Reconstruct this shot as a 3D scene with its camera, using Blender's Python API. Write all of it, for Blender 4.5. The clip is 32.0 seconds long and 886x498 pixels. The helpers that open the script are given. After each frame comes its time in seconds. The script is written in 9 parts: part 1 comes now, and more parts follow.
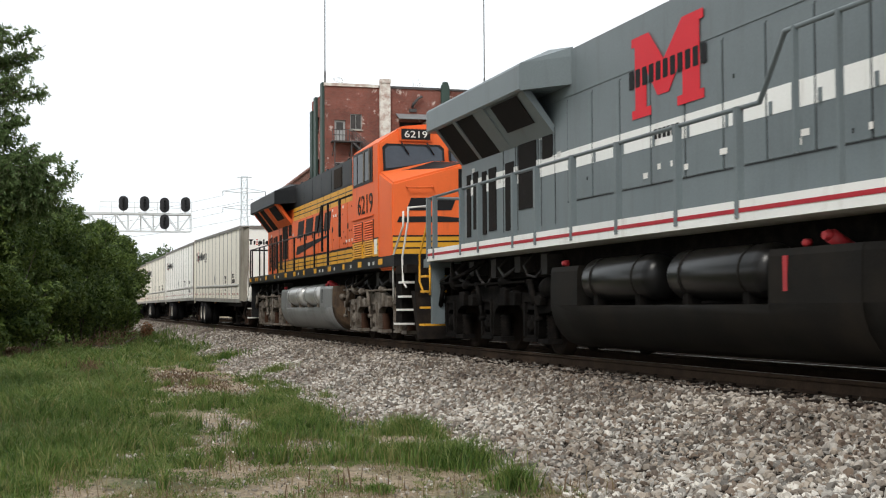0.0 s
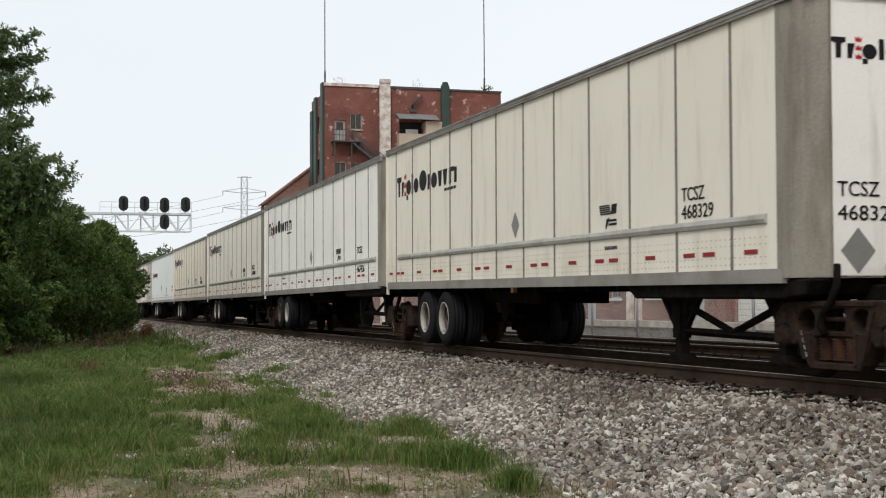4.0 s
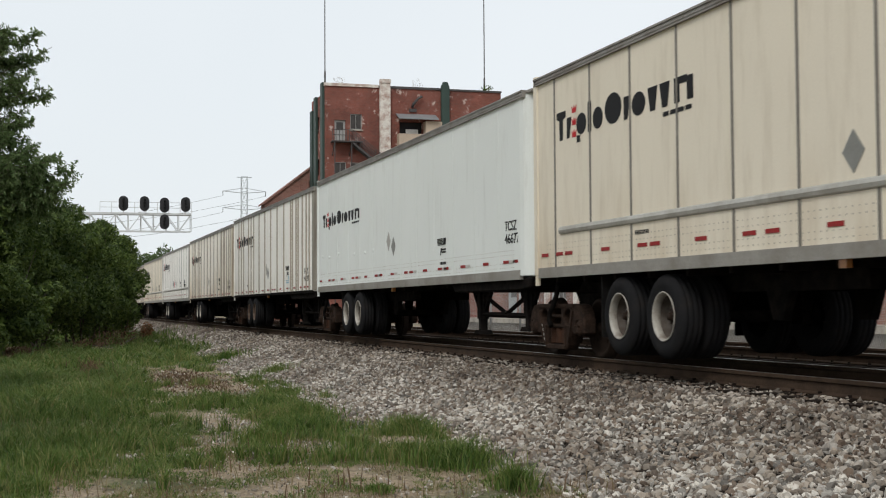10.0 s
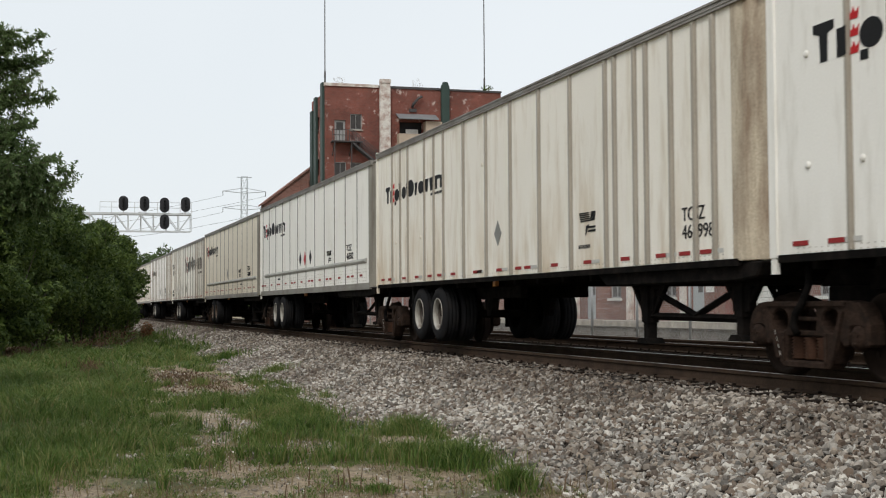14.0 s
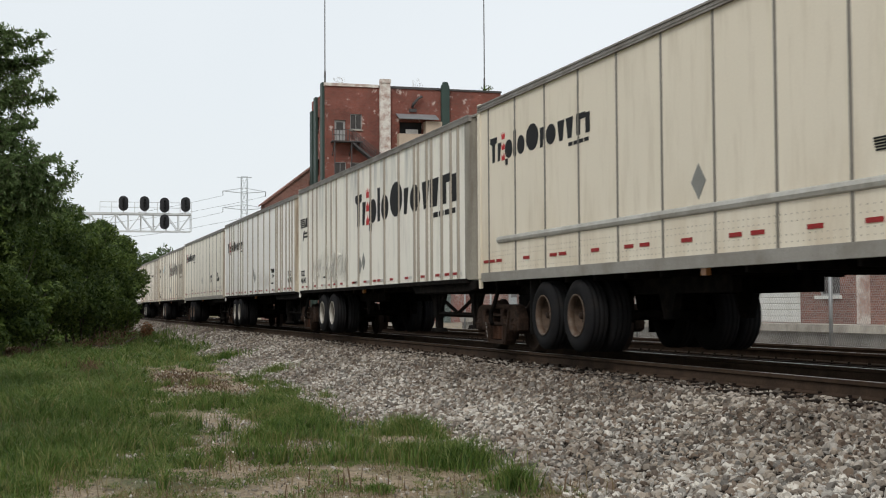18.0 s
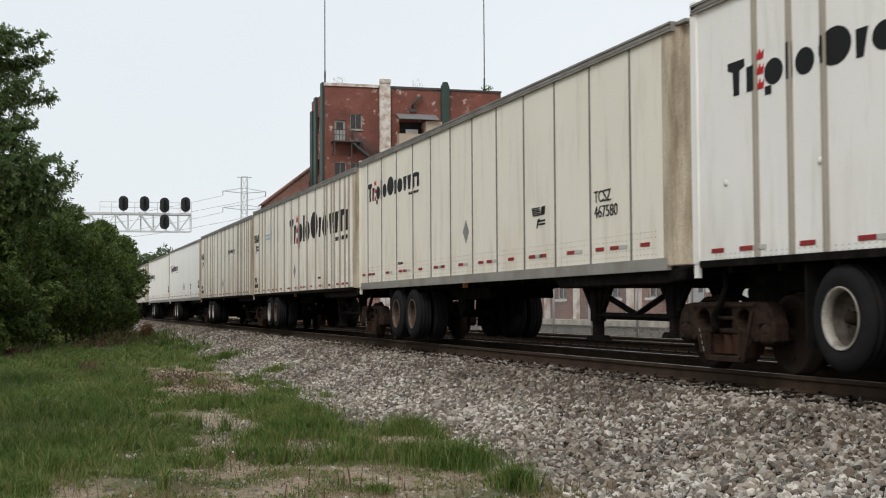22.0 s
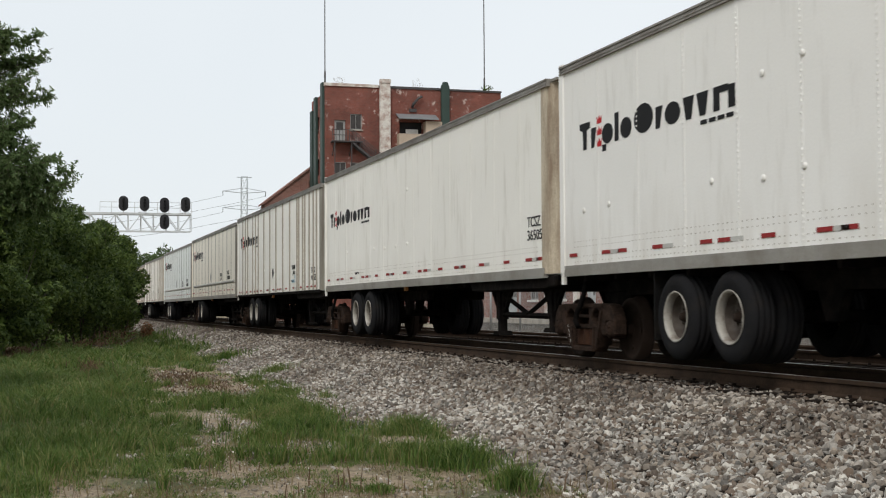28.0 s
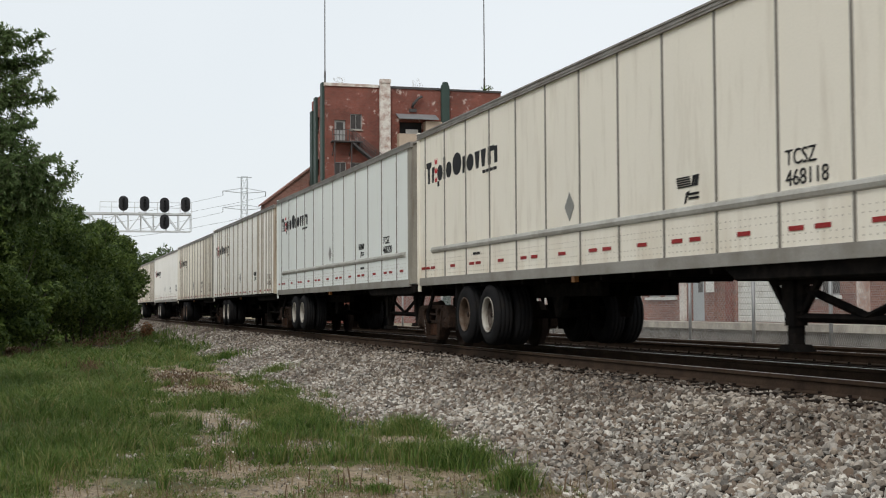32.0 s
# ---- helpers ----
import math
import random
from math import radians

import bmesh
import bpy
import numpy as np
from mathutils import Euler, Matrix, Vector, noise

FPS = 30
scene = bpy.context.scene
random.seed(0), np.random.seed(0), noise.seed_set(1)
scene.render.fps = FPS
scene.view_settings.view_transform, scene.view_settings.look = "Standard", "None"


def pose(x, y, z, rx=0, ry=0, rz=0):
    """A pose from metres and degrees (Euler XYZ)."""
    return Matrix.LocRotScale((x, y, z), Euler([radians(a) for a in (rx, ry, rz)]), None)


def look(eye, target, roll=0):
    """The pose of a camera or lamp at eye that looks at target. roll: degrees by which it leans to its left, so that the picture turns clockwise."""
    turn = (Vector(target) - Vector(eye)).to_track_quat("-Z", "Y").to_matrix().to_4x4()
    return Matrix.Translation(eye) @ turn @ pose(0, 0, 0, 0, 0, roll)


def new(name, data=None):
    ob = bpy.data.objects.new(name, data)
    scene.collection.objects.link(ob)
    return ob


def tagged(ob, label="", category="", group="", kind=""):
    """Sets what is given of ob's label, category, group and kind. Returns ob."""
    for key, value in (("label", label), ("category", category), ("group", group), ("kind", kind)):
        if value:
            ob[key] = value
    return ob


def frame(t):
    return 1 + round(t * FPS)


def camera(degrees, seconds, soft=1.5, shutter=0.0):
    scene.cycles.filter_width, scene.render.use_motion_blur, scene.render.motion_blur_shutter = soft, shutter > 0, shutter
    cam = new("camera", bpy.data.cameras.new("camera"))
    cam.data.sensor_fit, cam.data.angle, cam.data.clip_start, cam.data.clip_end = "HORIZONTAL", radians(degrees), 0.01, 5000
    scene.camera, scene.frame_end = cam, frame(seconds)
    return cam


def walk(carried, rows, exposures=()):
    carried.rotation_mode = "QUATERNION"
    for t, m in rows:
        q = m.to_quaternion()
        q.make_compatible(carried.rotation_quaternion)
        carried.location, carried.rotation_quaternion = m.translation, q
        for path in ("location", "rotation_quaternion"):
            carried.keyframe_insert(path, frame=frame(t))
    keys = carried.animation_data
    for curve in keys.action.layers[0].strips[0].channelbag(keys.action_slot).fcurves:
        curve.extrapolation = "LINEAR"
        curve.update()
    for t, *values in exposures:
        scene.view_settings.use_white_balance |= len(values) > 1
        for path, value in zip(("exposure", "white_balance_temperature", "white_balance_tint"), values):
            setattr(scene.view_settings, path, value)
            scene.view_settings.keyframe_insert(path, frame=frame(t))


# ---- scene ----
# The plan, in metres: the track runs along x, trains go towards +x, y is across the track, z is up.
CLIP = 32.0
RAIL = 0.72          # top of the rails
YC = 8.2             # centre line of the near track
YC2 = 12.5           # centre line of the far track
EYE = (0.0, 0.0, 1.444)
AIM = (-0.956955, 0.286868, 0.044089)
PITCH = 16.4         # from one trailer's tail to the next
BOX = 16.15          # length of one trailer

cam = camera(37.09, CLIP, soft=1.1, shutter=0.12)
STILL = look(EYE, [e + 20 * a for e, a in zip(EYE, AIM)], -0.33)
walk(cam, [(0.0, STILL), (CLIP, STILL)],
     exposures=[(0.0, 0.42), (1.0, 0.42), (2.0, 0.38), (3.0, 0.27), (4.2, 0.06), (5.2, 0.0), (CLIP, 0.0)])


def tail_at(t):
    """Where the first trailer's tail stands along the track at t seconds: the train gains a little speed."""
    u = t - 16.0
    return 0.01621 * u * u + 9.98166 * u + 90.3


# ---- sky and sun ----
world = bpy.data.worlds.new("overcast_sky")
scene.world = world
world.use_nodes = True
wn, wl = world.node_tree.nodes, world.node_tree.links
sky = wn.new("ShaderNodeTexSky")
sky.sky_type, sky.sun_disc = "NISHITA", False
sky.sun_elevation, sky.sun_rotation = radians(44), radians(126)
sky.air_density, sky.dust_density, sky.ozone_density = 1.0, 3.0, 1.0
cloud = wn.new("ShaderNodeTexNoise")
cloud.inputs["Scale"].default_value, cloud.inputs["Detail"].default_value = 1.6, 4.0
ramp = wn.new("ShaderNodeValToRGB")
ramp.color_ramp.elements[0].position, ramp.color_ramp.elements[0].color = 0.3, (7.62, 8.10, 8.42, 1)
ramp.color_ramp.elements[1].position, ramp.color_ramp.elements[1].color = 0.7, (8.30, 8.68, 8.92, 1)
mix = wn.new("ShaderNodeMix")
mix.data_type = "RGBA"
mix.inputs["Factor"].default_value = 0.9
wl.new(cloud.outputs["Fac"], ramp.inputs["Fac"])
wl.new(sky.outputs["Color"], mix.inputs["A"])
wl.new(ramp.outputs["Color"], mix.inputs["B"])
wl.new(mix.outputs["Result"], wn["Background"].inputs["Color"])
wn["Background"].inputs["Strength"].default_value = 0.11

sun = new("sun", bpy.data.lights.new("sun", "SUN"))
sun.data.energy, sun.data.angle, sun.data.color = 1.5, radians(18), (1.0, 0.96, 0.9)
sun.matrix_basis = look((30, -22, 36), (0, 0, 0))


# ---- tools ----
def link_nodes(m, a, b):
    m.node_tree.links.new(a, b)


def paint(name, color, rough=0.6, metal=0.0, var=0.12, scale=1.5, grain=40.0, bump=0.0, dirt=None, dirt_at=0.62,
          per_object=0.0, streak=0.0, spec=0.5, stain=None):
    """A surface with variation at two scales, optional dirt in patches or vertical streaks, and fine relief."""
    m = bpy.data.materials.new(name)
    m.use_nodes = True
    n = m.node_tree.nodes
    bsdf = n["Principled BSDF"]
    bsdf.inputs["Roughness"].default_value, bsdf.inputs["Metallic"].default_value = rough, metal
    bsdf.inputs["Specular IOR Level"].default_value = spec
    at = n.new("ShaderNodeTexCoord")
    big, small = n.new("ShaderNodeTexNoise"), n.new("ShaderNodeTexNoise")
    big.inputs["Scale"].default_value, big.inputs["Detail"].default_value = scale, 5
    small.inputs["Scale"].default_value, small.inputs["Detail"].default_value = grain, 3
    for q in (big, small):
        link_nodes(m, at.outputs["Object"], q.inputs["Vector"])
    add = n.new("ShaderNodeMath")
    add.operation = "ADD"
    link_nodes(m, big.outputs["Fac"], add.inputs[0])
    link_nodes(m, small.outputs["Fac"], add.inputs[1])
    span = n.new("ShaderNodeMapRange")
    span.inputs["From Min"].default_value, span.inputs["From Max"].default_value = 0.6, 1.4
    span.inputs["To Min"].default_value, span.inputs["To Max"].default_value = 1 - var, 1 + var
    link_nodes(m, add.outputs[0], span.inputs["Value"])
    value = span.outputs["Result"]
    if per_object:
        info, lot, times = n.new("ShaderNodeObjectInfo"), n.new("ShaderNodeMapRange"), n.new("ShaderNodeMath")
        lot.inputs["To Min"].default_value, lot.inputs["To Max"].default_value = 1 - per_object, 1 + per_object
        times.operation = "MULTIPLY"
        link_nodes(m, info.outputs["Random"], lot.inputs["Value"])
        link_nodes(m, lot.outputs["Result"], times.inputs[0])
        link_nodes(m, value, times.inputs[1])
        value = times.outputs[0]
    tone = n.new("ShaderNodeMix")
    tone.data_type, tone.blend_type = "RGBA", "MULTIPLY"
    tone.inputs["Factor"].default_value = 1
    tone.inputs["A"].default_value = (*color, 1)
    link_nodes(m, value, tone.inputs["B"])
    result = tone.outputs["Result"]
    if dirt:
        mapping, spots, edge, over = (n.new("ShaderNodeMapping"), n.new("ShaderNodeTexNoise"), n.new("ShaderNodeMapRange"),
                                      n.new("ShaderNodeMix"))
        mapping.inputs["Scale"].default_value = (2.2, 2.2, 0.35) if streak else (1, 1, 1)
        spots.inputs["Scale"].default_value, spots.inputs["Detail"].default_value = (2.0 if streak else scale * 1.7), 7
        spots.inputs["Roughness"].default_value = 0.65
        edge.inputs["From Min"].default_value, edge.inputs["From Max"].default_value = dirt_at - 0.12, dirt_at + 0.12
        edge.inputs["To Max"].default_value = streak or 0.85
        over.data_type = "RGBA"
        over.inputs["B"].default_value = (*dirt, 1)
        link_nodes(m, at.outputs["Object"], mapping.inputs["Vector"])
        link_nodes(m, mapping.outputs["Vector"], spots.inputs["Vector"])
        link_nodes(m, spots.outputs["Fac"], edge.inputs["Value"])
        link_nodes(m, edge.outputs["Result"], over.inputs["Factor"])
        link_nodes(m, result, over.inputs["A"])
        result = over.outputs["Result"]
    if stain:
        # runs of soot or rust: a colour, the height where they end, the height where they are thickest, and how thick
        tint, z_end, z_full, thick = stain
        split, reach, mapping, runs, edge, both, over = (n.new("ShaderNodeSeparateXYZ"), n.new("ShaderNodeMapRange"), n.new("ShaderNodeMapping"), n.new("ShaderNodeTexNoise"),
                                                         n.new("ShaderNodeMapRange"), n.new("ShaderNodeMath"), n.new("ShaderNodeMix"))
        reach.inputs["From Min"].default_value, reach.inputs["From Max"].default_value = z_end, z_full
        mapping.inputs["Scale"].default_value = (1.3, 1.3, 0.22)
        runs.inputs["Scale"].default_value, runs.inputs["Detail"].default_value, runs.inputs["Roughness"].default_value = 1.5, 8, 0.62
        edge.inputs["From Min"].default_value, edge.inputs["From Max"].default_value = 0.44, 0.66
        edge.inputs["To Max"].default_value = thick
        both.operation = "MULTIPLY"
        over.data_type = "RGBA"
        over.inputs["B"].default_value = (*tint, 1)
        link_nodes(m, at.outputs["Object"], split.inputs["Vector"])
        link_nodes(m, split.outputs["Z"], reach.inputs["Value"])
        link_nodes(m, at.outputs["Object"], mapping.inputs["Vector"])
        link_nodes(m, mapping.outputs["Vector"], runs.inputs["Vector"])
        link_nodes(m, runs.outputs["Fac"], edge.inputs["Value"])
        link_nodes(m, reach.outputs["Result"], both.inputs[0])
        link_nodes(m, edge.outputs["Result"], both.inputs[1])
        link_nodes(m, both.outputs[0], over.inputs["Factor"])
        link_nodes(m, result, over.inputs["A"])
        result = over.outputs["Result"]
    link_nodes(m, result, bsdf.inputs["Base Color"])
    if bump:
        b = n.new("ShaderNodeBump")
        b.inputs["Strength"].default_value, b.inputs["Distance"].default_value = bump, 0.01
        link_nodes(m, add.outputs[0], b.inputs["Height"])
        link_nodes(m, b.outputs["Normal"], bsdf.inputs["Normal"])
    return m


def box(bm, x0, x1, y0, y1, z0, z1, lean=None):
    """A block; lean(v) may shift its corners."""
    v = [bm.verts.new((x, y, z)) for z in (z0, z1) for y in (y0, y1) for x in (x0, x1)]
    if lean:
        for q in v:
            q.co = lean(q.co)
    for f in ((0, 2, 3, 1), (4, 5, 7, 6), (0, 1, 5, 4), (2, 6, 7, 3), (0, 4, 6, 2), (1, 3, 7, 5)):
        bm.faces.new([v[i] for i in f])
    return bm


def prism(bm, shape, axis, a, b):
    """A flat outline, given by its two other coordinates in order, drawn out along axis from a to b."""
    def at(u, w, q):
        return {"x": (q, u, w), "y": (u, q, w), "z": (u, w, q)}[axis]
    lo = [bm.verts.new(at(u, w, a)) for u, w in shape]
    hi = [bm.verts.new(at(u, w, b)) for u, w in shape]
    n = len(shape)
    fs = [bm.faces.new(lo), bm.faces.new(hi[::-1])]
    fs += [bm.faces.new((lo[i], hi[i], hi[(i + 1) % n], lo[(i + 1) % n])) for i in range(n)]
    bmesh.ops.recalc_face_normals(bm, faces=fs)
    return bm


def rod(bm, p, q, r, r2=None, seg=10, caps=True):
    """A round bar from p to q, of radius r (r2 at its end)."""
    p, q = Vector(p), Vector(q)
    turn = (q - p).to_track_quat("Z", "Y").to_matrix()
    r2 = r if r2 is None else r2
    a, b = [], []
    for i in range(seg):
        d = turn @ Vector((math.cos(2 * math.pi * i / seg), math.sin(2 * math.pi * i / seg), 0))
        a.append(bm.verts.new(p + d * r))
        b.append(bm.verts.new(q + d * r2))
    for i in range(seg):
        f = bm.faces.new((a[i], a[(i + 1) % seg], b[(i + 1) % seg], b[i]))
        f.smooth = seg > 6
    if caps:
        bm.faces.new(a[::-1])
        bm.faces.new(b)
    return bm


def pipe(bm, points, r, seg=8):
    """A bent round bar through the points."""
    pts = [Vector(q) for q in points]
    rings, up = [], None
    for i, q in enumerate(pts):
        a = (q - pts[i - 1]).normalized() if i else (pts[1] - q).normalized()
        b = (pts[i + 1] - q).normalized() if i + 1 < len(pts) else a
        d = (a + b).normalized() if (a + b).length > 0.1 else a
        if up is None:
            up = d.orthogonal().normalized()
        up = (up - d * up.dot(d)).normalized()
        side = d.cross(up)
        k = min(1.6, 1 / max(0.4, d.dot(a)))
        rings.append([bm.verts.new(q + (up * math.cos(2 * math.pi * j / seg) + side * math.sin(2 * math.pi * j / seg)) * r * k) for j in range(seg)])
    fs = []
    for u, v in zip(rings, rings[1:]):
        for j in range(seg):
            f = bm.faces.new((u[j], u[(j + 1) % seg], v[(j + 1) % seg], v[j]))
            f.smooth = True
            fs.append(f)
    fs += [bm.faces.new(rings[0][::-1]), bm.faces.new(rings[-1])]
    bmesh.ops.recalc_face_normals(bm, faces=fs)
    return bm


def turned(bm, outline, centre, axis="y", seg=28, caps=True):
    """A body of revolution: outline rows (distance along axis, radius)."""
    rings = []
    for along, r in outline:
        ring = []
        for i in range(seg):
            c, s = math.cos(2 * math.pi * i / seg) * r, math.sin(2 * math.pi * i / seg) * r
            o = {"y": (c, along, s), "x": (along, c, s), "z": (c, s, along)}[axis]
            ring.append(bm.verts.new(Vector(centre) + Vector(o)))
        rings.append(ring)
    fs = []
    for a, b in zip(rings, rings[1:]):
        for i in range(seg):
            f = bm.faces.new((a[i], a[(i + 1) % seg], b[(i + 1) % seg], b[i]))
            f.smooth = True
            fs.append(f)
    if caps:
        fs.append(bm.faces.new(rings[0]))
        fs.append(bm.faces.new(rings[-1][::-1]))
    bmesh.ops.recalc_face_normals(bm, faces=fs)
    return bm


def bevelled(bm, width=0.02, seg=2):
    bmesh.ops.bevel(bm, geom=[e for e in bm.edges if e.is_manifold and e.calc_face_angle(0) > 0.5], offset=width, segments=seg,
                    affect="EDGES", clamp_overlap=True)
    return bm


def mesh_of(name, bm, material):
    me = bpy.data.meshes.new(name)
    bm.to_mesh(me)
    bm.free()
    me.materials.append(material)
    return me


def part(name, bm, material, parent=None, label="", at=None):
    ob = new(name, mesh_of(name, bm, material))
    ob.parent = parent
    if at:
        ob.location = at
    return tagged(ob, label)


def thing(name, label, category, group="", at=(0, 0, 0)):
    ob = new(name)
    ob.empty_display_size = 0.3
    ob.location = at
    return tagged(ob, label, category, group)


def setting(name, bm, material, label=""):
    ob = new(name, mesh_of(name, bm, material))
    return tagged(ob, label, kind="structure")


def B():
    return bmesh.new()


# ---- materials ----
TRAILER_PAINT = {
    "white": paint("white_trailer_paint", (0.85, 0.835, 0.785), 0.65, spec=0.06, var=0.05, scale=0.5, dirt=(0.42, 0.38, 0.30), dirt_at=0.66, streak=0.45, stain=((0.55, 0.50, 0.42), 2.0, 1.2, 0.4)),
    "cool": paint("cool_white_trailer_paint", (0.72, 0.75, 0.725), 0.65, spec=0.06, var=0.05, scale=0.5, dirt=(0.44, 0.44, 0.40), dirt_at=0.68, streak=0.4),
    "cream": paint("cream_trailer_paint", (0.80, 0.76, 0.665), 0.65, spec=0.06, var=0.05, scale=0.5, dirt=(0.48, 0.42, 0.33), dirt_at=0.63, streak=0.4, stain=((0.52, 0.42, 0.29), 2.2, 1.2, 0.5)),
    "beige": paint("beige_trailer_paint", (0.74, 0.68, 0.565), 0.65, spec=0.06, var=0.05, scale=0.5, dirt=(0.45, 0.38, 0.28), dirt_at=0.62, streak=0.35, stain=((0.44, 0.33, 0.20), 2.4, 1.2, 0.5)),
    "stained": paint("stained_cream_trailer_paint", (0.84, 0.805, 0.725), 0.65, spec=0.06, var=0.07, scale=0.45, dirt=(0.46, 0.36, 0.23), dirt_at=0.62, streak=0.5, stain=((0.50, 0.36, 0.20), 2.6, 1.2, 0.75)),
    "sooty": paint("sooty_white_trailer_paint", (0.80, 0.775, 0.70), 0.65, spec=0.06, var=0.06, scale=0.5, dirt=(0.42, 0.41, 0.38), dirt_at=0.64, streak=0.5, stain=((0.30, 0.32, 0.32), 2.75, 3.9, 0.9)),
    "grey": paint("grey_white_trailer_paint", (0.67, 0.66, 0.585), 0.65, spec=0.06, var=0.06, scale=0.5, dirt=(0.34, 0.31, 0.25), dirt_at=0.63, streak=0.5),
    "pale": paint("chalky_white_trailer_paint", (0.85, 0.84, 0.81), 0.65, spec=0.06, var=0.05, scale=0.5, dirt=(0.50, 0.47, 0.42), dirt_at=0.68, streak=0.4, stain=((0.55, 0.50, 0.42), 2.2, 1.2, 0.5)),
}
ALLOY = paint("weathered_aluminium", (0.255, 0.24, 0.215), 0.55, 0.25, var=0.18, scale=1.2, dirt=(0.13, 0.105, 0.085), dirt_at=0.56)
ALLOY_DARK = paint("dull_grey_post", (0.17, 0.155, 0.13), 0.55, 0.2, var=0.15, scale=1.0)
RIB_GREY = paint("grey_side_rib", (0.37, 0.33, 0.27), 0.55, 0.15, var=0.18, scale=1.0, dirt=(0.17, 0.145, 0.115), dirt_at=0.6, streak=0.5)
SCRAWL_GREY = paint("faint_grey_scrawl", (0.50, 0.48, 0.43), 0.5, var=0.15, scale=2)
SCRAWL_PALE = paint("faint_pale_scrawl", (0.76, 0.74, 0.69), 0.5, var=0.08, scale=2)
BELT = paint("grey_belt_rail_paint", (0.42, 0.41, 0.375), 0.5, 0.1, var=0.15, scale=1.0, dirt=(0.24, 0.22, 0.18), dirt_at=0.58)
RUSTY_NOSE = paint("rust_stained_steel", (0.52, 0.45, 0.34), 0.65, 0.05, var=0.3, scale=1.2, dirt=(0.15, 0.08, 0.042), dirt_at=0.54, streak=0.7)
GREY_NOSE = paint("grey_stained_steel", (0.25, 0.23, 0.19), 0.6, 0.1, var=0.25, scale=1.2, dirt=(0.11, 0.085, 0.06), dirt_at=0.6, streak=0.7)
UNDER = paint("black_frame_paint", (0.007, 0.0066, 0.0062), 0.9, var=0.3, scale=3, dirt=(0.020, 0.016, 0.014), dirt_at=0.56, spec=0.02)
RUBBER = paint("tyre_rubber", (0.016, 0.016, 0.017), 0.9, var=0.2, scale=3, grain=60, dirt=(0.024, 0.021, 0.019), dirt_at=0.62, bump=0.2, spec=0.04)
RIM = paint("dusty_wheel_rim", (0.36, 0.34, 0.30), 0.6, 0.1, var=0.25, scale=4, dirt=(0.09, 0.055, 0.035), dirt_at=0.6)
RIM_RUST = paint("rusty_wheel_rim", (0.10, 0.075, 0.055), 0.7, 0.1, var=0.3, scale=5, dirt=(0.07, 0.035, 0.018), dirt_at=0.52)
# grime, darkened further for the shade inside the deep wheel well
DISC = paint("grimy_wheel_plate", (0.085, 0.072, 0.06), 0.7, 0.1, var=0.3, scale=5, dirt=(0.045, 0.03, 0.022), dirt_at=0.5)
DISC_RUST = paint("rusty_wheel_plate", (0.085, 0.055, 0.036), 0.8, 0.05, var=0.3, scale=5, dirt=(0.03, 0.02, 0.014), dirt_at=0.52)
SILL_ALLOY = paint("dull_aluminium_sill", (0.30, 0.285, 0.258), 0.55, 0.2, var=0.15, scale=1.0, dirt=(0.19, 0.17, 0.14), dirt_at=0.56)
RED_TAPE = paint("red_reflective_tape", (0.31, 0.022, 0.024), 0.5, var=0.3, scale=3, dirt=(0.16, 0.05, 0.04), dirt_at=0.55, spec=0.1)
PALE_TAPE = paint("pale_reflective_tape", (0.48, 0.47, 0.44), 0.4, var=0.12, scale=6)
INK = paint("black_lettering", (0.014, 0.014, 0.015), 0.6, var=0.2, scale=4, spec=0.1)
RED_INK = paint("red_lettering", (0.48, 0.022, 0.026), 0.5, var=0.15, scale=4, spec=0.1)
BLUE_INK = paint("faded_blue_lettering", (0.25, 0.42, 0.52), 0.5, var=0.15, scale=4)
GREY_INK = paint("grey_placard", (0.20, 0.20, 0.185), 0.55, var=0.15, scale=5)
FLAP = paint("grimy_mud_flap", (0.010, 0.010, 0.010), 0.85, var=0.3, scale=2, dirt=(0.02, 0.017, 0.014), dirt_at=0.6, spec=0.05)
CAST = paint("rusty_cast_steel", (0.036, 0.023, 0.017), 0.9, 0.0, var=0.5, scale=5, dirt=(0.016, 0.012, 0.010), dirt_at=0.55, bump=0.4, spec=0.06)
SPRING = paint("rusty_spring_steel", (0.055, 0.028, 0.018), 0.85, 0.0, var=0.3, scale=9, spec=0.1)
WHEEL_STEEL = paint("worn_wheel_steel", (0.024, 0.016, 0.012), 0.8, 0.0, var=0.25, scale=6, spec=0.1)
TREAD = paint("bright_tread_steel", (0.45, 0.43, 0.41), 0.25, 0.95, var=0.1, scale=6)
PALE_BAR = paint("pale_stencil", (0.36, 0.35, 0.32), 0.6, var=0.1, scale=6)
AMBER = paint("amber_lens", (0.30, 0.12, 0.03), 0.3, var=0.1, scale=8)


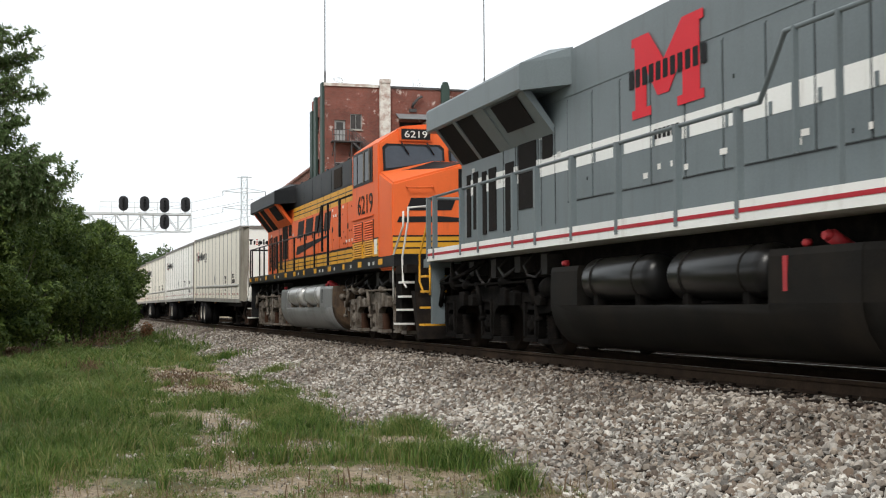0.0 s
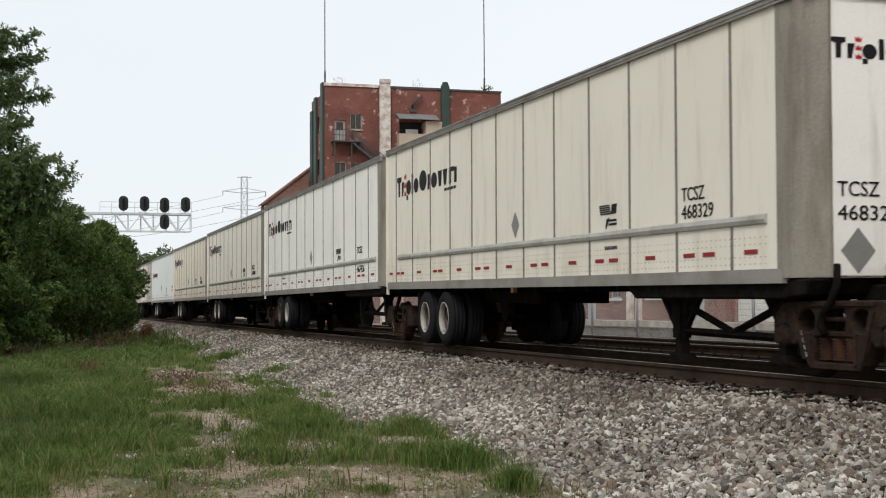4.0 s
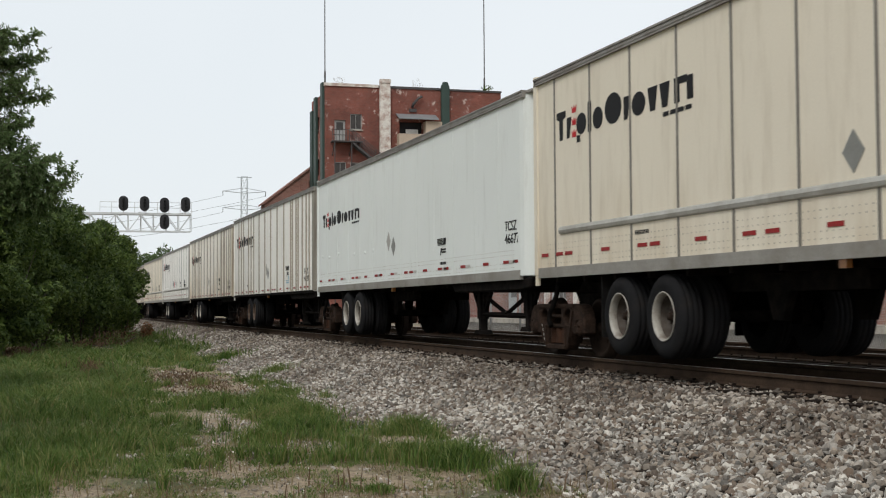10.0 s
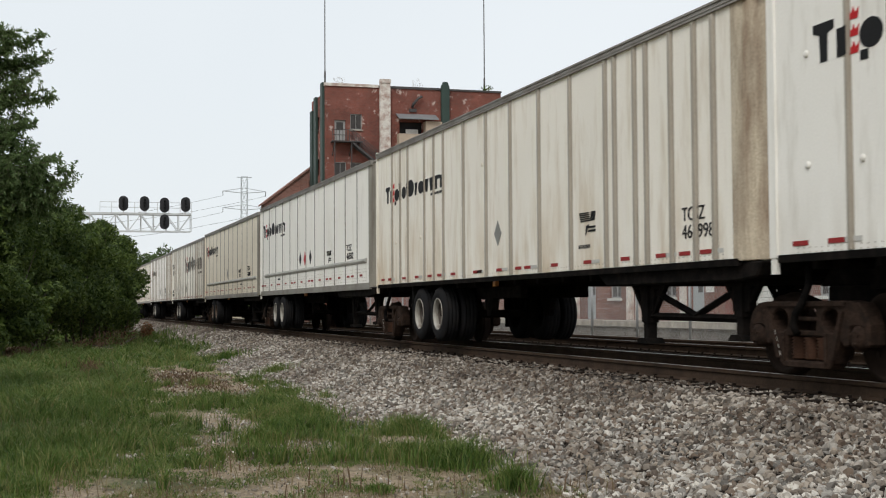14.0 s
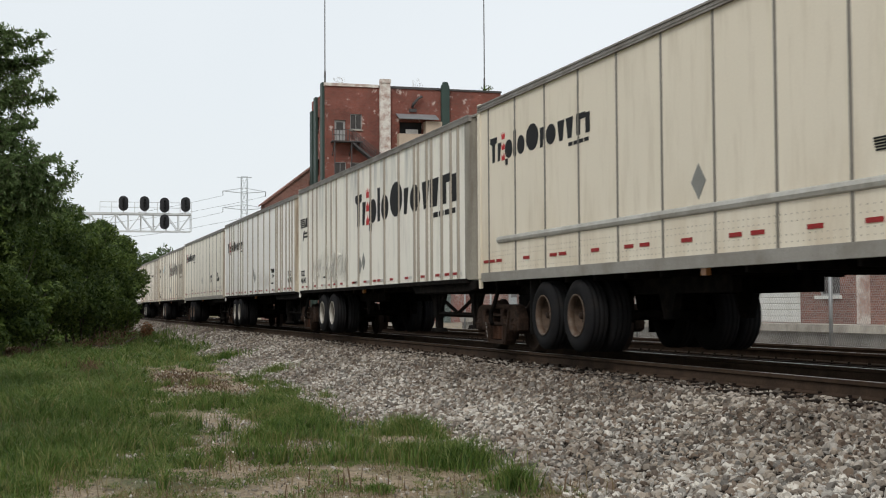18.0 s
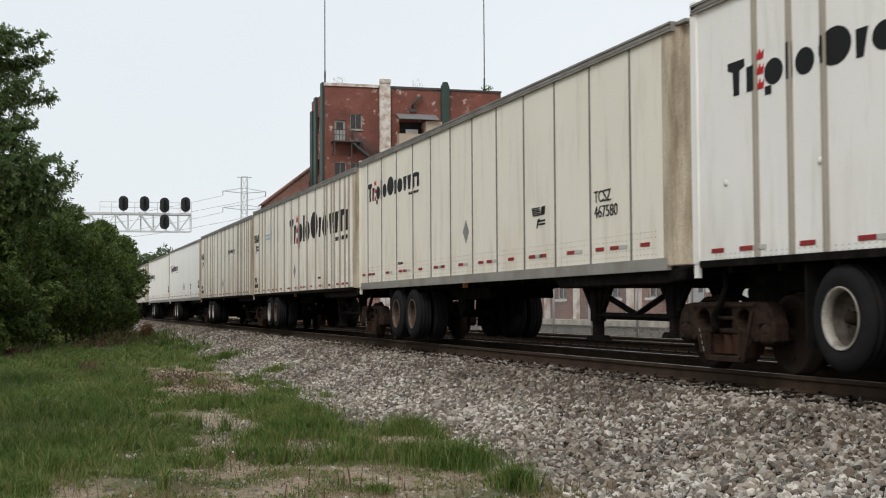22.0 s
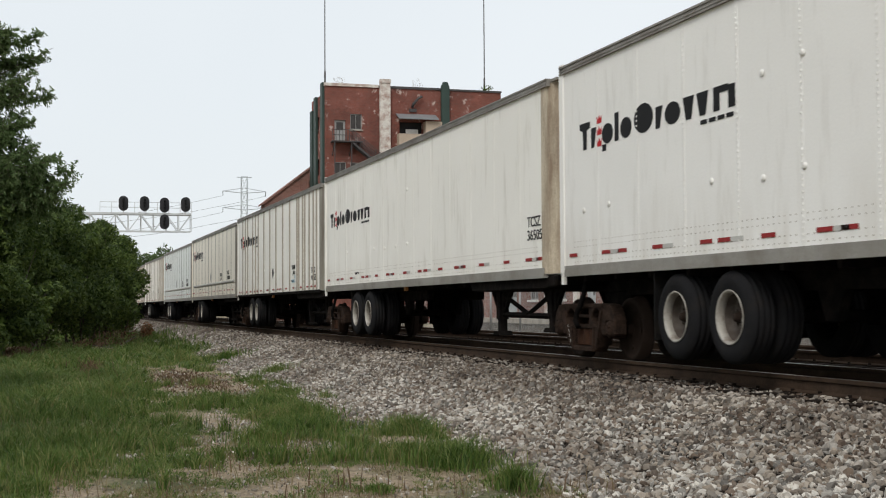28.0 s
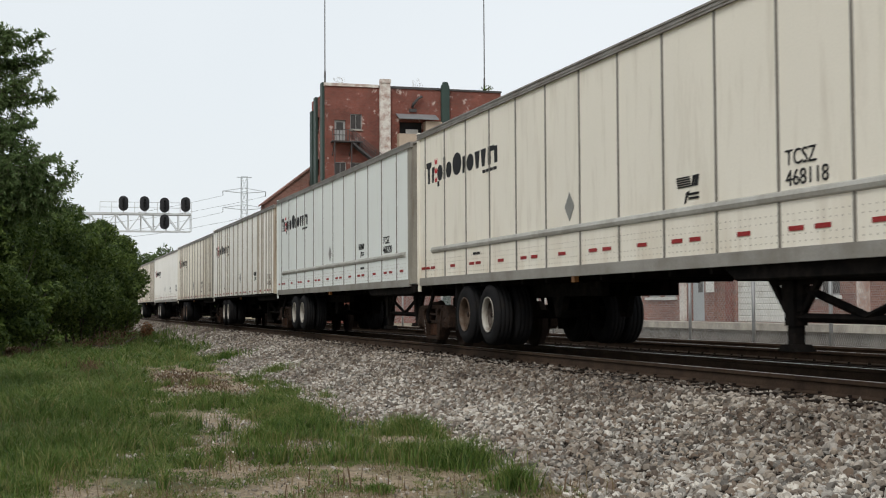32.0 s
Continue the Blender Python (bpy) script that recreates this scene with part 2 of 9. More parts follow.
# ---- surfaces of the place ----
def island_paint(name, colors, rough=0.8, scale=0.6, translucent=0.0, bump=0.0, grain=60.0):
    """Loose pieces in many tones: each one takes its own from the row of colours, and drifts a little with its place."""
    m = bpy.data.materials.new(name)
    m.use_nodes = True
    n = m.node_tree.nodes
    bsdf = n["Principled BSDF"]
    bsdf.inputs["Roughness"].default_value = rough
    bsdf.inputs["Specular IOR Level"].default_value = 0.3
    geo, tint, at, patch, join = (n.new("ShaderNodeNewGeometry"), n.new("ShaderNodeValToRGB"), n.new("ShaderNodeTexCoord"),
                                  n.new("ShaderNodeTexNoise"), n.new("ShaderNodeMath"))
    e = tint.color_ramp.elements
    while len(e) < len(colors):
        e.new(0.5)
    for i, c in enumerate(colors):
        e[i].position, e[i].color = i / (len(colors) - 1), (*c, 1)
    patch.inputs["Scale"].default_value, patch.inputs["Detail"].default_value = scale, 3
    link_nodes(m, at.outputs["Object"], patch.inputs["Vector"])
    join.operation = "MULTIPLY_ADD"
    join.inputs[1].default_value, join.inputs[2].default_value = 0.65, 0.0
    mid = n.new("ShaderNodeMath")
    mid.operation = "MULTIPLY_ADD"
    mid.inputs[1].default_value = 0.7
    link_nodes(m, geo.outputs["Random Per Island"], join.inputs[0])
    link_nodes(m, patch.outputs["Fac"], mid.inputs[0])
    link_nodes(m, join.outputs[0], mid.inputs[2])
    link_nodes(m, mid.outputs[0], tint.inputs["Fac"])
    color = tint.outputs["Color"]
    if bump:
        fine, up = n.new("ShaderNodeTexNoise"), n.new("ShaderNodeBump")
        fine.inputs["Scale"].default_value = grain
        up.inputs["Strength"].default_value, up.inputs["Distance"].default_value = bump, 0.01
        link_nodes(m, at.outputs["Object"], fine.inputs["Vector"])
        link_nodes(m, fine.outputs["Fac"], up.inputs["Height"])
        link_nodes(m, up.outputs["Normal"], bsdf.inputs["Normal"])
    link_nodes(m, color, bsdf.inputs["Base Color"])
    if translucent:
        thin, blend = n.new("ShaderNodeBsdfTranslucent"), n.new("ShaderNodeMixShader")
        blend.inputs["Fac"].default_value = translucent
        link_nodes(m, color, thin.inputs["Color"])
        link_nodes(m, bsdf.outputs["BSDF"], blend.inputs[1])
        link_nodes(m, thin.outputs["BSDF"], blend.inputs[2])
        link_nodes(m, blend.outputs["Shader"], n["Material Output"].inputs["Surface"])
    return m


def ground_paint():
    """Trodden soil, fine gravel and low green growth in drifts."""
    m = bpy.data.materials.new("soil_and_turf")
    m.use_nodes = True
    n = m.node_tree.nodes
    bsdf = n["Principled BSDF"]
    bsdf.inputs["Roughness"].default_value = 0.95
    at, big, fine, soil, turf, mixed, edge, up = (n.new("ShaderNodeTexCoord"), n.new("ShaderNodeTexNoise"), n.new("ShaderNodeTexNoise"),
                                                  n.new("ShaderNodeValToRGB"), n.new("ShaderNodeValToRGB"), n.new("ShaderNodeMix"),
                                                  n.new("ShaderNodeMapRange"), n.new("ShaderNodeBump"))
    big.inputs["Scale"].default_value, big.inputs["Detail"].default_value = 0.55, 6
    fine.inputs["Scale"].default_value, fine.inputs["Detail"].default_value = 22, 5
    for q in (big, fine):
        link_nodes(m, at.outputs["Object"], q.inputs["Vector"])
    for r, lo, hi in ((soil, (0.12, 0.092, 0.060), (0.37, 0.285, 0.19)), (turf, (0.040, 0.050, 0.015), (0.11, 0.115, 0.042))):
        r.color_ramp.elements[0].position, r.color_ramp.elements[0].color = 0.3, (*lo, 1)
        r.color_ramp.elements[1].position, r.color_ramp.elements[1].color = 0.7, (*hi, 1)
        link_nodes(m, fine.outputs["Fac"], r.inputs["Fac"])
    edge.inputs["From Min"].default_value, edge.inputs["From Max"].default_value = 0.50, 0.66
    link_nodes(m, big.outputs["Fac"], edge.inputs["Value"])
    mixed.data_type = "RGBA"
    link_nodes(m, edge.outputs["Result"], mixed.inputs["Factor"])
    link_nodes(m, soil.outputs["Color"], mixed.inputs["A"])
    link_nodes(m, turf.outputs["Color"], mixed.inputs["B"])
    link_nodes(m, mixed.outputs["Result"], bsdf.inputs["Base Color"])
    up.inputs["Strength"].default_value, up.inputs["Distance"].default_value = 0.6, 0.03
    link_nodes(m, fine.outputs["Fac"], up.inputs["Height"])
    link_nodes(m, up.outputs["Normal"], bsdf.inputs["Normal"])
    return m


def brick_paint(name, bare, joint, worn, worn_at, width=0.21, height=0.075):
    """Old brickwork with mortar courses, soot and flaking whitewash; x, y and z in metres."""
    m = bpy.data.materials.new(name)
    m.use_nodes = True
    n = m.node_tree.nodes
    bsdf = n["Principled BSDF"]
    bsdf.inputs["Roughness"].default_value = 0.9
    at, split, side, lay = n.new("ShaderNodeTexCoord"), n.new("ShaderNodeSeparateXYZ"), n.new("ShaderNodeMath"), n.new("ShaderNodeCombineXYZ")
    side.operation = "ADD"
    link_nodes(m, at.outputs["Object"], split.inputs["Vector"])
    link_nodes(m, split.outputs["X"], side.inputs[0])
    link_nodes(m, split.outputs["Y"], side.inputs[1])
    link_nodes(m, side.outputs[0], lay.inputs["X"])
    link_nodes(m, split.outputs["Z"], lay.inputs["Y"])
    bricks = n.new("ShaderNodeTexBrick")
    bricks.inputs["Scale"].default_value = 1
    bricks.inputs["Brick Width"].default_value, bricks.inputs["Row Height"].default_value = width, height
    bricks.inputs["Mortar Size"].default_value = 0.007
    bricks.inputs["Color1"].default_value = (*bare, 1)
    bricks.inputs["Color2"].default_value = (*[c * 0.62 for c in bare], 1)
    bricks.inputs["Mortar"].default_value = (*joint, 1)
    link_nodes(m, lay.outputs["Vector"], bricks.inputs["Vector"])
    grime, tone = n.new("ShaderNodeTexNoise"), n.new("ShaderNodeMix")
    grime.inputs["Scale"].default_value, grime.inputs["Detail"].default_value = 0.35, 7
    span = n.new("ShaderNodeMapRange")
    span.inputs["From Min"].default_value, span.inputs["From Max"].default_value = 0.3, 0.7
    span.inputs["To Min"].default_value, span.inputs["To Max"].default_value = 0.65, 1.25
    tone.data_type, tone.blend_type = "RGBA", "MULTIPLY"
    tone.inputs["Factor"].default_value = 1
    link_nodes(m, at.outputs["Object"], grime.inputs["Vector"])
    link_nodes(m, grime.outputs["Fac"], span.inputs["Value"])
    link_nodes(m, bricks.outputs["Color"], tone.inputs["A"])
    link_nodes(m, span.outputs["Result"], tone.inputs["B"])
    flakes, cut, over = n.new("ShaderNodeTexNoise"), n.new("ShaderNodeMapRange"), n.new("ShaderNodeMix")
    flakes.inputs["Scale"].default_value, flakes.inputs["Detail"].default_value, flakes.inputs["Roughness"].default_value = 0.9, 8, 0.7
    cut.inputs["From Min"].default_value, cut.inputs["From Max"].default_value = worn_at, worn_at + 0.06
    over.data_type = "RGBA"
    over.inputs["B"].default_value = (*worn, 1)
    link_nodes(m, at.outputs["Object"], flakes.inputs["Vector"])
    link_nodes(m, flakes.outputs["Fac"], cut.inputs["Value"])
    link_nodes(m, cut.outputs["Result"], over.inputs["Factor"])
    link_nodes(m, tone.outputs["Result"], over.inputs["A"])
    link_nodes(m, over.outputs["Result"], bsdf.inputs["Base Color"])
    up = n.new("ShaderNodeBump")
    up.inputs["Strength"].default_value, up.inputs["Distance"].default_value = 0.4, 0.01
    link_nodes(m, bricks.outputs["Fac"], up.inputs["Height"])
    up.invert = True
    link_nodes(m, up.outputs["Normal"], bsdf.inputs["Normal"])
    return m


SOIL = ground_paint()
STONE = island_paint("crushed_limestone", [(0.013, 0.010, 0.008), (0.040, 0.030, 0.023), (0.066, 0.061, 0.055), (0.156, 0.116, 0.087), (0.138, 0.130, 0.118), (0.294, 0.246, 0.196), (0.331, 0.313, 0.285), (0.570, 0.534, 0.478)], 0.95, 0.35, bump=0.5)
STONE_TRACK = island_paint("stained_track_ballast", [(0.009, 0.007, 0.006), (0.029, 0.021, 0.016), (0.048, 0.041, 0.036), (0.106, 0.075, 0.055), (0.090, 0.081, 0.071), (0.193, 0.155, 0.120), (0.239, 0.216, 0.189), (0.423, 0.377, 0.322)], 0.95, 0.35, bump=0.5)
# near-black, so that the shade in the gaps between stones lies in its colour
BED = paint("ballast_gap_shade", (0.026, 0.021, 0.017), 0.95, var=0.5, scale=2.0, grain=18, bump=1.0, spec=0.05)
BLADE = island_paint("grass_blades", [(0.014, 0.034, 0.006), (0.030, 0.066, 0.010), (0.060, 0.115, 0.017), (0.110, 0.168, 0.033), (0.22, 0.21, 0.08)], 0.6, 0.6, 0.3)
STRAW = island_paint("dry_stalks", [(0.06, 0.075, 0.025), (0.15, 0.13, 0.06), (0.24, 0.19, 0.105), (0.11, 0.07, 0.04)], 0.8, 0.5, 0.2)
DEAD = island_paint("dead_weeds", [(0.05, 0.03, 0.018), (0.095, 0.06, 0.035), (0.15, 0.10, 0.06), (0.10, 0.05, 0.028)], 0.9, 0.6, 0.1)
LEAF = island_paint("bush_leaves", [(0.012, 0.025, 0.006), (0.028, 0.053, 0.010), (0.060, 0.096, 0.018), (0.140, 0.190, 0.043)], 0.6, 0.7, 0.35)
LEAF_TREE = island_paint("tree_leaves", [(0.050, 0.085, 0.032), (0.080, 0.130, 0.045), (0.112, 0.168, 0.060), (0.155, 0.205, 0.080)], 0.6, 0.4, 0.5)
LEAF_FAR = island_paint("far_leaves", [(0.045, 0.075, 0.025), (0.068, 0.105, 0.036), (0.09, 0.13, 0.05)], 0.8, 0.15, 0.2)
LEAF_RUST = island_paint("withered_leaves", [(0.14, 0.06, 0.03), (0.22, 0.10, 0.05), (0.12, 0.09, 0.04)], 0.8, 0.8, 0.2)
BARK = paint("bark", (0.09, 0.07, 0.055), 0.9, var=0.3, scale=4, bump=0.6)
RAIL_RUST = paint("rusty_rail", (0.056, 0.036, 0.024), 0.9, 0.0, var=0.3, scale=2, dirt=(0.030, 0.020, 0.014), dirt_at=0.55, spec=0.15)
RAIL_TOP = paint("worn_rail_head", (0.36, 0.34, 0.32), 0.3, 0.9, var=0.12, scale=2)
TIMBER = paint("creosoted_sleeper", (0.020, 0.015, 0.012), 0.95, var=0.4, scale=5, bump=0.6, spec=0.05)
BRICK = brick_paint("old_red_brick", (0.22, 0.062, 0.042), (0.19, 0.12, 0.10), (0.46, 0.36, 0.32), 0.585)
BRICK_LOW = brick_paint("faded_red_brick", (0.25, 0.105, 0.078), (0.28, 0.22, 0.19), (0.42, 0.36, 0.32), 0.68)
WHITEWASH = paint("flaking_whitewash", (0.64, 0.61, 0.56), 0.85, var=0.2, scale=0.9, dirt=(0.30, 0.16, 0.12), dirt_at=0.55)
GREEN_PAINT = paint("dark_green_paint", (0.022, 0.045, 0.036), 0.6, var=0.35, scale=0.8)
PANE = paint("dusty_window_glass", (0.055, 0.05, 0.048), 0.3, var=0.3, scale=1.5, spec=0.2)
FRAME_PAINT = paint("grey_window_paint", (0.30, 0.30, 0.29), 0.6, var=0.15, scale=2)
BOARDED = paint("weathered_board", (0.42, 0.34, 0.265), 0.85, var=0.2, scale=1.2)
SHEET = paint("grey_roof_sheet", (0.22, 0.225, 0.23), 0.6, 0.3, var=0.2, scale=1.0)
DARK_VOID = paint("dark_interior", (0.012, 0.012, 0.013), 0.9, var=0.2)
CONCRETE = paint("stained_concrete", (0.17, 0.158, 0.14), 0.9, var=0.3, scale=0.6, dirt=(0.09, 0.08, 0.07), dirt_at=0.5, bump=0.3)
CONCRETE_PALE = paint("pale_concrete_edge", (0.42, 0.385, 0.33), 0.9, var=0.2, scale=0.8, dirt=(0.20, 0.18, 0.155), dirt_at=0.52)
DOOR_WHITE = paint("white_shutter", (0.60, 0.60, 0.57), 0.6, var=0.08, scale=1.0, dirt=(0.42, 0.40, 0.36), dirt_at=0.6)
DOOR_GREY = paint("grey_door", (0.34, 0.37, 0.38), 0.6, var=0.1, scale=1.0)
GALV = paint("galvanised_wire", (0.26, 0.265, 0.265), 0.5, 0.5, var=0.15, scale=3)
ALU_PAINT = paint("aluminium_paint", (0.62, 0.64, 0.64), 0.5, 0.2, var=0.1, scale=1.0)
BLACK_STEEL = paint("black_signal_steel", (0.014, 0.014, 0.016), 0.6, var=0.2, scale=3)
# galvanised steel paled towards the sky, the haze put into its colour
PYLON = paint("hazed_galvanised_steel", (0.46, 0.49, 0.51), 0.6, 0.3, var=0.1, scale=1.0)
RUST_IRON = paint("old_grey_iron", (0.075, 0.07, 0.07), 0.7, 0.4, var=0.25, scale=1.5)


# ---- ground and track ----
def spaced(lo, hi, step, far):
    """Lines that lie close between lo and hi and ever wider out to far on both sides."""
    rows = list(np.arange(lo, hi + step / 2, step))
    a, d = rows[-1], step
    while a < far:
        d *= 1.5
        a += d
        rows.append(a)
    a, d = rows[0], step
    while a > -far:
        d *= 1.5
        a -= d
        rows.insert(0, a)
    return rows


def lie(x, y):
    """The height of the ground."""
    if y > 5.2 or y < -12 or x < -75 or x > 0:
        return 0.0
    return 0.05 * noise.noise((x * 0.35, y * 0.35, 0)) + 0.02 * noise.noise((x * 1.5, y * 1.5, 4))


def grid_mesh(name, xs, ys, height, material):
    v = [(x, y, height(x, y)) for x in xs for y in ys]
    w = len(ys)
    f = [(i * w + j, (i + 1) * w + j, (i + 1) * w + j + 1, i * w + j + 1) for i in range(len(xs) - 1) for j in range(w - 1)]
    me = bpy.data.meshes.new(name)
    me.from_pydata(v, [], f)
    me.polygons.foreach_set("use_smooth", [True] * len(f))
    me.materials.append(material)
    return tagged(new(name, me), kind="structure")


tagged(grid_mesh("ground", spaced(-70, -4, 0.5, 3000), spaced(-9, 6, 0.5, 3000), lie, SOIL), "trodden soil and low turf beside the railway")

SHOULDER = [(3.9, -0.06), (4.6, 0.04), (5.6, 0.27), (6.55, 0.485), (7.2, 0.51), (10.1, 0.50), (10.35, 0.46), (10.6, 0.50), (14.3, 0.5), (14.9, 0.44), (16.4, 0.05), (16.9, -0.06)]


def bed_height(y):
    for (a, p), (b, q) in zip(SHOULDER, SHOULDER[1:]):
        if a <= y <= b:
            return p + (q - p) * (y - a) / (b - a)
    return -0.06


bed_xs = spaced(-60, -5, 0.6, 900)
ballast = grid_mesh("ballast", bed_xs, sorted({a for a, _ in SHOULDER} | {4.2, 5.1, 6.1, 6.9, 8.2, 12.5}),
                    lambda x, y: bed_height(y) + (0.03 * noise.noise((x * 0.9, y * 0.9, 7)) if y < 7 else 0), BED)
tagged(ballast, "ballast bed under two tracks, coloured dark as shade between stones")

RAIL_SECTION = [(-0.075, 0), (0.075, 0), (0.075, 0.012), (0.014, 0.03), (0.010, 0.115), (0.036, 0.132), (0.037, 0.163), (0.030, 0.170), (-0.030, 0.170),
                (-0.037, 0.163), (-0.036, 0.132), (-0.010, 0.115), (-0.014, 0.03), (-0.075, 0.012)]
for n_track, yc in ((1, YC), (2, YC2)):
    for d in (-0.755, 0.755):
        bm = B()
        prism(bm, [(yc + d + a, RAIL - 0.172 + b) for a, b in RAIL_SECTION], "x", -900, 900)
        rail = setting(f"rail_{n_track}", bm, RAIL_RUST, "rust-brown steel rail on timber sleepers")
        bm = B()
        box(bm, -900, 900, yc + d - 0.026, yc + d + 0.026, RAIL - 0.003, RAIL)
        part("rail_head", bm, RAIL_TOP, rail, "bright worn running surface")


def sleeper_mesh():
    bm = B()
    box(bm, -0.115, 0.115, -1.3, 1.3, -0.17, 0)
    for d in (-0.755, 0.755):
        box(bm, -0.1, 0.1, d - 0.17, d + 0.17, 0, 0.012)
        for e in (-0.1, 0.1):
            box(bm, -0.03, 0.0, d + e - 0.015, d + e + 0.015, 0.012, 0.04)
    return bm


tie = mesh_of("sleeper", sleeper_mesh(), TIMBER)
rng = random.Random(5)
for yc in (YC, YC2):
    for i in range(130 if yc == YC else 60):
        ob = new("sleeper", tie)
        ob.parent = ballast
        ob.matrix_basis = pose(-5.2 - 0.53 * i + rng.uniform(-0.03, 0.03), yc + rng.uniform(-0.05, 0.05), RAIL - 0.175, 0, 0, rng.uniform(-1, 1))
bm = B()
for yc in (YC, YC2):
    for i in range(260):
        x = -5.2 - 0.53 * (130 if yc == YC else 60) - 0.53 * i
        box(bm, x - 0.115, x + 0.115, yc - 1.3, yc + 1.3, RAIL - 0.34, RAIL - 0.175)
    for i in range(120):
        x = -4.67 + 0.53 * i
        box(bm, x - 0.115, x + 0.115, yc - 1.3, yc + 1.3, RAIL - 0.34, RAIL - 0.175)
tagged(part("sleepers", bm, TIMBER, ballast), kind="stuff")


# ---- loose stone and grass ----
def ico():
    bm = B()
    bmesh.ops.create_icosphere(bm, subdivisions=1, radius=1)
    bm.verts.ensure_lookup_table()
    v = np.array([q.co[:] for q in bm.verts])
    f = np.array([[q.index for q in t.verts] for t in bm.faces])
    bm.free()
    return v, f


def soup(name, verts, faces, material, label, category="", smooth=False):
    """One object out of many loose pieces: verts (n, k, 3) and faces (m, 3 or 4) of one piece."""
    n, k, _ = verts.shape
    f = (faces[None] + (np.arange(n) * k)[:, None, None]).reshape(-1, faces.shape[1])
    me = bpy.data.meshes.new(name)
    me.vertices.add(n * k)
    me.vertices.foreach_set("co", verts.reshape(-1).astype(np.float32))
    me.loops.add(f.size)
    me.loops.foreach_set("vertex_index", f.reshape(-1).astype(np.int32))
    me.polygons.add(len(f))
    me.polygons.foreach_set("loop_start", (np.arange(len(f)) * faces.shape[1]).astype(np.int32))
    me.polygons.foreach_set("use_smooth", np.zeros(len(f), dtype=bool))
    me.update(calc_edges=True)
    me.validate()
    me.materials.append(material)
    return tagged(new(name, me), label, category, kind="stuff")


def turns(r, n):
    """n random rotation matrices."""
    q = r.normal(size=(n, 4))
    q /= np.linalg.norm(q, axis=1)[:, None]
    w, x, y, z = q.T
    return np.stack([1 - 2 * (y * y + z * z), 2 * (x * y - z * w), 2 * (x * z + y * w), 2 * (x * y + z * w), 1 - 2 * (x * x + z * z), 2 * (y * z - x * w),
                     2 * (x * z - y * w), 2 * (y * z + x * w), 1 - 2 * (x * x + y * y)], 1).reshape(n, 3, 3)


def block():
    """A plain block of twelve triangles, for the stones farther off."""
    v = np.array([(a, b, c) for a in (-0.6, 0.6) for b in (-0.6, 0.6) for c in (-0.6, 0.6)])
    quads = ((0, 1, 3, 2), (4, 6, 7, 5), (0, 4, 5, 1), (2, 3, 7, 6), (0, 2, 6, 4), (1, 5, 7, 3))
    return v, np.array([t for a, b, c, d in quads for t in ((a, b, c), (a, c, d))])


def stones(r, at, size, form):
    """Broken stone: flat, angular lumps, each with its own corners."""
    v, f = form()
    n = len(at)
    flat = np.stack([r.uniform(1.0, 1.6, n), r.uniform(0.7, 1.15, n), r.uniform(0.4, 0.8, n)], 1)
    local = np.sign(v)[None] * np.abs(v[None]) ** 0.7 * (1 + r.uniform(-0.38, 0.3, (n, len(v), 1))) * flat[:, None, :] * size[:, None, None]
    return np.einsum("nij,nkj->nki", turns(r, n), local) + at[:, None, :], f


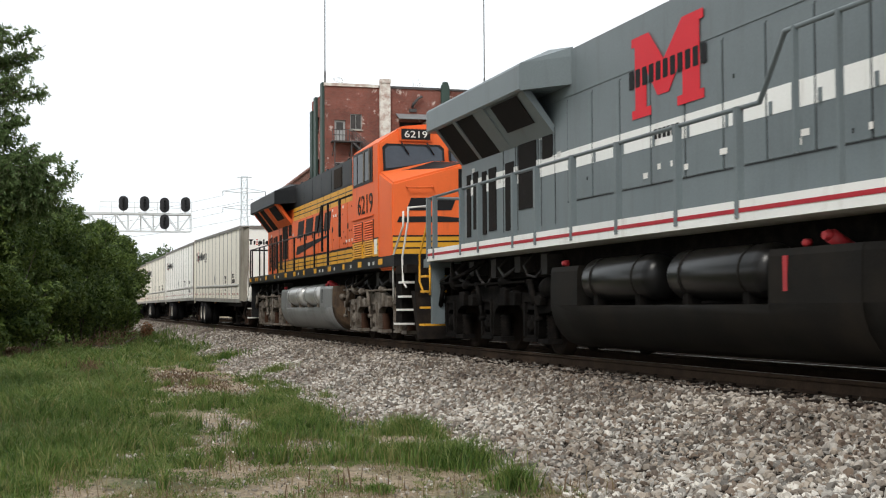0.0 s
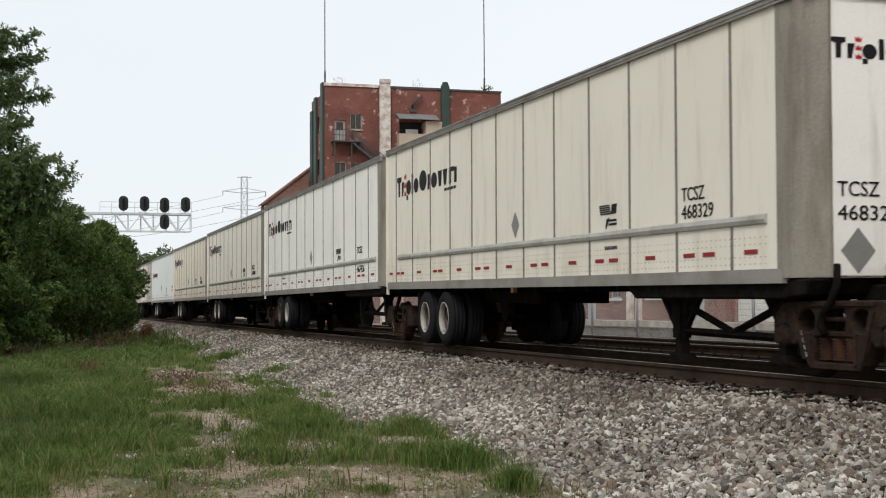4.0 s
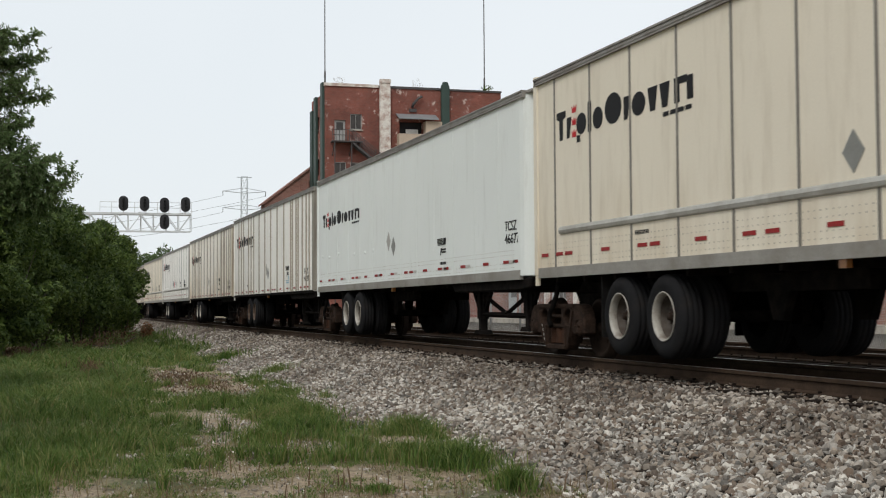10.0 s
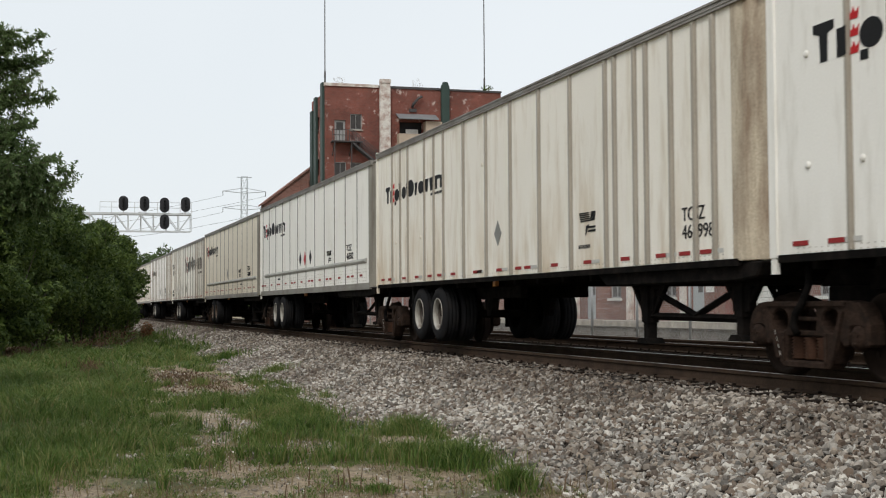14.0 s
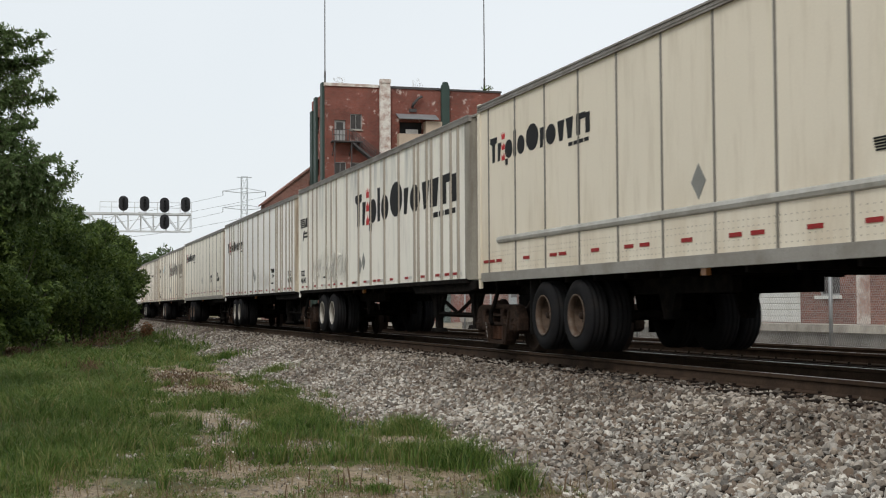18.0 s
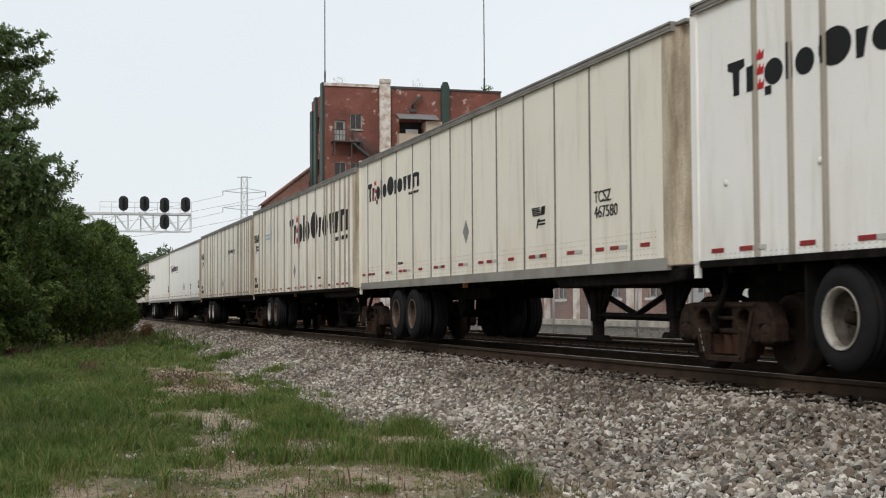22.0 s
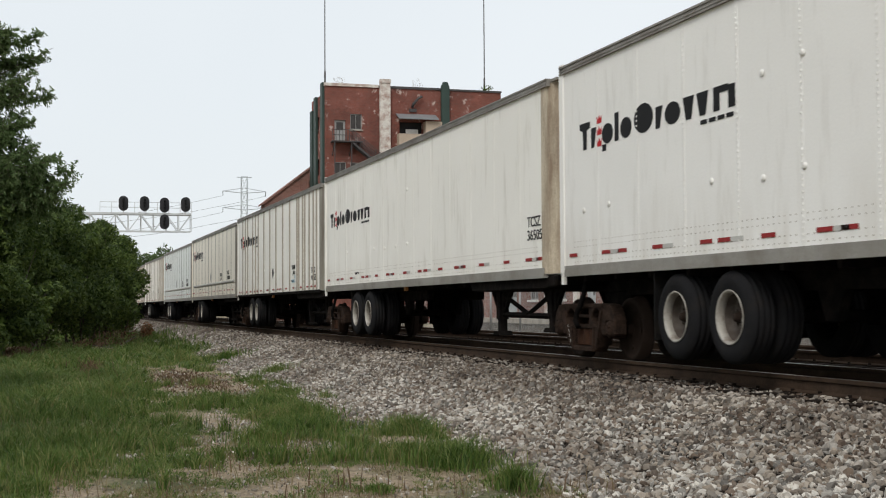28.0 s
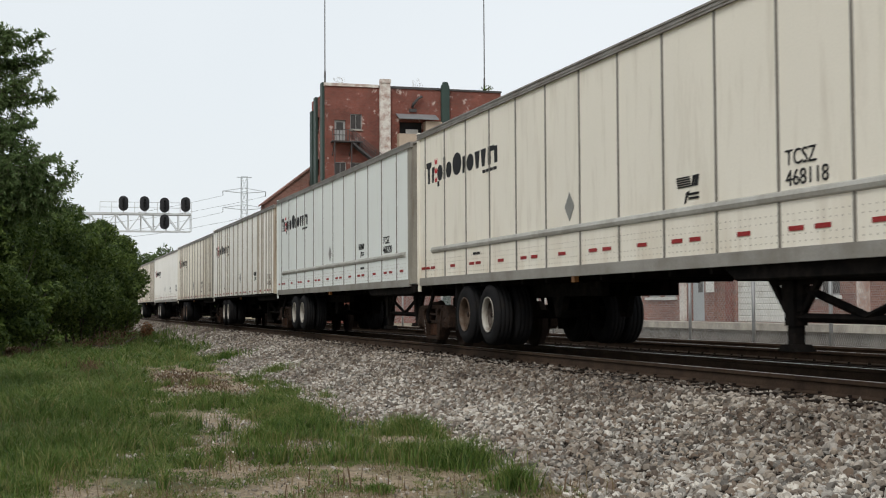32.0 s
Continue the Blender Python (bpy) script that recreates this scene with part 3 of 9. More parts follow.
def stone_field():
    r = np.random.default_rng(3)
    heaps = []
    for x0, x1, per, lo, hi, near, far in ((-16, -6.5, 760, 0.013, 0.039, 3.7, 7.42), (-24, -16, 580, 0.017, 0.041, 3.7, 7.42), (-40, -24, 360, 0.023, 0.044, 3.9, 7.4), (-75, -40, 150, 0.030, 0.055, 4.3, 7.4),
                                           (-120, -75, 60, 0.045, 0.075, 4.8, 7.4)):
        n = int((x1 - x0) * (far - near) * per)
        x, y = r.uniform(x0, x1, n), r.uniform(near, far, n)
        keep = (y > 4.8) | (r.random(n) < np.clip((y - 3.5) / 1.3, 0.03, 1) ** 1.2)
        keep &= ~((y > 6.85) & (r.random(n) < 0.35))
        x, y = x[keep], y[keep]
        z = np.array([bed_height(b) for b in y]) + r.uniform(-0.015, 0.022, len(x))
        heaps.append((np.stack([x, y, np.maximum(z, 0.005)], 1), r.uniform(lo, hi, len(x))))
    # a thin scatter over the grass verge and between the tracks
    n = 3500
    x, y = -13 - 40 * r.random(n) ** 1.6, r.uniform(0.5, 4.6, n)
    keep = np.array([noise.noise((a * 0.45, b * 0.6, 11)) > 0.0 for a, b in zip(x, y)])
    heaps.append((np.stack([x[keep], y[keep], np.full(keep.sum(), 0.015)], 1), r.uniform(0.006, 0.020, keep.sum())))
    n = 5000
    x, y = -9.3 - 6 * r.random(n) ** 1.4, r.uniform(0.0, 4.2, n)
    heaps.append((np.stack([x, y, np.full(n, 0.004)], 1), 0.003 + 0.009 * r.random(n) ** 3))
    for bx, by, rx, ry, stony in BARE:
        n = int(stony * rx * ry * (900 if bx > -26 else 350))
        x, y = bx + rx * r.normal(0, 0.5, n), by + ry * r.normal(0, 0.55, n)
        z = np.maximum([bed_height(b) for b in y], 0.01)
        heaps.append((np.stack([x, y, z], 1), r.uniform(0.006, 0.019, n) * (1 if bx > -26 else 1.6)))
    n = 2500
    x, y = r.uniform(-60, -8, n), r.uniform(9.3, 11.2, n)
    heaps.append((np.stack([x, y, np.full(n, 0.5)], 1), r.uniform(0.03, 0.05, n)))
    at, size = np.concatenate([h[0] for h in heaps]), np.concatenate([h[1] for h in heaps])
    stained = at[:, 1] + r.normal(0, 0.5, len(at)) > 5.9
    close = (at[:, 0] > -20) & (size > 0.012)
    for form, some in ((ico, close), (block, ~close)):
        for m, these, label in ((STONE, some & ~stained, "loose crushed limestone, pale grey and brown, on the shoulder"), (STONE_TRACK, some & stained, "brown-stained crushed stone beside the rails")):
            v, f = stones(r, at[these], size[these], form)
            soup("ballast_stones", v, f, m, label, "gravel")



def blades(r, at, tall, wide, lean):
    """Bent grass blades: two quads and a tip, from the ground up."""
    n = len(at)
    a = r.uniform(0, 2 * math.pi, n)
    side = np.stack([np.cos(a), np.sin(a), np.zeros(n)], 1)
    b = r.uniform(0, 2 * math.pi, n)
    tip = np.stack([np.cos(b), np.sin(b), np.zeros(n)], 1) * (lean * tall)[:, None]
    up = np.array([0, 0, 1.0])
    rows = []
    for h, w, bend in ((0, 1.0, 0), (0.5, 0.8, 0.25), (1.0, 0.08, 1.0)):
        c = at + up * (tall * h * (1 - 0.25 * lean * bend))[:, None] + tip * bend
        rows += [c - side * (wide * w / 2)[:, None], c + side * (wide * w / 2)[:, None]]
    return np.stack(rows, 1), np.array([[0, 1, 3, 2], [2, 3, 5, 4]])


def verge_edge(x):
    """How far the grass reaches towards the ballast."""
    e = 5.4 if x < -40 else 4.5 + (-33 - x) * 0.13 if x < -33 else 4.45 if x < -13 else 4.45 - 0.2 * (x + 13)
    return e + 0.4 * noise.noise((x * 0.25, 3.1, 0)) + 0.45 * noise.noise((x * 0.9, 9.1, 0))


# bare spots in the verge: x, y, half-length, half-width, and how stony
BARE = ((-27.0, 2.75, 5.0, 0.72, 0.3), (-23.0, 2.25, 1.6, 0.40, 0.25), (-22.6, 3.3, 1.0, 0.2, 0.5), (-16.6, 2.1, 2.1, 0.38, 0.8), (-14.6, 1.85, 0.7, 0.35, 0.4), (-13.7, 2.65, 0.55, 0.36, 0.9), (-16.4, 3.75, 0.9, 0.2, 1), (-13.6, 3.55, 0.5, 0.28, 0.9),
        (-10.6, 0.9, 0.9, 1.1, 0.02), (-10.9, 2.0, 1.25, 1.1, 0.03), (-10.2, 3.0, 0.9, 0.6, 0.15), (-31.0, 4.0, 2.6, 0.28, 0.5), (-24.0, 3.45, 1.5, 0.16, 0.6), (-46.0, -1.2, 7.0, 1.25, 0.03), (-54.0, 1.3, 4.0, 0.9, 0.03),
        (-39.0, 4.6, 2.5, 0.3, 1), (-20.6, 3.9, 1.0, 0.22, 1))


def grass_cover(x, y):
    """From 0 (bare) to 1 (thick)."""
    g = 0.86 + 0.45 * noise.noise((x * 0.28, y * 0.5, 1.7)) + 0.7 * noise.noise((x * 1.0, y * 1.5, 5.2)) + 0.5 * noise.noise((x * 2.7, y * 3.5, 2.2))
    if -34 < x < -23 and 2.9 < y < 4.4:
        g -= 0.35
    for bx, by, rx, ry, _ in BARE:
        d = ((x - bx) / rx) ** 2 + ((y - by) / ry) ** 2
        if d < 1.6:
            g -= 1.5 * (1 - d / 1.6)
    if y < 1.6:
        g += 0.3 * min(1.0, 1.6 - y)
    e = verge_edge(x) - y
    return max(0.0, min(1.0, g)) * max(0.0, min(1.0, e * 1.6 + 0.5 * noise.noise((x * 2.2, y * 2.2, 8))))


def grass_field():
    r = np.random.default_rng(8)
    out_v = []
    for x0, x1, per, w, lo, hi in ((-19, -9, 2200, 0.0085, 0.03, 0.12), (-32, -19, 950, 0.014, 0.05, 0.20), (-48, -32, 330, 0.026, 0.08, 0.26), (-75, -48, 80, 0.05, 0.10, 0.34)):
        y0 = -0.04 * abs(x1) - 3.2
        each = 14
        n = int((x1 - x0) * (5.0 - y0) * per / each)
        cx, cy = r.uniform(x0, x1, n), r.uniform(y0, 6.2 if x1 < -30 else 5.2, n)
        cover = np.array([grass_cover(a, b) for a, b in zip(cx, cy)])
        keep = r.random(n) < cover ** 1.5 + 0.03 * (cy < 4.2)
        cx, cy, cover = cx[keep], cy[keep], cover[keep] * r.uniform(0.35, 1.5, keep.sum())
        spread = 0.035 + 0.9 * w * 5
        x = (cx[:, None] + r.normal(0, spread, (len(cx), each))).ravel()
        y = (cy[:, None] + r.normal(0, spread * 0.8, (len(cx), each))).ravel()
        cover = np.repeat(cover, each)
        n = len(x)
        z = np.array([max(lie(a, b), bed_height(b)) for a, b in zip(x, y)])
        swell = np.array([0.72 + 0.7 * noise.noise((a * 0.6, b * 0.8, 14)) + 1.3 * noise.noise((a * 1.9, b * 3.2, 6)) for a, b in zip(x, y)])
        tall = r.uniform(lo, hi, n) * (0.35 + 0.9 * cover) * np.clip(swell, 0.18, 2.1)
        v, f = blades(r, np.stack([x, y, z], 1), tall, w * r.uniform(0.6, 1.3, n), r.uniform(0.35, 1.7, n))
        out_v.append(v)
    # thick tufts at the edge of the stone
    for tx, ty, rad, n, h in ((-28.3, 4.7, 0.40, 500, 0.22), (-21.8, 3.8, 0.30, 300, 0.2), (-36.5, 4.7, 0.7, 420, 0.24), (-14.5, 3.95, 0.34, 1300, 0.24), (-11.5, 3.6, 0.34, 1500, 0.23),
                              (-12.1, 3.3, 0.34, 1100, 0.20), (-9.9, 3.55, 0.16, 620, 0.22), (-10.1, 2.5, 0.10, 420, 0.07), (-17.4, 3.2, 0.5, 1200, 0.22), (-15.3, 2.9, 0.5, 1100, 0.2), (-14.2, 2.2, 0.35, 800, 0.2),
                              (-19.5, 3.1, 0.6, 900, 0.2), (-25.0, 2.75, 0.25, 260, 0.2), (-18.5, 0.6, 0.9, 1300, 0.22), (-21.0, -0.2, 1.2, 1400, 0.22), (-14.5, 0.2, 0.8, 1300, 0.2),
                              (-12.6, 0.0, 0.6, 1200, 0.2), (-10.75, 0.9, 0.05, 60, 0.22), (-60, 4.6, 1.4, 300, 0.4), (-52, 4.5, 1.2, 300, 0.35), (-45, 4.4, 1.0, 300, 0.3), (-66, 4.8, 1.4, 260, 0.4)):
        a, d = r.uniform(0, 2 * math.pi, n), rad * np.abs(r.normal(0, 0.6, n))
        ty_all = ty + d * np.sin(a)
        at = np.stack([tx + d * np.cos(a) * 1.6, ty_all, np.maximum([bed_height(b) for b in ty_all], 0.01)], 1)
        v, f = blades(r, at, h * r.uniform(0.4, 1.15, n), (0.010 if tx > -30 else 0.03) * r.uniform(0.7, 1.3, n), r.uniform(0.15, 0.9, n))
        out_v.append(v)
    # coarse bunches standing out of the turf
    n = 620
    for bx, by in zip(-10.2 - 17 * r.random(n) ** 1.3, r.uniform(-2.2, 4.2, n)):
        if grass_cover(bx, by) < 0.45 or noise.noise((bx * 0.5, by * 0.7, 77)) < -0.12:
            continue
        k = int(r.integers(26, 60))
        a, d = r.uniform(0, 2 * math.pi, k), r.uniform(0.05, 0.15) * np.sqrt(r.random(k))
        at = np.stack([bx + 1.3 * d * np.cos(a), by + d * np.sin(a), np.full(k, max(lie(bx, by), bed_height(by)))], 1)
        v, f = blades(r, at, r.uniform(0.13, 0.27) * r.uniform(0.5, 1.15, k), 0.011 * r.uniform(0.7, 1.4, k), r.uniform(0.1, 0.8, k))
        out_v.append(v)
    # low mats on the trodden soil
    n = 30000
    x, y = r.uniform(-12.6, -9.2, n), r.uniform(-0.6, 4.0, n)
    keep = np.array([noise.noise((a * 1.6, b * 2.0, 51)) + 0.5 * noise.noise((a * 5, b * 6, 5)) > 0.05 for a, b in zip(x, y)])
    x, y = x[keep], y[keep]
    v, f = blades(r, np.stack([x, y, np.zeros(len(x))], 1), r.uniform(0.012, 0.05, len(x)), np.full(len(x), 0.007), r.uniform(0.5, 1.6, len(x)))
    out_v.append(v)
    soup("grass", np.concatenate(out_v), f, BLADE, "patchy green roadside grass with tufts beside the ballast", "grass")
    # dry stalks
    n = 42000
    x, y = -9.2 - 7 * r.random(n) ** 1.3, r.uniform(-1.5, 4.0, n)
    keep = np.array([noise.noise((a * 0.8, b * 1.1, 31)) + 0.6 * noise.noise((a * 3, b * 4, 3)) > 0.0 for a, b in zip(x, y)])
    x, y = x[keep], y[keep]
    v, f = blades(r, np.stack([x, y, np.zeros(len(x))], 1), r.uniform(0.012, 0.05, len(x)), np.full(len(x), 0.005), r.uniform(0.4, 1.3, len(x)))
    soup("dry_turf", v, f, STRAW, "short dry yellowed turf on bare soil", "grass")
    n = 330
    x, y = -9.5 - 4.5 * r.random(n) ** 1.4, r.uniform(1.2, 4.0, n)
    keep = np.array([noise.noise((a * 1.4, b * 1.8, 41)) > 0.12 for a, b in zip(x, y)])
    x, y = x[keep], y[keep]
    v, f = blades(r, np.stack([x, y, np.zeros(len(x))], 1), r.uniform(0.06, 0.24, len(x)) * r.uniform(0.5, 1, len(x)), np.full(len(x), 0.013), r.uniform(0.02, 0.22, len(x)))
    soup("weed_stalks", v, f, DEAD, "upright dead brown weed stalks in the bare soil", "weeds")
    n = 1200
    x, y = -26.5 + r.normal(0, 2.4, n), 2.7 + r.normal(0, 0.40, n)
    v, f = blades(r, np.stack([x, y, np.full(n, 0.01)], 1), r.uniform(0.03, 0.12, n), np.full(n, 0.025), r.uniform(1.2, 2.2, n))
    soup("dead_debris", v, f, DEAD, "flat brown dead leaves and twigs on a bare patch", "litter")
    n = 190
    a, d = r.uniform(0, 6.28, n), np.abs(r.normal(0, 0.8, n))
    at = np.stack([-31.5 + 2.4 * d * np.cos(a), 1.0 + 0.35 * d * np.sin(a), np.zeros(n)], 1)
    v, f = blades(r, at, r.uniform(0.1, 0.34, n), np.full(n, 0.03), r.uniform(0.1, 0.6, n))
    soup("dead_weeds", v, f, DEAD, "reddish dead weeds in the grass before the bushes", "weeds")
    n = 7000
    x = r.uniform(-60, -39, n)
    y = -0.24 * (x + 47) - 0.9 + r.normal(0, 0.8, n)
    v, f = blades(r, np.stack([x, y, np.zeros(n)], 1), r.uniform(0.03, 0.16, n), np.full(n, 0.04), r.uniform(0.5, 1.4, n))
    soup("leaf_litter", v, f, DEAD, "brown leaf litter under the bushes", "litter")
    n = 2600
    x, y = -9.4 - 16 * r.random(n) ** 1.5, r.uniform(-2, 4.4, n)
    keep = np.array([noise.noise((a * 0.7, b * 0.9, 21)) > 0.02 for a, b in zip(x, y)])
    x, y = x[keep], y[keep]
    v, f = blades(r, np.stack([x, y, np.zeros(len(x))], 1), r.uniform(0.05, 0.26, len(x)), np.full(len(x), 0.007), r.uniform(0.1, 0.6, len(x)))
    soup("dry_stalks", v, f, STRAW, "dry brown weed stalks among the grass", "weeds")


stone_field()
grass_field()


# ---- bushes and trees ----
def leaf_shapes(r, at, out, size):
    """Small kite-shaped leaves that face roughly outwards."""
    n = len(at)
    normal = out + r.normal(0, 0.75, (n, 3))
    normal /= np.linalg.norm(normal, axis=1)[:, None]
    along = np.cross(normal, r.normal(size=(n, 3)))
    along /= np.linalg.norm(along, axis=1)[:, None]
    across = np.cross(normal, along)
    s = size[:, None]
    v = np.stack([at - along * s, at + across * s * 0.42 - along * s * 0.1, at + along * s + normal * s * 0.15, at - across * s * 0.42 - along * s * 0.1], 1)
    return v, np.array([[0, 1, 2, 3]])


def leaf_cloud(r, lobes, per, size):
    """Leaves over and inside lumpy lobes (centre, radii): thick at the skin, with gaps."""
    pts, outs = [], []
    for (cx, cy, cz, rx, ry, rz) in lobes:
        n = int(per * (rx * ry + ry * rz + rx * rz) / 3 * 4)
        d = r.normal(size=(n, 3))
        d /= np.linalg.norm(d, axis=1)[:, None]
        lump = np.array([noise.noise((p[0] * 2.2 + cx, p[1] * 2.2 + cy, p[2] * 2.2 + cz)) for p in d])
        fine = np.array([noise.noise((p[0] * 6 + cx, p[1] * 6 + cy, p[2] * 6)) for p in d])
        depth = 1 - np.abs(r.normal(0, 0.16, n))
        rad = (1 + 0.30 * lump + 0.18 * fine) * depth
        keep = fine > -0.42
        p = np.array([cx, cy, cz]) + d * np.array([rx, ry, rz]) * rad[:, None]
        keep &= p[:, 2] > 0.12
        pts.append(p[keep])
        outs.append(d[keep])
    at, out = np.concatenate(pts), np.concatenate(outs)
    return leaf_shapes(r, at, out, size * r.uniform(0.6, 1.35, len(at)))


def leaves_part(name, v, f, material, parent):
    ob = soup(name, v, f, material, "")
    ob.parent = parent
    ob["kind"] = ""
    del ob["kind"]
    return ob


def bush(lobes, per, size, label, seed, material=None):
    r = np.random.default_rng(seed)
    cx, cy = lobes[0][0], lobes[0][1]
    top = thing("bush", label, "bush", "bushes beside the track", at=(cx, cy, 0))
    local = [(a - cx, b - cy, c, d, e, g) for a, b, c, d, e, g in lobes]
    v, f = leaf_cloud(r, local, per, size)
    leaves_part("leaves", v, f, material or LEAF, top)
    for i in range(6):
        bm, a = B(), r.uniform(0, 6.28)
        lx, ly, lz = local[i % len(local)][:3]
        rod(bm, (0.3 * math.cos(a), 0.3 * math.sin(a), 0), (lx + 0.2 * math.cos(a), ly + 0.2 * math.sin(a), lz), 0.035, 0.010, seg=6)
        part("stem", bm, BARK, top)
    return top


GREEN = "dense dark green bush with small leaves beside the track"
def shrub(seed, x, y, wide, tall):
    """A spreading bush of many leafy lobes round a few stems."""
    r = np.random.default_rng(seed)
    lobes = []
    for i in range(34):
        a, h = r.uniform(0, 2 * math.pi), r.uniform(0.12, 0.98)
        d = wide * math.sqrt(max(0.05, 1 - (h * 1.02) ** 2.4)) * min(1.05, 0.62 + 1.1 * h) * r.uniform(0.5, 0.98)
        k = r.uniform(0.5, 0.85) * (1.15 - 0.45 * h)
        lobes.append((x + 1.25 * d * math.cos(a), y + d * math.sin(a), tall * h, k * 1.1, k, k * 0.72))
    lobes.insert(0, (x, y, tall * 0.45, wide * 0.75, wide * 0.6, tall * 0.42))
    return bush(lobes, 400, 0.088, GREEN, seed)


# seeds 31 to 33 are unseen bushes, added to shade the distant trailers
for seed, x, y, wide, tall in ((1, -41.5, -3.2, 2.2, 5.0), (2, -45.5, -1.7, 2.1, 5.4), (3, -49.5, -0.4, 2.0, 5.6), (4, -54, 1.0, 1.9, 5.6), (5, -59, 2.1, 1.7, 5.1), (6, -64.5, 3.2, 1.5, 4.7), (31, -72, 2.9, 1.6, 4.4), (32, -81, 2.7, 1.7, 4.6), (33, -92, 2.6, 1.8, 4.6), (8, -52, -0.6, 1.9, 5.7)):
    shrub(seed, x, y, wide, tall)
bush([(-50.5, 2.2, 0.3, 1.9, 0.6, 0.42), (-54.0, 3.2, 0.35, 1.4, 0.5, 0.4), (-47.5, 1.4, 0.2, 1.4, 0.6, 0.3)], 120, 0.05, "withered brown undergrowth at the foot of the bushes", 9, DEAD)
bush([(-61.5, 4.35, 0.35, 0.5, 0.28, 0.45)], 500, 0.09, "low reddish withered weed at the foot of the bushes", 7, LEAF_RUST)


def tree(x, y, label, seed, tall, lobes, material, per, size, category="tree"):
    """A tapered trunk, limbs to each spray of leaves, and drooping outer twigs."""
    r = np.random.default_rng(seed)
    top = thing("tree", label, category, "trees", at=(x, y, 0))
    bm = B()
    pts = [(0, 0, -0.1), (0.1, 0.05, tall * 0.3), (-0.1, 0.15, tall * 0.6), (0.05, 0.2, tall * 0.93)]
    for i, (p, q) in enumerate(zip(pts, pts[1:])):
        rod(bm, p, q, 0.22 - 0.06 * i, 0.16 - 0.06 * i, seg=9)
    for (a, b, c, *_r) in lobes[::3 if len(lobes) > 20 else 1]:
        h = min(c * 0.72, tall * 0.85)
        mid = (a * 0.55, b * 0.55, h + 0.55 * (c - h))
        rod(bm, (0, 0.1, h), mid, 0.07, 0.04, seg=6)
        rod(bm, mid, (a * 0.95, b * 0.95, c), 0.035, 0.008, seg=6)
        for _ in range(3):
            e = r.normal(0, 0.12, 3)
            rod(bm, mid, (a * 0.92 + e[0], b * 0.92 + e[1], c + e[2]), 0.016, 0.005, seg=5)
    part("trunk", bm, BARK, top)
    v, f = leaf_cloud(r, lobes, per, size)
    leaves_part("crown", v, f, material, top)
    return top


def feathery_tree(x, y, label, seed, tall, limbs, twigs):
    """A trunk with bending limbs; each carries drooping twigs with rows of narrow leaflets on both sides."""
    r = np.random.default_rng(seed)
    top = thing("tree", label, "tree", "trees", at=(x, y, 0))
    bm = B()
    for p, q, a, b in (((0, 0, -0.1), (0.1, 0.05, tall * 0.35), 0.24, 0.18), ((0.1, 0.05, tall * 0.35), (-0.1, 0.1, tall * 0.7), 0.18, 0.11), ((-0.1, 0.1, tall * 0.7), (0.05, 0.3, tall), 0.11, 0.03)):
        rod(bm, p, q, a, b, seg=9)
    at, along, size = [], [], []
    for y0, z0, y1, z1, drop, full in limbs:
        dx = r.uniform(-0.7, 0.7)
        start = np.array([0.0, 0.1, max(2.0, z0 - 0.5 * y0)])
        tip = np.array([dx, y1, z1])
        mid = np.array([dx * 0.5, y0, z0])
        rod(bm, start, mid, 0.05, 0.035, seg=6)
        rod(bm, mid, tip, 0.03, 0.006, seg=5)
        for i in range(int(twigs * full)):
            f = 1 - 0.95 * r.random() ** 0.8
            foot = mid + (tip - mid) * f
            way = (tip - mid) / np.linalg.norm(tip - mid) * 0.5 + r.normal(0, 0.55, 3)
            way[2] -= drop * r.uniform(0.2, 1.0)
            way /= np.linalg.norm(way)
            long = r.uniform(0.28, 0.62) * full * (1.1 - 0.45 * f)
            end = foot + way * long
            end[2] -= 0.16 * long
            rod(bm, foot, end, 0.006, 0.003, seg=3)
            n = int(30 * long) + 5
            for j in range(n):
                g = (j + r.random()) / n
                side = np.cross(way, r.normal(0, 1, 3))
                side /= np.linalg.norm(side)
                go = way * 0.55 + side * 0.8 + np.array([0, 0, -0.25])
                k = 0.10 * r.uniform(0.6, 1.25) * (1 - 0.35 * g)
                at.append(foot + (end - foot) * g + go * k * 0.9)
                along.append(go)
                size.append(k)
    part("trunk", bm, BARK, top)
    at, along, s = np.array(at), np.array(along), np.array(size)[:, None]
    along /= np.linalg.norm(along, axis=1)[:, None]
    across = np.cross(along, r.normal(size=at.shape))
    across /= np.linalg.norm(across, axis=1)[:, None]
    v = np.stack([at - along * s, at + across * s * 0.36, at + along * s, at - across * s * 0.36], 1)
    leaves_part("crown", v, np.array([[0, 1, 2, 3]]), LEAF_TREE, top)
    return top


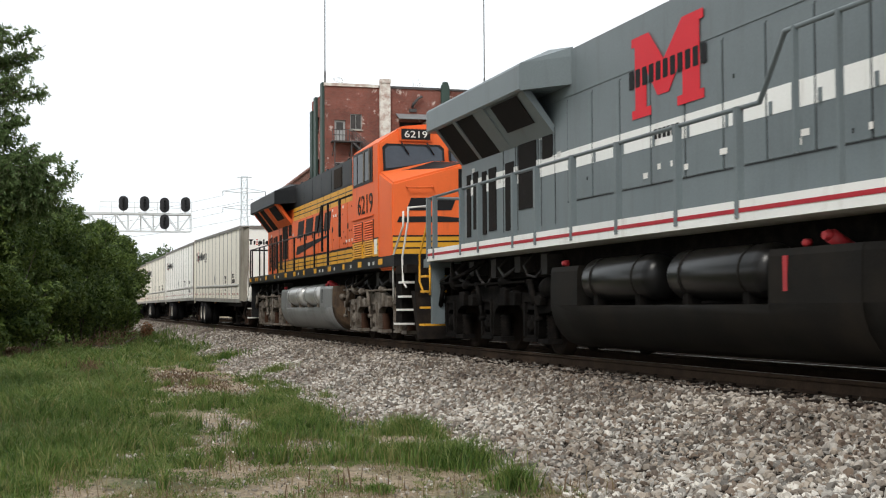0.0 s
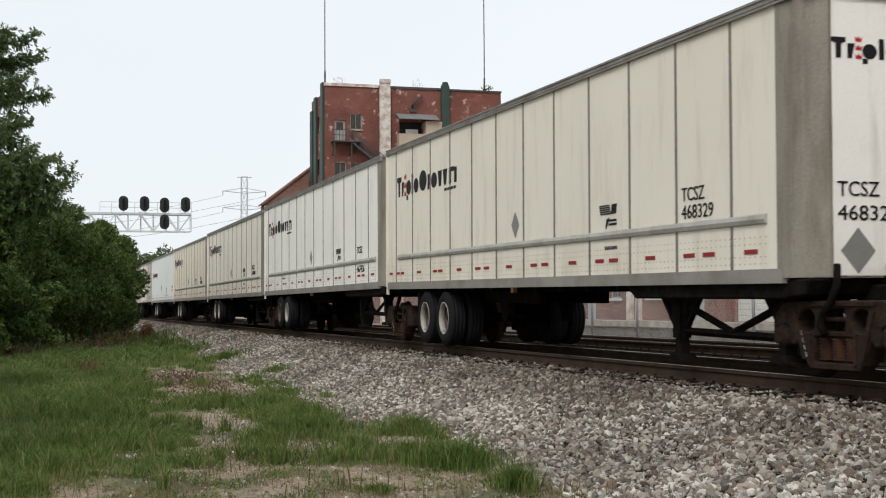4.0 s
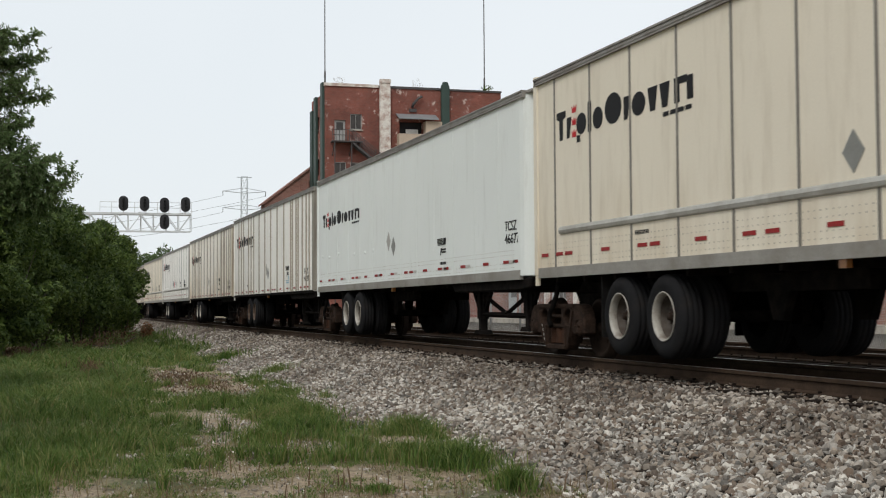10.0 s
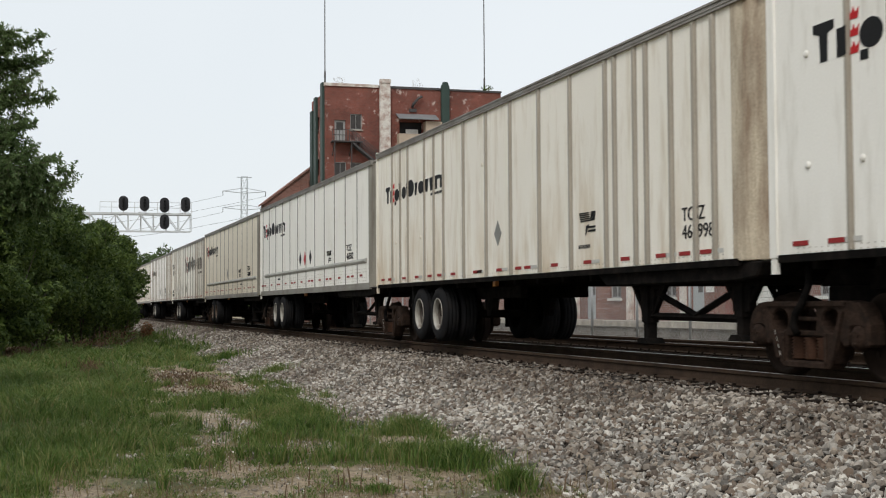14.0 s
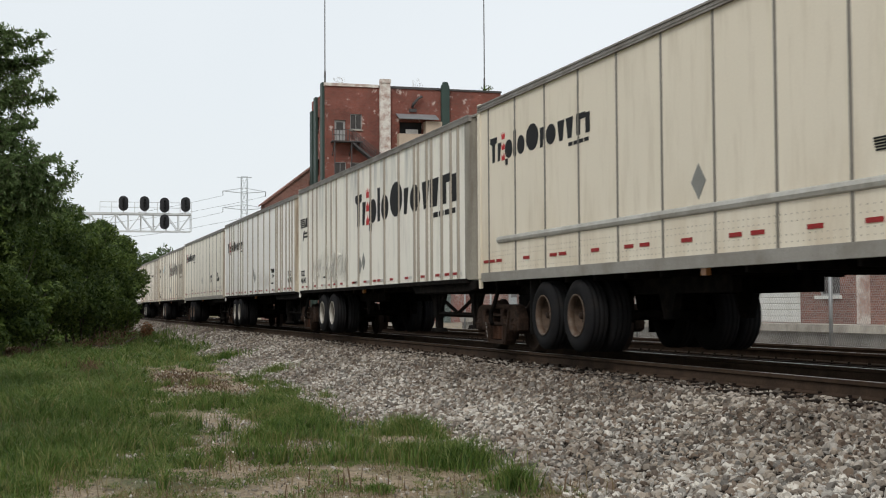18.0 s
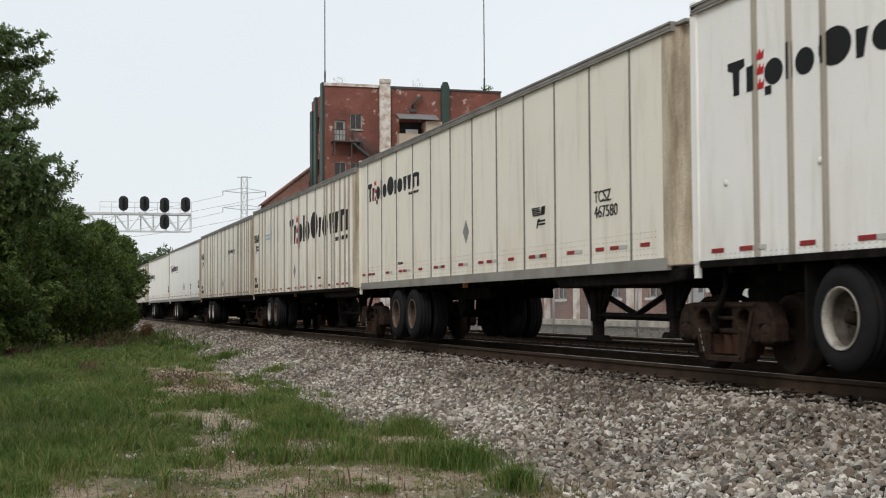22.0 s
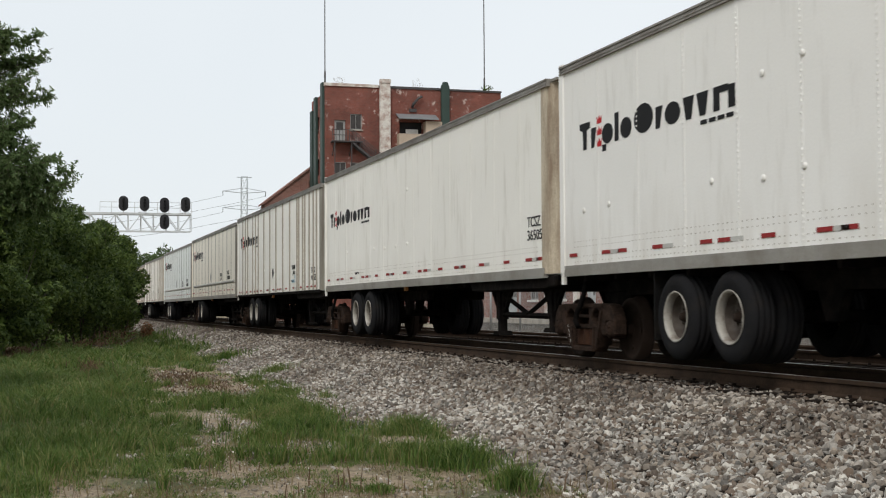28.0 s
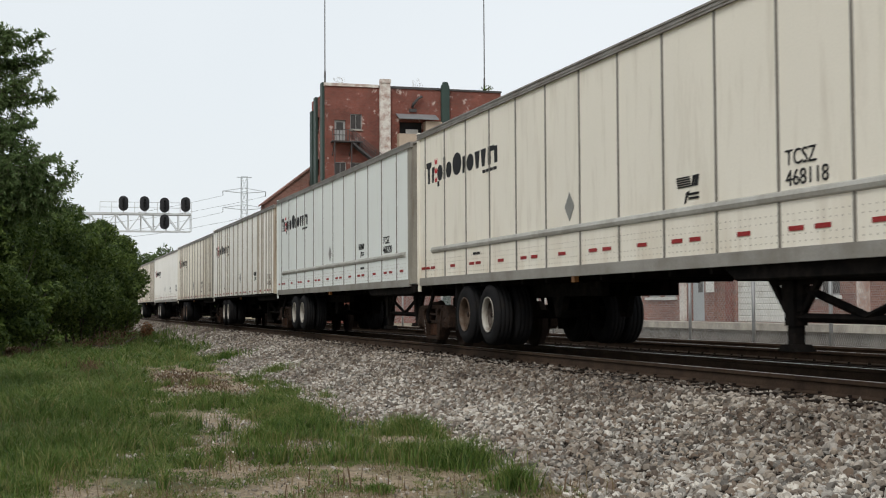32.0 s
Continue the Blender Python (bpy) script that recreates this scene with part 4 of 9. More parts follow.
TREE_LIMBS = ((0.90, 5.06, 4.26, 5.53, 0.45, 1.3),
         (0.91, 4.84, 3.83, 5.11, 0.45, 1.4),
         (0.91, 4.60, 4.23, 4.82, 0.4, 1.3),
         (0.90, 5.60, 3.59, 6.22, 0.45, 1.4),
         (0.90, 5.15, 3.16, 5.65, 0.45, 1.5),
         (0.87, 8.34, 2.45, 10.67, 0.15, 1.0),
         (1.04, 8.54, 3.58, 10.03, 0.35, 1.0),
         (1.03, 9.45, 3.16, 10.27, 0.2, 1.0),
         (0.86, 9.26, 2.86, 9.63, 0.3, 1.1),
         (0.88, 7.8, 3.09, 9.22, 0.3, 1.0),
         (1.05, 8.08, 3.63, 8.31, 0.45, 1.0),
         (0.88, 7.8, 3.31, 8.54, 0.4, 0.9),
         (0.88, 7.25, 2.93, 7.78, 0.35, 0.9),
         (0.88, 7.8, 2.6, 8.79, 0.3, 1.2),
         (0.89, 6.66, 3.0, 7.35, 0.3, 0.8),
         (0.9, 5.42, 3.32, 6.73, 0.4, 1.2),
         (0.9, 5.42, 3.93, 6.56, 0.45, 1.2),
         (0.9, 5.24, 4.4, 6.05, 0.5, 1.1),
         (0.9, 5.06, 4.01, 5.71, 0.45, 1.2),
         (0.91, 4.69, 3.44, 5.25, 0.4, 1.3),
         (0.9, 5.97, 2.8, 6.66, 0.4, 1.3),
         (0.91, 4.33, 3.16, 4.91, 0.4, 1.3),
         (0.9, 5.6, 2.45, 6.01, 0.5, 1.5),
         (0.86, 9.81, 2.15, 10.44, 0.3, 1.2),
         (0.89, 6.33, 2.36, 6.93, 0.3, 1.2),
         (0.90, 6.9, 2.6, 7.4, 0.4, 1.1),
         (0.90, 6.5, 2.75, 6.9, 0.4, 1.1))
LOW_LIMBS = [q for q in TREE_LIMBS if q[1] < 6.0]
HIGH_LIMBS = [(a, b + 0.2, c, d + 0.25, e, g) for a, b, c, d, e, g in TREE_LIMBS if b > 6.2]
feathery_tree(-45, -3.6, "broad-leaved tree with low dense branches behind the bushes", 21, 6.6, LOW_LIMBS, 85)
swaying_tree = feathery_tree(-45.6, -3.5, "slender tree with airy feathery branches swaying in the wind", 24, 10.0, HIGH_LIMBS, 62)
tree(-53, -6.0, "broad-leaved tree in full leaf behind the bushes", 22, 9.0,
     [(0, 0, 6.8, 2.2, 2.0, 2.0), (0.6, 1.2, 5.4, 1.5, 1.2, 1.2), (-0.5, -1.3, 5.6, 1.6, 1.4, 1.4)], LEAF_TREE, 160, 0.12)

# trees added out of view on the left, to darken the verge's grass
for seed, x, y, tall in ((41, -11, -6.2, 9.5), (42, -21, -7.0, 10.5), (43, -33, -7.2, 11.0)):
    tree(x, y, "unseen tall broad-leaved tree added to shade the grassy verge", seed, tall,
         [(0, 0, tall * 0.72, 2.6, 2.6, 2.4), (1.8, 0.9, tall * 0.6, 1.8, 1.7, 1.5), (-1.9, 0.8, tall * 0.62, 1.9, 1.7, 1.5), (0.2, 1.9, tall * 0.66, 1.8, 1.6, 1.5), (0.3, -1.8, tall * 0.6, 1.8, 1.8, 1.6)], LEAF_TREE, 90, 0.17)

r = np.random.default_rng(31)
lobes = [(-252 + r.uniform(-8, 8), y, 2.8 + 1.75 * h, 5, 4.5, 2.8 + 2.4 * h) for y, h in
         ((-30, 1.2), (-22, 1.3), (-14, 1.2), (-6, 1.1), (1, 1.2), (7, 1.25), (12, 1.2), (16.5, 1.5), (20.5, 1.62), (24.0, 1.25), (28, 0.7), (33, 0.5), (40, 0.4), (50, 0.5))]
v, f = leaf_cloud(r, lobes, 40, 0.42)
soup("far_woods", v, f, LEAF_FAR, "distant pale green trees beyond the tracks", "woods")


# ---- the works beyond the tracks ----
def wall_x(bm, x, thick, y0, y1, z0, z1, holes=()):
    """A wall that faces +x at x, with rectangular openings (y0, y1, z0, z1) through it."""
    ys = sorted({y0, y1, *[h[0] for h in holes], *[h[1] for h in holes]})
    zs = sorted({z0, z1, *[h[2] for h in holes], *[h[3] for h in holes]})
    for a, b in zip(ys, ys[1:]):
        for c, d in zip(zs, zs[1:]):
            if not any(h[0] <= (a + b) / 2 <= h[1] and h[2] <= (c + d) / 2 <= h[3] for h in holes):
                box(bm, x - thick, x, a, b, c, d)
    bmesh.ops.remove_doubles(bm, verts=bm.verts, dist=0.001)
    return bm


def wall_y(bm, y, thick, x0, x1, z0, z1, holes=()):
    """A wall that faces -y at y, with rectangular openings (x0, x1, z0, z1) through it."""
    xs = sorted({x0, x1, *[h[0] for h in holes], *[h[1] for h in holes]})
    zs = sorted({z0, z1, *[h[2] for h in holes], *[h[3] for h in holes]})
    for a, b in zip(xs, xs[1:]):
        for c, d in zip(zs, zs[1:]):
            if not any(h[0] <= (a + b) / 2 <= h[1] and h[2] <= (c + d) / 2 <= h[3] for h in holes):
                box(bm, a, b, y, y + thick, c, d)
    bmesh.ops.remove_doubles(bm, verts=bm.verts, dist=0.001)
    return bm


def window_x(parent, x, y0, y1, z0, z1, panes=(2, 3), sill=True):
    """A framed window set back in a wall that faces +x."""
    bm = B()
    d = 0.07
    box(bm, x - 0.16, x - 0.08, y0, y0 + d, z0, z1), box(bm, x - 0.16, x - 0.08, y1 - d, y1, z0, z1)
    box(bm, x - 0.16, x - 0.08, y0 + d, y1 - d, z0, z0 + d), box(bm, x - 0.16, x - 0.08, y0 + d, y1 - d, z1 - d, z1)
    for i in range(1, panes[0]):
        y = y0 + (y1 - y0) * i / panes[0]
        box(bm, x - 0.15, x - 0.09, y - 0.02, y + 0.02, z0 + d, z1 - d)
    win = part("window", bm, FRAME_PAINT, parent)
    bm = B()
    box(bm, x - 0.135, x - 0.12, y0 + d, y1 - d, z0 + d, z1 - d)
    part("pane", bm, PANE, win)
    if sill:
        bm = B()
        box(bm, x - 0.1, x + 0.12, y0 - 0.12, y1 + 0.12, z0 - 0.13, z0)
        part("sill", bm, CONCRETE_PALE, win)
    return win


def window_y(parent, y, x0, x1, z0, z1, columns=2):
    bm = B()
    d = 0.06
    box(bm, x0, x0 + d, y + 0.08, y + 0.16, z0, z1), box(bm, x1 - d, x1, y + 0.08, y + 0.16, z0, z1)
    box(bm, x0 + d, x1 - d, y + 0.08, y + 0.16, z0, z0 + d), box(bm, x0 + d, x1 - d, y + 0.08, y + 0.16, z1 - d, z1)
    for i in range(1, columns):
        x = x0 + (x1 - x0) * i / columns
        box(bm, x - 0.02, x + 0.02, y + 0.09, y + 0.15, z0 + d, z1 - d)
    win = part("window", bm, FRAME_PAINT, parent)
    bm = B()
    box(bm, x0 + d, x1 - d, y + 0.12, y + 0.135, z0 + d, z1 - d)
    part("pane", bm, PANE, win)
    bm = B()
    box(bm, x0 - 0.1, x1 + 0.1, y - 0.1, y + 0.1, z0 - 0.11, z0)
    part("sill", bm, DOOR_WHITE, win)
    return win


TX, TY0, TY1, TZ = -120.0, 24.6, 41.9, 22.1
tower = thing("brick_tower", "tall old red brick factory block with a fire escape", "factory", at=(0, 0, 0))
holes = [(25.5, 26.55, 16.95, 18.95), (27.0, 28.1, 18.1, 19.55), (25.5, 26.6, 13.6, 15.0), (27.0, 28.1, 13.6, 15.0), (31.75, 34.0, 17.8, 19.0), (38.0, 39.2, 13.6, 15.2), (33.0, 34.2, 13.6, 15.2)]
part("front_wall", wall_x(B(), TX, 0.5, TY0, TY1, -0.2, TZ, holes), BRICK, tower)
side_holes = [(-123.6, -122.7, 18.0, 19.6), (-125.1, -124.3, 18.0, 19.6), (-123.6, -122.7, 14.0, 15.6)]
part("side_wall", wall_y(B(), TY0, 0.5, TX - 6.4, TX - 0.5, -0.2, TZ - 0.6, side_holes), BRICK, tower)
for name, b in (("back_wall", (TX - 6.4, TX - 5.9, TY0 + 0.5, TY1, -0.2, TZ - 0.6)), ("far_wall", (TX - 5.9, TX - 0.5, TY1 - 0.5, TY1, -0.2, TZ - 0.6))):
    bm = B()
    box(bm, *b)
    part(name, bm, BRICK, tower)
bm = B()
box(bm, TX - 6.0, TX - 0.5, TY0 + 0.4, TY1 - 0.4, TZ - 1.0, TZ - 0.8)
part("roof", bm, SHEET, tower)
bm = B()
box(bm, TX - 0.55, TX + 0.12, TY0 - 0.08, 29.7, TZ, TZ + 0.28)
part("coping", bm, WHITEWASH, tower, "whitewashed coping")
bm = B()
box(bm, TX - 0.55, TX + 0.10, 29.7, 35.8, TZ, TZ + 0.22), box(bm, TX - 0.55, TX + 0.10, 36.6, TY1 + 0.05, TZ, TZ + 0.18)
part("coping", bm, RUST_IRON, tower)
bm = B()
box(bm, TX, TX + 0.35, 29.8, 30.8, -0.2, TZ + 0.75), box(bm, TX + 0.35, TX + 0.42, 29.75, 30.85, TZ + 0.45, TZ + 0.8)
part("pilaster", bm, WHITEWASH, tower, "whitewashed flaking pilaster")
bm = B()
box(bm, TX, TX + 0.32, 35.82, 36.62, -0.2, TZ + 0.35)
prism(bm, [(35.82, TZ + 0.35), (36.62, TZ + 0.35), (36.42, TZ + 0.8), (36.02, TZ + 0.8)], "x", TX, TX + 0.32)
part("pilaster", bm, GREEN_PAINT, tower, "dark green pilaster")
for x0, z1 in ((TX - 1.2, TZ + 0.35), (TX - 4.4, TZ - 0.55), (TX - 6.3, TZ - 1.6)):
    bm = B()
    box(bm, x0, x0 + 1.0, TY0 - 0.22, TY0, -0.2, z1)
    part("pilaster", bm, GREEN_PAINT, tower, "dark green pilaster")
for h in side_holes:
    bm = B()
    box(bm, h[0], h[1], TY0 + 0.2, TY0 + 0.25, h[2], h[3])
    part("pane", bm, PANE, tower)
# openings of the front
bm = B()
box(bm, TX - 0.22, TX - 0.16, 25.5, 26.55, 16.95, 18.95)
d = part("door", bm, FRAME_PAINT, tower, "grey panelled fire door")
bm = B()
box(bm, TX - 0.16, TX - 0.15, 25.7, 26.35, 18.0, 18.75)
part("pane", bm, PANE, d)
for h in (holes[1], holes[2], holes[3], holes[5], holes[6]):
    window_x(tower, TX, *h)
# a near-black sheet behind the hatch stands for the unlit room
bm = B()
box(bm, TX - 0.5, TX - 0.42, 31.75, 34.0, 17.8, 19.0)
part("opening", bm, DARK_VOID, tower, "near-black sheet for the unlit room behind the hatch")
bm = B()
box(bm, TX - 0.2, TX - 0.1, 32.4, 33.6, 17.85, 18.3)
part("crate", bm, DOOR_WHITE, tower, "white panel in the hatch")
bm = B()
prism(bm, [(TX, 19.75), (TX + 1.3, 19.15), (TX + 1.3, 19.08), (TX, 19.62)], "y", 31.4, 35.3)
part("awning", bm, SHEET, tower, "grey sheet-metal awning")
bm = B()
box(bm, TX, TX + 0.9, 31.5, 35.6, 15.9, 17.75), box(bm, TX, TX + 0.85, 34.1, 35.7, 17.75, 19.0)
part("hoist_housing", bm, BOARDED, tower, "tan boarded housing")
bm = B()
pipe(bm, [(TX, 33.0, 20.4), (TX + 0.35, 33.0, 20.6), (TX + 0.35, 33.5, 21.2), (TX + 0.3, 33.9, 21.4)], 0.11)
box(bm, TX, TX + 0.15, 32.7, 33.4, 19.95, 20.25)
part("flue", bm, RUST_IRON, tower)
# the fire escape
esc = part("fire_escape", wall_x(B(), TX + 1.15, 1.1, 25.1, 28.0, 16.78, 16.88), RUST_IRON, tower, "grey iron fire escape")
for points, n in (([(TX + 1.1, 25.1, 16.85), (TX + 1.1, 27.0, 16.85)], 6), ([(TX + 1.1, 27.0, 16.85), (TX + 1.1, 30.6, 14.0)], 10),
                  ([(TX + 0.3, 27.0, 16.85), (TX + 0.3, 30.6, 14.0)], 10), ([(TX + 1.1, 30.6, 14.0), (TX + 1.1, 27.4, 11.2)], 9)):
    for z in (0.55, 1.05):
        bm = B()
        pipe(bm, [(p[0], p[1], p[2] + z) for p in points], 0.035, 6)
        part("railing", bm, RUST_IRON, esc)
    (ax, ay, az), (bx, by, bz) = points
    for i in range(n + 1):
        f = i / n
        p = (ax + (bx - ax) * f, ay + (by - ay) * f, az + (bz - az) * f)
        bm = B()
        rod(bm, p, (p[0], p[1], p[2] + 1.05), 0.03, seg=6)
        part("baluster", bm, RUST_IRON, esc)
for x in (TX + 0.25, TX + 1.1):
    bm = B()
    prism(bm, [(27.0, 16.85), (27.0, 16.6), (30.6, 13.75), (30.6, 14.0)], "x", x - 0.03, x + 0.03)
    part("stringer", bm, RUST_IRON, esc)
    bm = B()
    prism(bm, [(30.6, 14.0), (30.6, 13.75), (27.4, 10.95), (27.4, 11.2)], "x", x - 0.03, x + 0.03)
    part("stringer", bm, RUST_IRON, esc)
for i in range(14):
    f = (i + 0.5) / 14
    for a, b in (((27.0, 16.8), (30.6, 13.95)), ((30.6, 13.95), (27.4, 11.15))):
        bm = B()
        y, z = a[0] + (b[0] - a[0]) * f, a[1] + (b[1] - a[1]) * f
        box(bm, TX + 0.28, TX + 1.07, y - 0.12, y + 0.12, z - 0.02, z + 0.02)
        part("tread", bm, RUST_IRON, esc)
for y in (25.3, 26.9):
    bm = B()
    rod(bm, (TX + 1.05, y, 16.8), (TX + 0.0, y, 15.6), 0.05, seg=6)
    rod(bm, (TX + 1.08, y, 16.8), (TX + 1.08, y, 0.0), 0.05, seg=6)
    part("strut", bm, RUST_IRON, esc)
# masts and weeds on its roof
for y in (24.77, 40.5):
    bm = B()
    rod(bm, (TX - 0.8, y + 0.5, TZ - 0.9), (TX - 0.8, y + 0.5, TZ + 1.5), 0.09, seg=8)
    rod(bm, (TX - 0.8, y + 0.5, TZ + 1.5), (TX - 0.8, y + 0.5, TZ + 22), 0.055, 0.035, seg=6)
    m = part("radio_mast", bm, RUST_IRON)
    tagged(m, "thin dark radio mast on the brick block's roof", "mast", "masts")
    m.location.y = -0.5
r = np.random.default_rng(44)
for y, h, green in ((26.0, 0.7, 0), (33.6, 0.8, 0), (40.6, 0.45, 1)):
    v, f = leaf_cloud(r, [(TX - 0.3, y, TZ + 0.3 + h * 0.4, 0.4, 0.6, h * 0.6)], 260 if green else 120, 0.08 if green else 0.05)
    soup("roof_weeds", v, f, LEAF if green else STRAW, "weeds growing on the factory's parapet", "weeds")

# the lower wing with its sloping gable
wing = thing("gabled_wing", "lower red brick factory wing with a sloping gable", "factory")
bm = B()
prism(bm, [(20.12, -0.2), (30.0, -0.2), (30.0, 17.6), (24.78, 15.17), (20.12, 11.54)], "x", -129.5, -127)
part("gable_wall", bm, BRICK_LOW, wing)
bm = B()
prism(bm, [(19.87, 11.44), (20.12, 11.56), (24.78, 15.19), (24.78, 15.37), (19.87, 11.59)], "x", -129.6, -126.85)
part("coping", bm, BRICK_LOW, wing)
for i in range(7):
    y = 20.47 + 0.62 * i
    bm = B()
    box(bm, -127, -126.82, y, y + 0.2, -0.2, 10.99 + 0.5 * i)
    part("pilaster", bm, BRICK_LOW, wing)
for y, z in ((20.87, 10.44), (21.49, 10.84), (22.11, 11.24), (22.73, 11.64), (23.32, 12.04)):
    bm = B()
    box(bm, -126.98, -126.94, y - 0.13, y + 0.13, z - 0.3, z + 0.3)
    part("window", bm, PANE, wing)

# the long low works with its loading dock
FY = 24.0
works = thing("factory_shed", "long low faded brick works with white shutters and a dock", "factory")
holes = [(-50.35, -49.2, 1.8, 3.3), (-48.9, -47.75, 1.8, 3.3), (-46.5, -45.4, 0.86, 2.95), (-43.0, -38.7, 0.86, 3.4), (-37.6, -36.4, 1.75, 3.3),
         (-54.2, -53.0, 1.8, 3.3), (-57.0, -55.8, 0.86, 3.0), (-60.6, -59.4, 1.8, 3.3), (-33.4, -31.8, 1.75, 3.3), (-30.0, -26.0, 0.86, 3.4), (-64.5, -63.2, 1.8, 3.3), (-68, -66.4, 0.86, 3.2)]
part("front_wall", wall_y(B(), FY, 0.35, -72, -15, -0.2, 5.2, holes), BRICK_LOW, works)
for name, b, m in (("end_wall", (-72, -71.65, FY + 0.35, 40, -0.2, 5.2), BRICK_LOW), ("end_wall", (-15.35, -15, FY + 0.35, 40, -0.2, 5.2), BRICK_LOW),
                   ("back_wall", (-72, -15, 40, 40.35, -0.2, 5.2), BRICK_LOW), ("roof", (-72.2, -14.8, FY - 0.2, 40.5, 5.2, 5.4), SHEET), ("floor", (-71.6, -15.4, FY + 0.3, 40, -0.1, 0.8), CONCRETE)):
    bm = B()
    box(bm, *b)
    part(name, bm, m, works)
for a, b, c, d in holes:
    if c > 1.5:
        window_y(works, FY, a, b, c, d)
    elif b - a > 2:
        bm = B()
        n = 12
        ribs = []
        for i in range(n):
            z, h = c + (d - c) * i / n, (d - c) / n
            ribs += [(FY + 0.12, z), (FY + 0.09, z + 0.02), (FY + 0.09, z + h - 0.03), (FY + 0.12, z + h - 0.006)]
        prism(bm, ribs + [(FY + 0.16, d - 0.006), (FY + 0.16, c)], "x", a, b)
        part("roller_shutter", bm, DOOR_WHITE, works, "white ribbed roller shutter")
    else:
        bm = B()
        box(bm, a, b, FY + 0.1, FY + 0.15, c, d)
        door = part("door", bm, DOOR_GREY, works, "pale grey steel door")
        bm = B()
        box(bm, a + 0.45, b - 0.3, FY + 0.09, FY + 0.1, c + 1.1, c + 1.9)
        part("pane", bm, PANE, door)
for x, w, m, z0 in ((-47.2, 0.35, WHITEWASH, 0.86), (-44.9, 0.55, BRICK_LOW, 0.86), (-43.55, 0.4, BRICK, 0.86), (-35.3, 0.5, WHITEWASH, 0.86), (-51.3, 0.4, WHITEWASH, 0.86),
                    (-52.2, 0.5, WHITEWASH, 0.86), (-58.2, 0.5, WHITEWASH, 0.86), (-62, 0.5, WHITEWASH, 0.86), (-25, 0.5, WHITEWASH, 0.86)):
    bm = B()
    box(bm, x, x + w, FY - 0.14, FY, z0, 5.1)
    part("pilaster", bm, m, works)
bm = B()
box(bm, -44.95, -44.35, FY - 0.18, FY - 0.14, 1.95, 3.4)
part("sign_board", bm, DOOR_WHITE, works, "plain white board")
bm = B()
box(bm, -72, -15, FY - 1.3, FY - 0.001, -0.3, 0.62)
part("dock_wall", bm, CONCRETE, works, "stained concrete dock wall")
bm = B()
box(bm, -72, -15, FY - 1.42, FY - 0.001, 0.62, 0.85)
part("dock_edge", bm, CONCRETE_PALE, works, "pale concrete dock edge")

# chain-link fence
GY = 17.0
fence = thing("chain_link_fence", "galvanised chain-link fence along the far track", "fence")
posts = [-15.9 - 3.42 * i for i in range(18)]
for x in posts:
    bm = B()
    rod(bm, (x, GY, -0.2), (x, GY, 2.55), 0.045, seg=8)
    part("post", bm, GALV, fence)
for z in (2.5, 0.12):
    bm = B()
    rod(bm, (posts[-1], GY, z), (posts[0], GY, z), 0.022, seg=6)
    part("rail", bm, GALV, fence)
bm = B()
for i in range(760):
    x = posts[-1] + 0.08 * i
    for d in (-1, 1):
        a = (x, GY - 0.012 * d, 0.1)
        b = (x + d * 1.25, GY - 0.012 * d, 2.5)
        if min(a[0], b[0]) > posts[-1] and max(a[0], b[0]) < posts[0]:
            rod(bm, a, b, 0.002, seg=3, caps=False)
tagged(part("wire_mesh", bm, GALV, fence), kind="stuff")

# ---- signal bridge ----
SX = -115.0
bridge = thing("signal_bridge", "white-painted lattice signal bridge with black oval signals", "signal bridge")
Y0, Y1 = -5.0, 11.8
for x in (SX - 0.5, SX + 0.5):
    for z in (8.05, 9.5):
        bm = B()
        box(bm, x - 0.05, x + 0.05, Y0, Y1, z - 0.05, z + 0.05)
        part("chord", bm, ALU_PAINT, bridge)
    n = 16
    for i in range(n):
        a, b = Y0 + (Y1 - Y0) * i / n, Y0 + (Y1 - Y0) * (i + 1) / n
        for p, q in (((x, a, 8.05), (x, b, 9.5)) if i % 2 else ((x, a, 9.5), (x, b, 8.05)), ((x, b, 8.05), (x, b, 9.5))):
            bm = B()
            rod(bm, p, q, 0.035, seg=5)
            part("lattice_bar", bm, ALU_PAINT, bridge)
bm = B()
box(bm, SX - 0.5, SX + 0.5, Y0, Y1, 9.57, 9.62)
part("walkway", bm, ALU_PAINT, bridge)
bm = B()
for z in (10.05, 10.5):
    pipe(bm, [(SX + 0.55, 4.2, z), (SX + 0.55, Y1, z)], 0.025, 5)
for i in range(9):
    y = 4.2 + (Y1 - 4.2) * i / 8
    rod(bm, (SX + 0.55, y, 9.6), (SX + 0.55, y, 10.5), 0.025, seg=5)
part("handrail", bm, ALU_PAINT, bridge)
for x in (SX - 0.5, SX + 0.5):
    bm = B()
    box(bm, x - 0.12, x + 0.12, Y0 - 0.1, Y0 + 0.1, -0.1, 9.6)
    part("leg", bm, ALU_PAINT, bridge)
